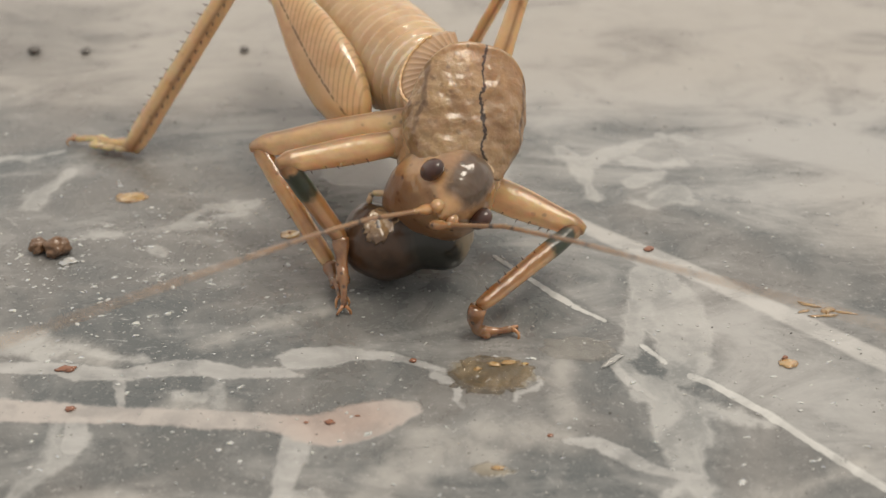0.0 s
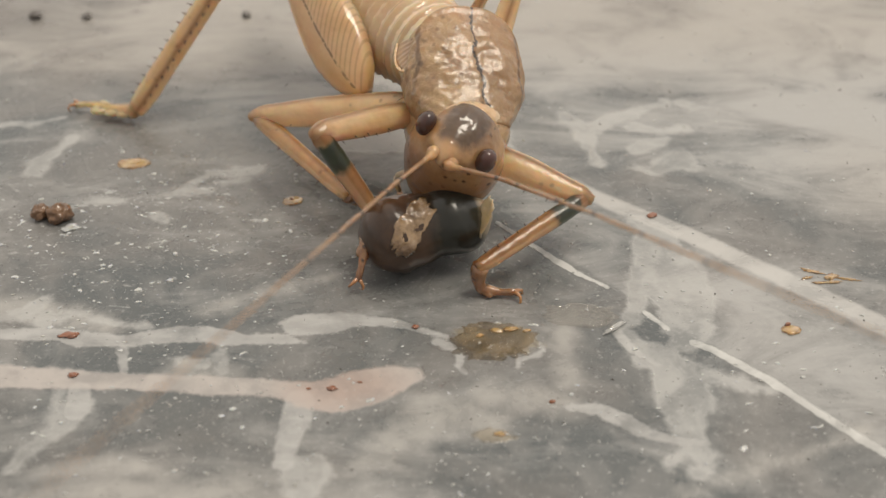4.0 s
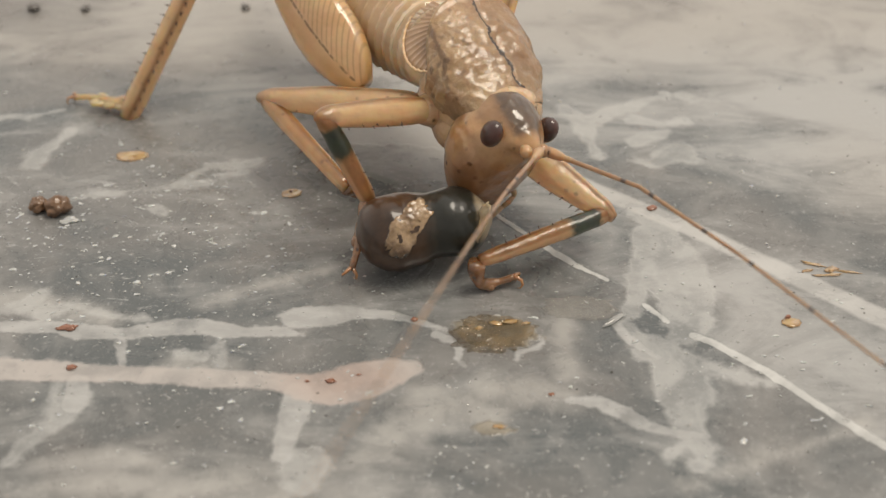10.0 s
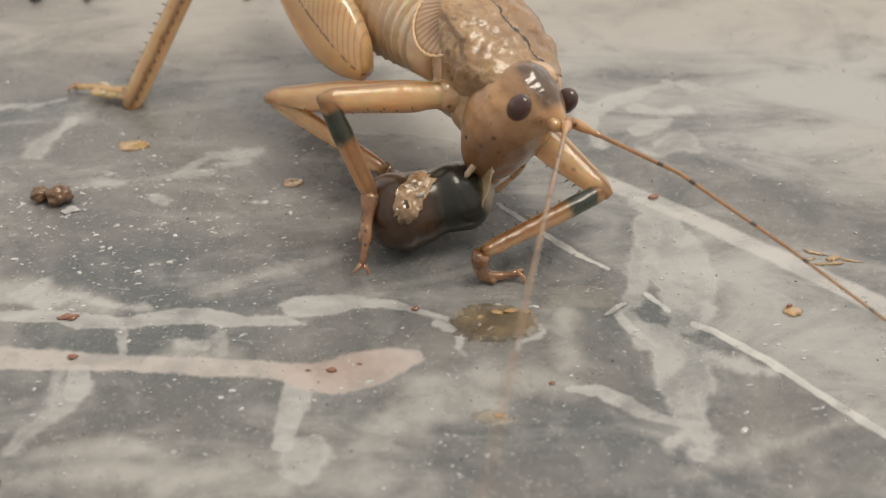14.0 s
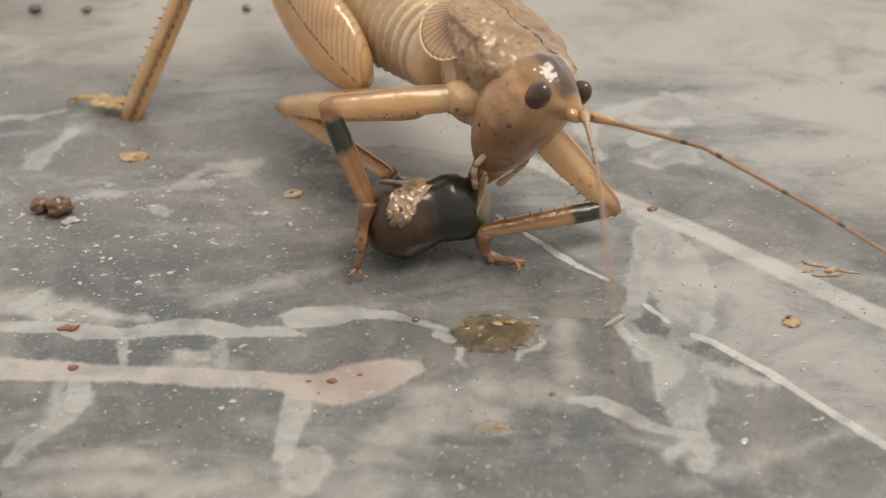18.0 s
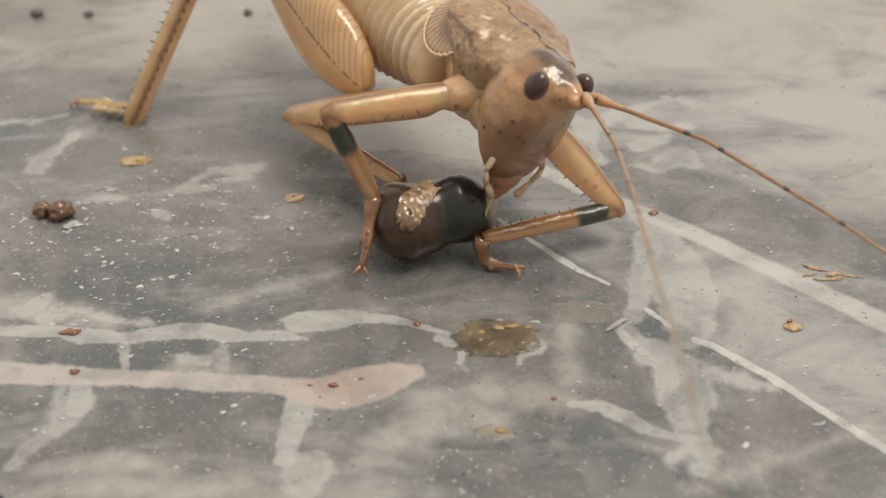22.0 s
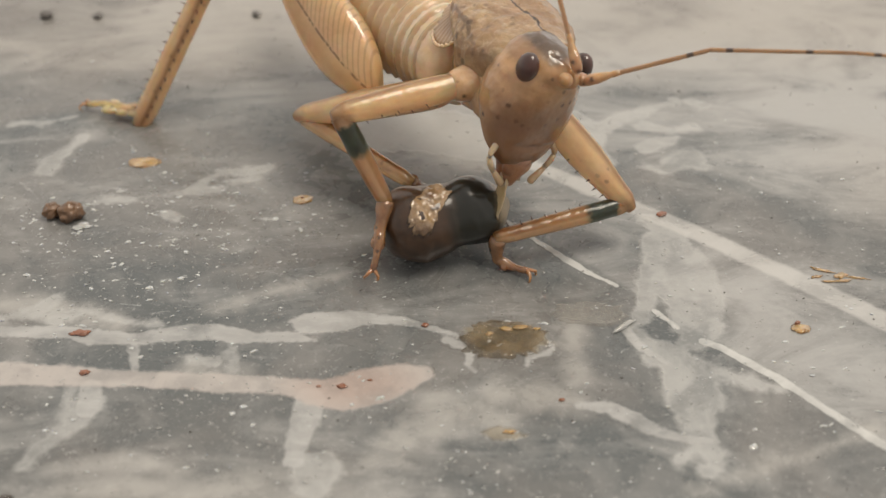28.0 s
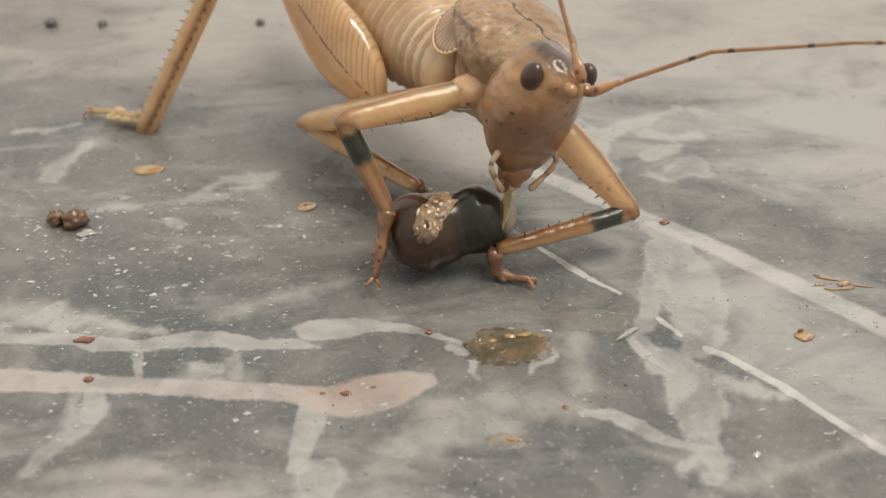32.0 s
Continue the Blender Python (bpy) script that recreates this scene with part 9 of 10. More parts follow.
    walk(MOVES['flagellum_a1'], [
        (0, mm_pose(-3.06, -13.04, 8.36, 65.1, -6.2, -21.2)),
        (0.5, mm_pose(-3.06, -12.99, 8.30, 64.1, -5.9, -20.5)),
        (1, mm_pose(-2.86, -13.04, 8.45, 64.0, -5.5, -19.7)),
        (1.5, mm_pose(-2.96, -12.81, 8.94, 67.4, -4.9, -18.3)),
        (2, mm_pose(-2.88, -12.66, 8.73, 67.0, -5.0, -18.5)),
        (2.5, mm_pose(-2.75, -12.84, 8.22, 69.2, -4.3, -16.6)),
        (3, mm_pose(-2.13, -13.00, 7.90, 70.7, -3.7, -15.1)),
        (3.5, mm_pose(-2.05, -12.95, 7.84, 70.7, -3.4, -14.1)),
        (5.5, mm_pose(-2.47, -11.91, 9.58, 68.8, -3.9, -15.4)),
        (6, mm_pose(-2.24, -11.71, 9.56, 67.8, -4.1, -15.8)),
        (6.5, mm_pose(-1.94, -11.75, 9.46, 68.3, -4.3, -16.5)),
        (7, mm_pose(-2.20, -11.71, 8.55, 67.3, -4.7, -17.4)),
        (7.5, mm_pose(-2.00, -11.83, 8.83, 67.9, -4.2, -16.2)),
        (8, mm_pose(-0.81, -11.84, 9.16, 67.8, -4.2, -16.2)),
        (8.5, mm_pose(0.97, -12.14, 9.25, 66.4, -4.9, -17.6)),
        (9, mm_pose(2.15, -11.94, 9.09, 65.7, -5.1, -18.1)),
        (9.5, mm_pose(2.39, -12.15, 8.16, 67.5, -4.6, -16.9)),
        (10, mm_pose(2.85, -12.68, 7.69, 70.9, -3.3, -13.1)),
        (10.5, mm_pose(3.25, -12.70, 7.81, 71.6, -3.1, -12.7)),
        (11, mm_pose(3.43, -12.71, 7.67, 71.9, -2.9, -11.9)),
        (11.5, mm_pose(3.80, -12.85, 7.73, 72.2, -2.4, -10.5)),
        (12, mm_pose(4.09, -12.95, 7.77, 72.2, -2.0, -9.1)),
        (12.5, mm_pose(4.58, -13.03, 7.79, 72.6, -1.6, -7.9)),
        (13, mm_pose(5.15, -13.13, 8.12, 73.1, -1.2, -6.5)),
        (13.5, mm_pose(4.59, -13.15, 8.09, 73.1, -1.2, -6.5)),
        (14, mm_pose(4.73, -12.96, 8.35, 73.3, -1.8, -8.5)),
        (14.5, mm_pose(4.64, -13.01, 8.23, 72.3, -1.6, -8.0)),
        (16.5, mm_pose(5.57, -12.99, 8.31, 73.5, -1.0, -5.9)),
        (17, mm_pose(5.91, -13.19, 9.33, 70.7, -0.8, -5.5)),
        (17.5, mm_pose(6.06, -13.25, 9.57, 71.0, -0.7, -5.1)),
        (18, mm_pose(6.21, -13.13, 9.35, 70.9, -0.6, -4.7)),
        (18.5, mm_pose(6.16, -13.13, 8.99, 70.9, -0.3, -3.7)),
        (19, mm_pose(6.33, -13.00, 8.44, 70.8, 0.0, -2.9)),
        (19.5, mm_pose(6.39, -13.07, 8.69, 73.2, 0.1, -2.6)),
        (20, mm_pose(6.39, -13.17, 9.26, 75.9, 0.2, -2.2)),
        (20.5, mm_pose(6.40, -13.14, 8.95, 74.8, 0.3, -1.9)),
        (21, mm_pose(6.42, -13.00, 8.52, 73.6, 0.4, -1.6)),
        (21.5, mm_pose(6.80, -12.78, 8.71, 75.2, 0.7, -0.6)),
        (22, mm_pose(6.90, -13.02, 10.23, 78.2, 0.8, -0.1)),
        (22.5, mm_pose(6.72, -13.11, 10.41, 79.5, 0.9, 0.7)),
        (23, mm_pose(6.62, -13.06, 10.38, 80.5, 1.1, 1.9)),
        (23.5, mm_pose(6.56, -13.05, 10.30, 80.9, 1.2, 2.1)),
        (24, mm_pose(6.55, -13.00, 10.12, 81.2, 1.2, 2.3)),
        (24.5, mm_pose(6.47, -12.88, 10.15, 81.4, 1.2, 2.2)),
        (25, mm_pose(6.17, -12.96, 10.73, 82.0, 1.2, 2.1)),
        (25.5, mm_pose(6.14, -12.97, 10.89, 82.1, 1.2, 2.5)),
        (26, mm_pose(7.32, -12.69, 10.35, 88.6, 1.7, 19.0)),
        (26.5, mm_pose(9.16, -11.11, 11.83, 58.4, 16.2, 40.9)),
        (27, mm_pose(8.84, -7.71, 14.13, 17.7, 25.8, 44.1)),
        (27.5, mm_pose(4.93, -4.91, 14.37, -25.2, 23.6, 45.3)),
        (28, mm_pose(4.35, -4.91, 14.19, -29.8, 20.1, 47.5)),
        (28.5, mm_pose(4.44, -4.90, 14.16, -28.7, 20.8, 47.1)),
        (29, mm_pose(4.56, -4.85, 14.05, -27.9, 21.3, 46.8)),
        (29.5, mm_pose(4.44, -4.87, 14.03, -28.9, 20.9, 47.0)),
        (30, mm_pose(4.36, -4.93, 14.03, -29.8, 20.3, 47.4)),
        (30.5, mm_pose(4.51, -4.89, 14.06, -28.0, 21.6, 46.6)),
        (31, mm_pose(4.75, -4.90, 14.22, -25.9, 23.1, 45.9)),
        (31.5, mm_pose(4.52, -4.90, 14.17, -28.0, 21.5, 46.8)),
        (32, mm_pose(4.30, -4.91, 14.05, -30.4, 20.0, 47.7)),
    ])
    walk(MOVES['flagellum_a2'], [
        (0, mm_pose(-5.28, -18.02, 10.87, 65.4, -5.7, -19.6)),
        (0.5, mm_pose(-5.21, -17.95, 10.91, 64.3, -5.4, -18.9)),
        (1, mm_pose(-4.91, -18.03, 11.07, 63.7, -5.1, -18.2)),
        (1.5, mm_pose(-4.89, -18.01, 11.24, 66.1, -4.7, -17.4)),
        (2, mm_pose(-4.83, -17.83, 11.06, 66.9, -4.6, -17.1)),
        (2.5, mm_pose(-4.51, -18.17, 10.34, 68.3, -4.0, -15.6)),
        (3, mm_pose(-3.73, -18.43, 9.88, 69.4, -3.6, -14.4)),
        (3.5, mm_pose(-3.54, -18.41, 9.82, 69.7, -3.1, -13.1)),
        (5.5, mm_pose(-4.10, -17.27, 11.75, 68.5, -3.4, -14.0)),
        (6, mm_pose(-3.91, -17.02, 11.82, 67.5, -3.6, -14.4)),
        (6.5, mm_pose(-3.69, -17.05, 11.67, 68.0, -4.0, -15.5)),
        (7, mm_pose(-4.04, -16.94, 10.86, 67.4, -4.4, -16.4)),
        (7.5, mm_pose(-3.71, -17.12, 11.09, 67.4, -3.9, -15.3)),
        (8, mm_pose(-2.52, -17.13, 11.42, 67.2, -3.9, -15.2)),
        (8.5, mm_pose(-0.89, -17.32, 11.65, 66.5, -4.6, -16.8)),
        (9, mm_pose(0.24, -17.07, 11.55, 65.9, -5.0, -17.6)),
        (9.5, mm_pose(0.60, -17.40, 10.45, 67.8, -4.2, -15.8)),
        (10, mm_pose(1.45, -18.18, 9.64, 70.4, -2.9, -12.2)),
        (10.5, mm_pose(1.90, -18.23, 9.71, 71.1, -2.8, -11.8)),
        (11, mm_pose(2.16, -18.27, 9.53, 71.6, -2.6, -11.1)),
        (11.5, mm_pose(2.69, -18.45, 9.56, 71.6, -2.2, -9.9)),
        (12, mm_pose(3.12, -18.58, 9.60, 71.5, -1.9, -8.9)),
        (12.5, mm_pose(3.75, -18.70, 9.59, 71.7, -1.6, -8.0)),
        (13, mm_pose(4.46, -18.83, 9.86, 72.3, -1.3, -7.0)),
        (13.5, mm_pose(3.90, -18.85, 9.83, 72.3, -1.3, -7.1)),
        (14, mm_pose(3.82, -18.63, 10.07, 72.7, -1.7, -8.3)),
        (14.5, mm_pose(3.80, -18.66, 10.06, 71.1, -1.5, -7.9)),
        (16.5, mm_pose(4.95, -18.71, 10.01, 72.6, -1.1, -6.5)),
        (17, mm_pose(5.34, -18.82, 11.31, 69.1, -0.9, -6.2)),
        (17.5, mm_pose(5.53, -18.90, 11.52, 69.4, -0.8, -5.9)),
        (18, mm_pose(5.72, -18.78, 11.31, 69.3, -0.7, -5.7)),
        (18.5, mm_pose(5.79, -18.79, 10.95, 69.3, -0.5, -5.0)),
        (19, mm_pose(6.05, -18.66, 10.41, 69.2, -0.3, -4.5)),
        (19.5, mm_pose(6.14, -18.81, 10.42, 72.2, -0.2, -4.0)),
        (20, mm_pose(6.17, -18.98, 10.73, 75.4, 0.0, -3.3)),
        (20.5, mm_pose(6.21, -18.93, 10.53, 74.0, 0.1, -3.2)),
        (21, mm_pose(6.27, -18.76, 10.22, 72.6, 0.1, -3.1)),
        (21.5, mm_pose(6.76, -18.58, 10.24, 74.7, 0.3, -2.5)),
        (22, mm_pose(6.90, -18.89, 11.46, 77.9, 0.4, -1.7)),
        (22.5, mm_pose(6.81, -19.01, 11.51, 79.2, 0.6, -0.8)),
        (23, mm_pose(6.84, -18.97, 11.37, 80.4, 0.8, 0.5)),
        (23.5, mm_pose(6.79, -18.97, 11.25, 80.7, 0.9, 0.8)),
        (24, mm_pose(6.81, -18.93, 11.04, 80.9, 0.9, 1.1)),
        (24.5, mm_pose(6.72, -18.81, 11.05, 81.0, 0.9, 1.1)),
        (25, mm_pose(6.40, -18.90, 11.57, 81.6, 0.9, 1.3)),
        (25.5, mm_pose(6.42, -18.91, 11.71, 81.8, 1.0, 1.7)),
        (26, mm_pose(9.28, -18.36, 10.49, 88.4, 1.5, 18.7)),
        (26.5, mm_pose(13.17, -14.39, 14.85, 54.7, 17.2, 39.4)),
        (27, mm_pose(11.90, -7.28, 19.28, 14.6, 24.6, 41.4)),
        (27.5, mm_pose(4.64, -1.56, 19.35, -25.1, 22.5, 42.5)),
        (28, mm_pose(3.36, -1.57, 19.08, -29.3, 18.8, 44.7)),
        (28.5, mm_pose(3.60, -1.57, 19.08, -28.2, 19.5, 44.4)),
        (29, mm_pose(3.83, -1.52, 18.98, -27.3, 20.2, 44.0)),
        (29.5, mm_pose(3.59, -1.52, 18.94, -28.3, 19.8, 44.2)),
        (30, mm_pose(3.39, -1.58, 18.91, -29.4, 19.2, 44.6)),
        (30.5, mm_pose(3.80, -1.54, 18.99, -27.5, 20.7, 43.7)),
        (31, mm_pose(4.34, -1.56, 19.19, -25.4, 22.2, 43.0)),
        (31.5, mm_pose(3.80, -1.56, 19.10, -27.6, 20.5, 43.9)),
        (32, mm_pose(3.24, -1.56, 18.92, -29.9, 18.9, 44.9)),
    ])
    walk(MOVES['flagellum_a3'], [
        (0, mm_pose(-7.69, -23.92, 13.77, 65.4, -5.7, -19.6)),
        (0.5, mm_pose(-7.52, -23.82, 13.94, 64.3, -5.4, -18.9)),
        (1, mm_pose(-7.14, -23.91, 14.16, 63.7, -5.1, -18.2)),
        (1.5, mm_pose(-7.03, -24.05, 14.06, 66.1, -4.7, -17.4)),
        (2, mm_pose(-6.93, -23.92, 13.80, 66.9, -4.6, -17.1)),
        (2.5, mm_pose(-6.43, -24.38, 12.92, 68.3, -4.0, -15.6)),
        (3, mm_pose(-5.51, -24.74, 12.34, 69.4, -3.6, -14.4)),
        (3.5, mm_pose(-5.16, -24.78, 12.24, 69.7, -3.1, -13.1)),
        (5.5, mm_pose(-5.83, -23.55, 14.31, 68.5, -3.4, -14.0)),
        (6, mm_pose(-5.68, -23.24, 14.49, 67.5, -3.6, -14.4)),
        (6.5, mm_pose(-5.60, -23.25, 14.28, 68.0, -4.0, -15.5)),
        (7, mm_pose(-6.06, -23.08, 13.54, 67.4, -4.4, -16.4)),
        (7.5, mm_pose(-5.59, -23.31, 13.78, 67.4, -3.9, -15.3)),
        (8, mm_pose(-4.39, -23.31, 14.13, 67.2, -3.9, -15.2)),
        (8.5, mm_pose(-2.95, -23.40, 14.43, 66.5, -4.6, -16.8)),
        (9, mm_pose(-1.93, -23.08, 14.40, 65.9, -5.0, -17.6)),
        (9.5, mm_pose(-1.35, -23.59, 13.08, 67.8, -4.2, -15.8)),
        (10, mm_pose(-0.05, -24.60, 11.99, 70.4, -2.9, -12.2)),
        (10.5, mm_pose(0.43, -24.69, 11.97, 71.1, -2.8, -11.8)),
        (11, mm_pose(0.79, -24.77, 11.74, 71.6, -2.6, -11.1)),
        (11.5, mm_pose(1.46, -24.98, 11.77, 71.6, -2.2, -9.9)),
        (12, mm_pose(2.02, -25.13, 11.83, 71.5, -1.9, -8.9)),
        (12.5, mm_pose(2.76, -25.27, 11.78, 71.7, -1.6, -8.0)),
        (13, mm_pose(3.60, -25.44, 12.00, 72.3, -1.3, -7.0)),
        (13.5, mm_pose(3.03, -25.46, 11.96, 72.3, -1.3, -7.1)),
        (14, mm_pose(2.79, -25.24, 12.15, 72.7, -1.7, -8.3)),
        (14.5, mm_pose(2.83, -25.21, 12.32, 71.1, -1.5, -7.9)),
        (16.5, mm_pose(4.15, -25.34, 12.10, 72.6, -1.1, -6.5)),
        (17, mm_pose(4.60, -25.32, 13.80, 69.1, -0.9, -6.2)),
        (17.5, mm_pose(4.83, -25.41, 13.99, 69.4, -0.8, -5.9)),
        (18, mm_pose(5.05, -25.29, 13.79, 69.3, -0.7, -5.7)),
        (18.5, mm_pose(5.19, -25.31, 13.42, 69.3, -0.5, -5.0)),
        (19, mm_pose(5.52, -25.18, 12.89, 69.2, -0.3, -4.5)),
        (19.5, mm_pose(5.67, -25.46, 12.56, 72.2, -0.2, -4.0)),
        (20, mm_pose(5.78, -25.74, 12.50, 75.4, 0.0, -3.3)),
        (20.5, mm_pose(5.84, -25.65, 12.46, 74.0, 0.1, -3.2)),
        (21, mm_pose(5.92, -25.42, 12.32, 72.6, 0.1, -3.1)),
        (21.5, mm_pose(6.47, -25.33, 12.09, 74.7, 0.3, -2.5)),
        (22, mm_pose(6.71, -25.73, 12.92, 77.9, 0.4, -1.7)),
        (22.5, mm_pose(6.73, -25.88, 12.81, 79.2, 0.6, -0.8)),
        (23, mm_pose(6.92, -25.87, 12.54, 80.4, 0.8, 0.5)),
        (23.5, mm_pose(6.91, -25.87, 12.38, 80.7, 0.9, 0.8)),
        (24, mm_pose(6.97, -25.84, 12.15, 80.9, 0.9, 1.1)),
        (24.5, mm_pose(6.88, -25.72, 12.15, 81.0, 0.9, 1.1)),
        (25, mm_pose(6.57, -25.82, 12.59, 81.6, 0.9, 1.3)),
        (25.5, mm_pose(6.63, -25.83, 12.72, 81.8, 1.0, 1.7)),
        (26, mm_pose(11.52, -24.98, 10.69, 88.4, 1.5, 18.7)),
        (26.5, mm_pose(17.72, -18.05, 18.72, 54.7, 17.2, 39.4)),
        (27, mm_pose(15.18, -6.75, 25.44, 14.6, 24.6, 41.4)),
        (27.5, mm_pose(4.43, 2.27, 25.20, -25.1, 22.5, 42.5)),
        (28, mm_pose(2.34, 2.25, 24.86, -29.3, 18.8, 44.7)),
        (28.5, mm_pose(2.76, 2.23, 24.89, -28.2, 19.5, 44.4)),
        (29, mm_pose(3.16, 2.28, 24.82, -27.3, 20.2, 44.0)),
        (29.5, mm_pose(2.78, 2.31, 24.74, -28.3, 19.8, 44.2)),
        (30, mm_pose(2.41, 2.28, 24.67, -29.4, 19.2, 44.6)),
        (30.5, mm_pose(3.15, 2.31, 24.80, -27.5, 20.7, 43.7)),
        (31, mm_pose(4.05, 2.27, 25.04, -25.4, 22.2, 43.0)),
        (31.5, mm_pose(3.12, 2.29, 24.91, -27.6, 20.5, 43.9)),
        (32, mm_pose(2.17, 2.29, 24.66, -29.9, 18.9, 44.9)),
    ])
    walk(MOVES['food'], [
        (0, mm_pose(-1.47, 1.20, 2.20, -10.0, -5.5, 1.0)),
        (0.5, mm_pose(-1.48, 0.97, 2.20, -5.0, -5.8, 1.1)),
        (1, mm_pose(-1.49, 0.73, 2.20, 0.0, -6.1, 1.1)),
        (1.5, mm_pose(-1.31, 0.15, 2.20, 5.0, -6.3, 4.5)),
        (2, mm_pose(-1.07, -0.38, 2.20, 9.3, -6.5, 8.0)),
        (2.5, mm_pose(-0.93, -0.42, 2.20, 13.7, -6.2, 11.5)),
        (3, mm_pose(-0.74, -0.50, 2.20, 18.0, -6.0, 14.7)),
        (3.5, mm_pose(-0.68, -0.56, 2.20, 19.4, -6.1, 13.0)),
        (5.5, mm_pose(-0.64, -0.85, 2.20, 25.0, -6.2, 14.1)),
        (6, mm_pose(-0.50, -0.98, 2.20, 25.4, -6.2, 14.1)),
        (6.5, mm_pose(-0.56, -0.98, 2.20, 25.9, -6.1, 11.9)),
        (7, mm_pose(-0.65, -1.01, 2.20, 26.3, -5.9, 9.7)),
        (7.5, mm_pose(-0.62, -1.02, 2.20, 26.7, -6.1, 10.1)),
        (8, mm_pose(-0.58, -1.14, 2.20, 27.1, -6.3, 10.4)),
        (8.5, mm_pose(-0.57, -1.13, 2.20, 27.6, -6.3, 10.4)),
        (9, mm_pose(-0.54, -1.18, 2.20, 28.0, -6.3, 10.4)),
        (9.5, mm_pose(-0.61, -1.20, 2.20, 26.0, -6.4, 9.1)),
        (10, mm_pose(-0.70, -1.19, 2.20, 24.0, -6.5, 7.8)),
        (10.5, mm_pose(-0.70, -1.11, 2.20, 22.0, -6.3, 5.2)),
        (11, mm_pose(-0.69, -1.01, 2.20, 20.0, -6.2, 2.8)),
        (11.5, mm_pose(-0.81, -0.92, 2.20, 17.0, -6.1, 4.1)),
        (12, mm_pose(-0.94, -0.82, 2.20, 14.0, -6.0, 5.5)),
        (12.5, mm_pose(-0.88, -0.77, 2.20, 11.0, -6.1, 3.2)),
        (13, mm_pose(-0.77, -0.66, 2.20, 8.0, -6.1, 1.0)),
        (13.5, mm_pose(-0.67, -0.44, 2.20, 6.9, -6.1, 7.9)),
        (14, mm_pose(-0.56, -0.22, 2.20, 5.7, -6.0, 14.9)),
        (14.5, mm_pose(-0.50, -0.36, 2.20, 4.6, -6.1, 5.6)),
        (16.5, mm_pose(-0.78, 0.31, 2.20, 0.0, -6.5, 9.3)),
        (17, mm_pose(-0.75, 0.17, 2.20, 0.2, -6.3, 9.0)),
        (17.5, mm_pose(-0.71, 0.13, 2.20, 0.3, -6.3, 9.5)),
        (18, mm_pose(-0.70, 0.00, 2.20, 0.5, -6.4, 10.0)),
        (18.5, mm_pose(-0.76, -0.05, 2.20, 0.6, -6.3, 8.9)),
        (19, mm_pose(-0.80, -0.10, 2.20, 0.8, -6.2, 7.8)),
        (19.5, mm_pose(-0.76, -0.10, 2.20, 1.0, -6.2, 7.4)),
        (20, mm_pose(-0.74, -0.04, 2.20, 1.1, -6.2, 6.9)),
        (20.5, mm_pose(-0.77, -0.03, 2.20, 1.3, -6.2, 6.9)),
        (21, mm_pose(-0.77, -0.05, 2.20, 1.5, -6.2, 7.0)),
        (21.5, mm_pose(-0.58, 0.08, 2.20, 1.6, -6.1, 9.6)),
        (22, mm_pose(-0.40, 0.18, 2.20, 1.8, -5.9, 12.1)),
        (22.5, mm_pose(-0.46, 0.14, 2.20, 1.9, -6.0, 12.3)),
        (23, mm_pose(-0.51, 0.18, 2.20, 2.1, -6.1, 12.5)),
        (23.5, mm_pose(-0.47, 0.09, 2.20, 2.3, -6.0, 12.3)),
        (24, mm_pose(-0.43, 0.07, 2.20, 2.4, -5.9, 12.1)),
        (24.5, mm_pose(-0.38, 0.11, 2.20, 2.6, -6.0, 12.2)),
        (25, mm_pose(-0.34, 0.15, 2.20, 2.7, -6.0, 12.4)),
        (25.5, mm_pose(-0.36, 0.16, 2.20, 2.9, -6.1, 12.8)),
        (26, mm_pose(-0.36, 0.15, 2.20, 3.1, -6.2, 13.2)),
        (26.5, mm_pose(-0.35, 0.13, 2.20, 3.2, -6.3, 13.6)),
        (27, mm_pose(-0.35, 0.12, 2.20, 3.4, -6.4, 14.0)),
        (27.5, mm_pose(-0.35, 0.10, 2.20, 3.5, -6.4, 14.4)),
        (28, mm_pose(-0.27, 0.11, 2.20, 3.7, -6.3, 14.1)),
        (28.5, mm_pose(-0.27, 0.08, 2.20, 3.9, -6.2, 13.8)),
        (29, mm_pose(-0.24, 0.10, 2.20, 4.0, -6.1, 13.5)),
        (29.5, mm_pose(-0.20, 0.08, 2.20, 4.2, -6.2, 12.3)),
        (30, mm_pose(-0.15, 0.05, 2.20, 4.4, -6.3, 11.1)),
        (30.5, mm_pose(-0.19, 0.08, 2.20, 4.5, -6.3, 11.2)),
        (31, mm_pose(-0.13, 0.07, 2.20, 4.7, -6.3, 11.2)),
        (31.5, mm_pose(-0.15, 0.02, 2.20, 4.8, -6.3, 11.1)),
        (32, mm_pose(-0.14, 0.04, 2.20, 5.0, -6.3, 11.2)),
    ])
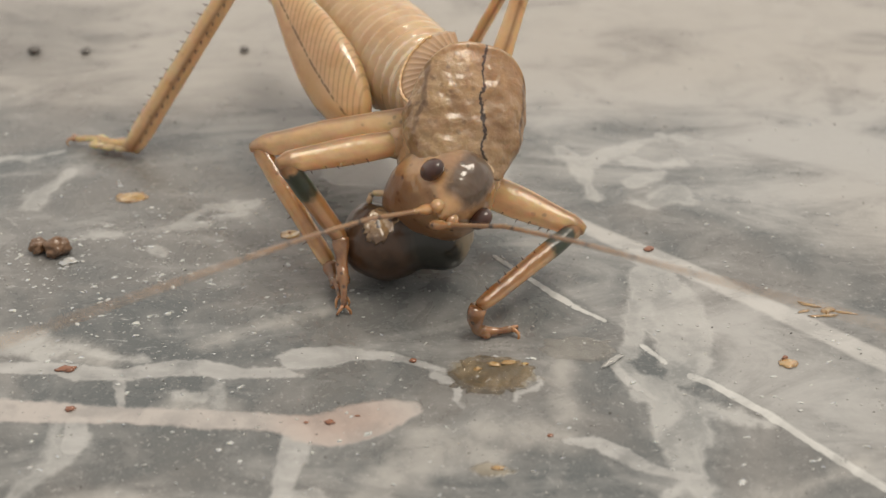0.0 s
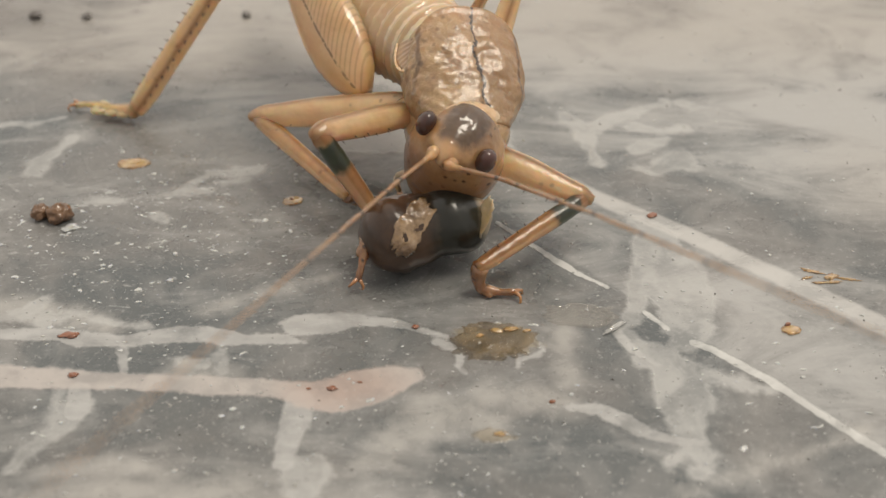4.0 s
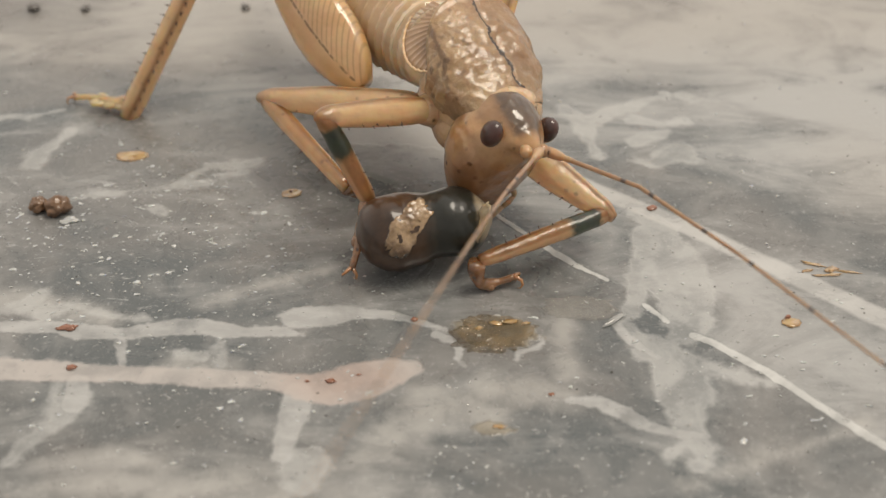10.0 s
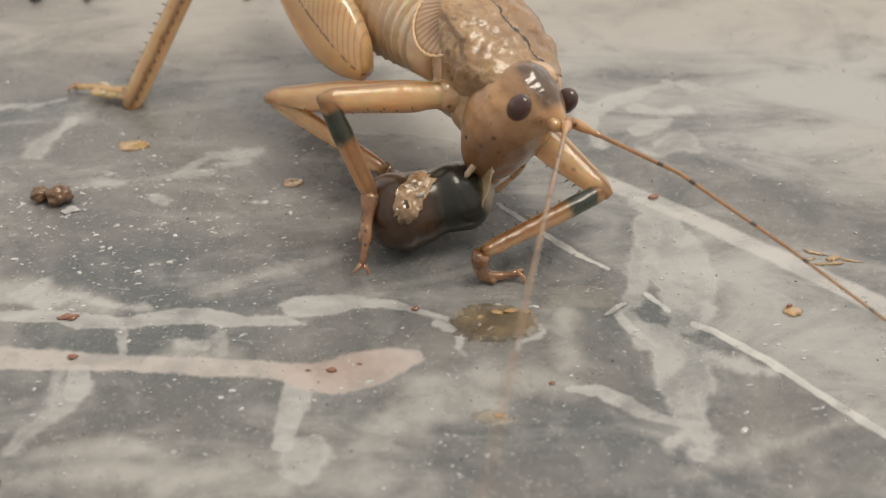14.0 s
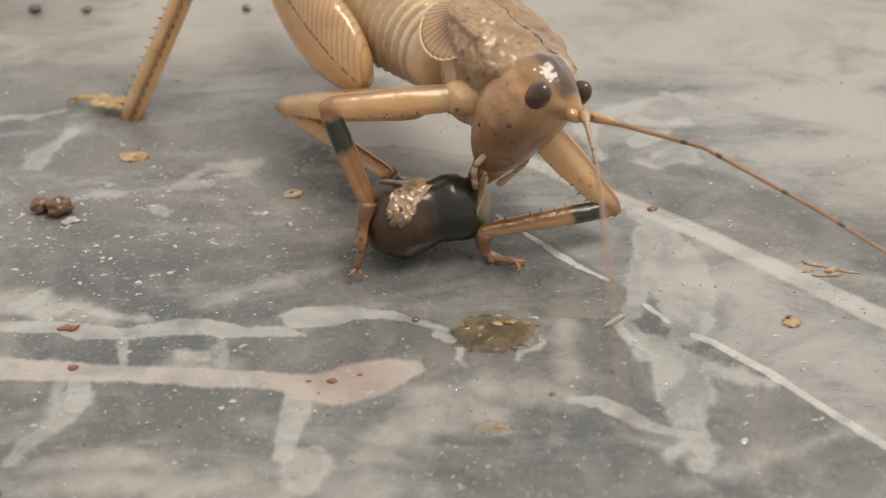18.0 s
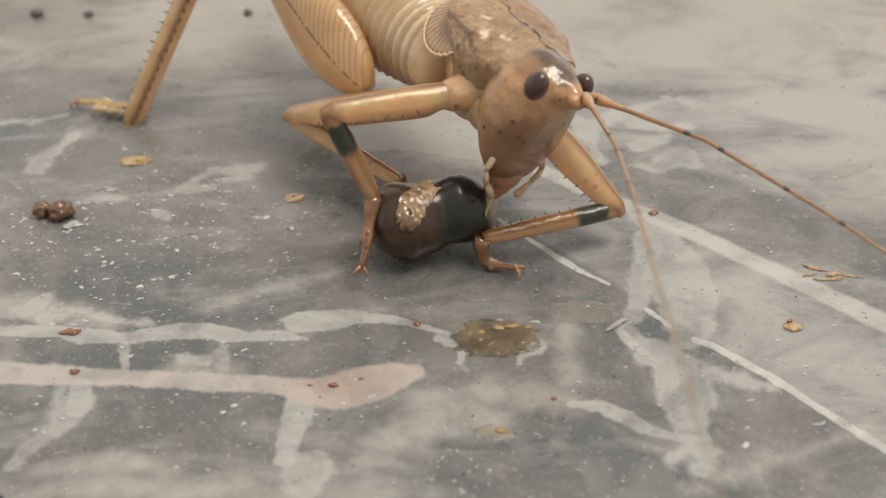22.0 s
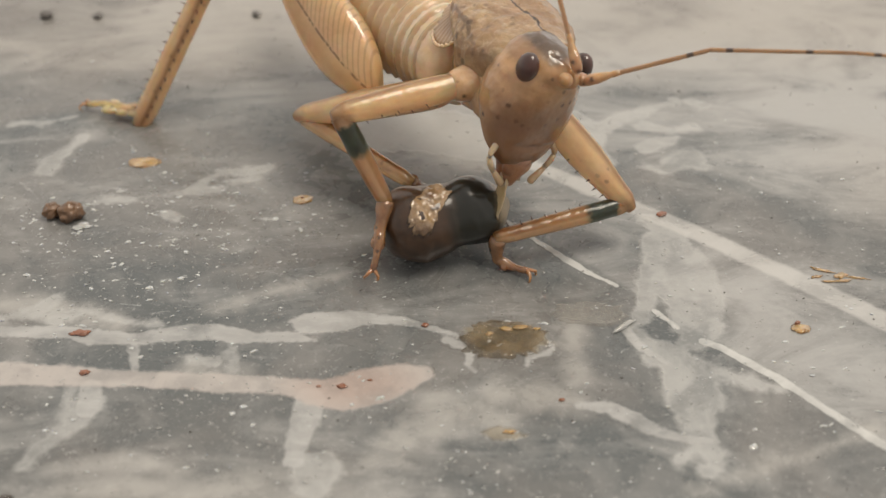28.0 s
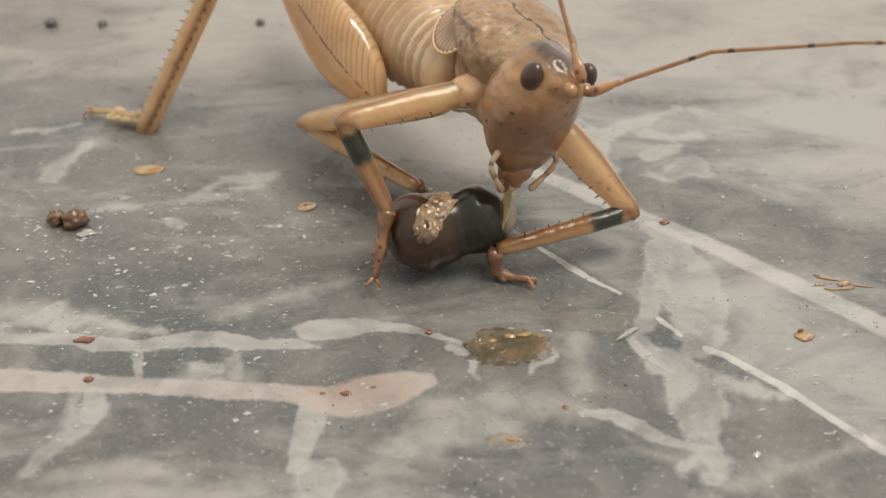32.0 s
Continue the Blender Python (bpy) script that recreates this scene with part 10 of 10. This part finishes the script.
    walk(hind_tibia, [
        (0, mm_pose(-9.85, 8.00, 11.70, 171.1, 35.5, 3.6)),
        (3, mm_pose(-9.33, 8.00, 11.70, 171.1, 37.2, 3.1)),
        (6, mm_pose(-9.66, 8.00, 11.70, 171.1, 36.1, 3.4)),
        (8, mm_pose(-10.72, 8.00, 11.70, 171.0, 32.5, 4.6)),
        (10, mm_pose(-11.16, 8.00, 11.70, 171.0, 30.9, 5.1)),
        (13, mm_pose(-11.14, 8.00, 11.70, 171.0, 30.9, 5.1)),
        (16.5, mm_pose(-11.36, 8.00, 11.70, 170.9, 30.1, 5.3)),
        (19, mm_pose(-11.72, 8.00, 11.70, 170.8, 28.8, 5.7)),
        (21, mm_pose(-11.67, 8.00, 11.70, 170.9, 29.0, 5.6)),
        (23, mm_pose(-11.45, 8.00, 11.70, 170.9, 29.8, 5.4)),
        (25.5, mm_pose(-11.09, 8.00, 11.70, 171.0, 31.1, 5.0)),
        (28, mm_pose(-11.25, 8.00, 11.70, 170.9, 30.5, 5.2)),
        (30, mm_pose(-11.43, 8.00, 11.70, 170.9, 29.9, 5.4)),
        (32, mm_pose(-11.31, 8.00, 11.70, 170.9, 30.3, 5.2)),
    ])
    walk(hind_femur, [
        (0, mm_pose(-4.20, -0.50, 5.90, 39.1, 50.5, 170.1)),
        (3, mm_pose(-4.20, -0.50, 5.90, 39.7, 49.0, 168.8)),
        (6, mm_pose(-4.20, -0.50, 5.90, 39.3, 49.9, 169.6)),
        (8, mm_pose(-4.20, -0.50, 5.90, 38.2, 52.7, 172.2)),
        (10, mm_pose(-4.20, -0.50, 5.90, 37.9, 53.7, 173.3)),
        (13, mm_pose(-4.20, -0.50, 5.90, 37.9, 53.7, 173.2)),
        (16.5, mm_pose(-4.20, -0.50, 5.90, 37.7, 54.2, 173.8)),
        (19, mm_pose(-4.20, -0.50, 5.90, 37.5, 55.0, 174.7)),
        (21, mm_pose(-4.20, -0.50, 5.90, 37.6, 54.9, 174.5)),
        (23, mm_pose(-4.20, -0.50, 5.90, 37.7, 54.4, 174.0)),
        (25.5, mm_pose(-4.20, -0.50, 5.90, 37.9, 53.6, 173.1)),
        (28, mm_pose(-4.20, -0.50, 5.90, 37.8, 53.9, 173.5)),
        (30, mm_pose(-4.20, -0.50, 5.90, 37.7, 54.3, 173.9)),
        (32, mm_pose(-4.20, -0.50, 5.90, 37.8, 54.1, 173.7)),
    ])


motions()
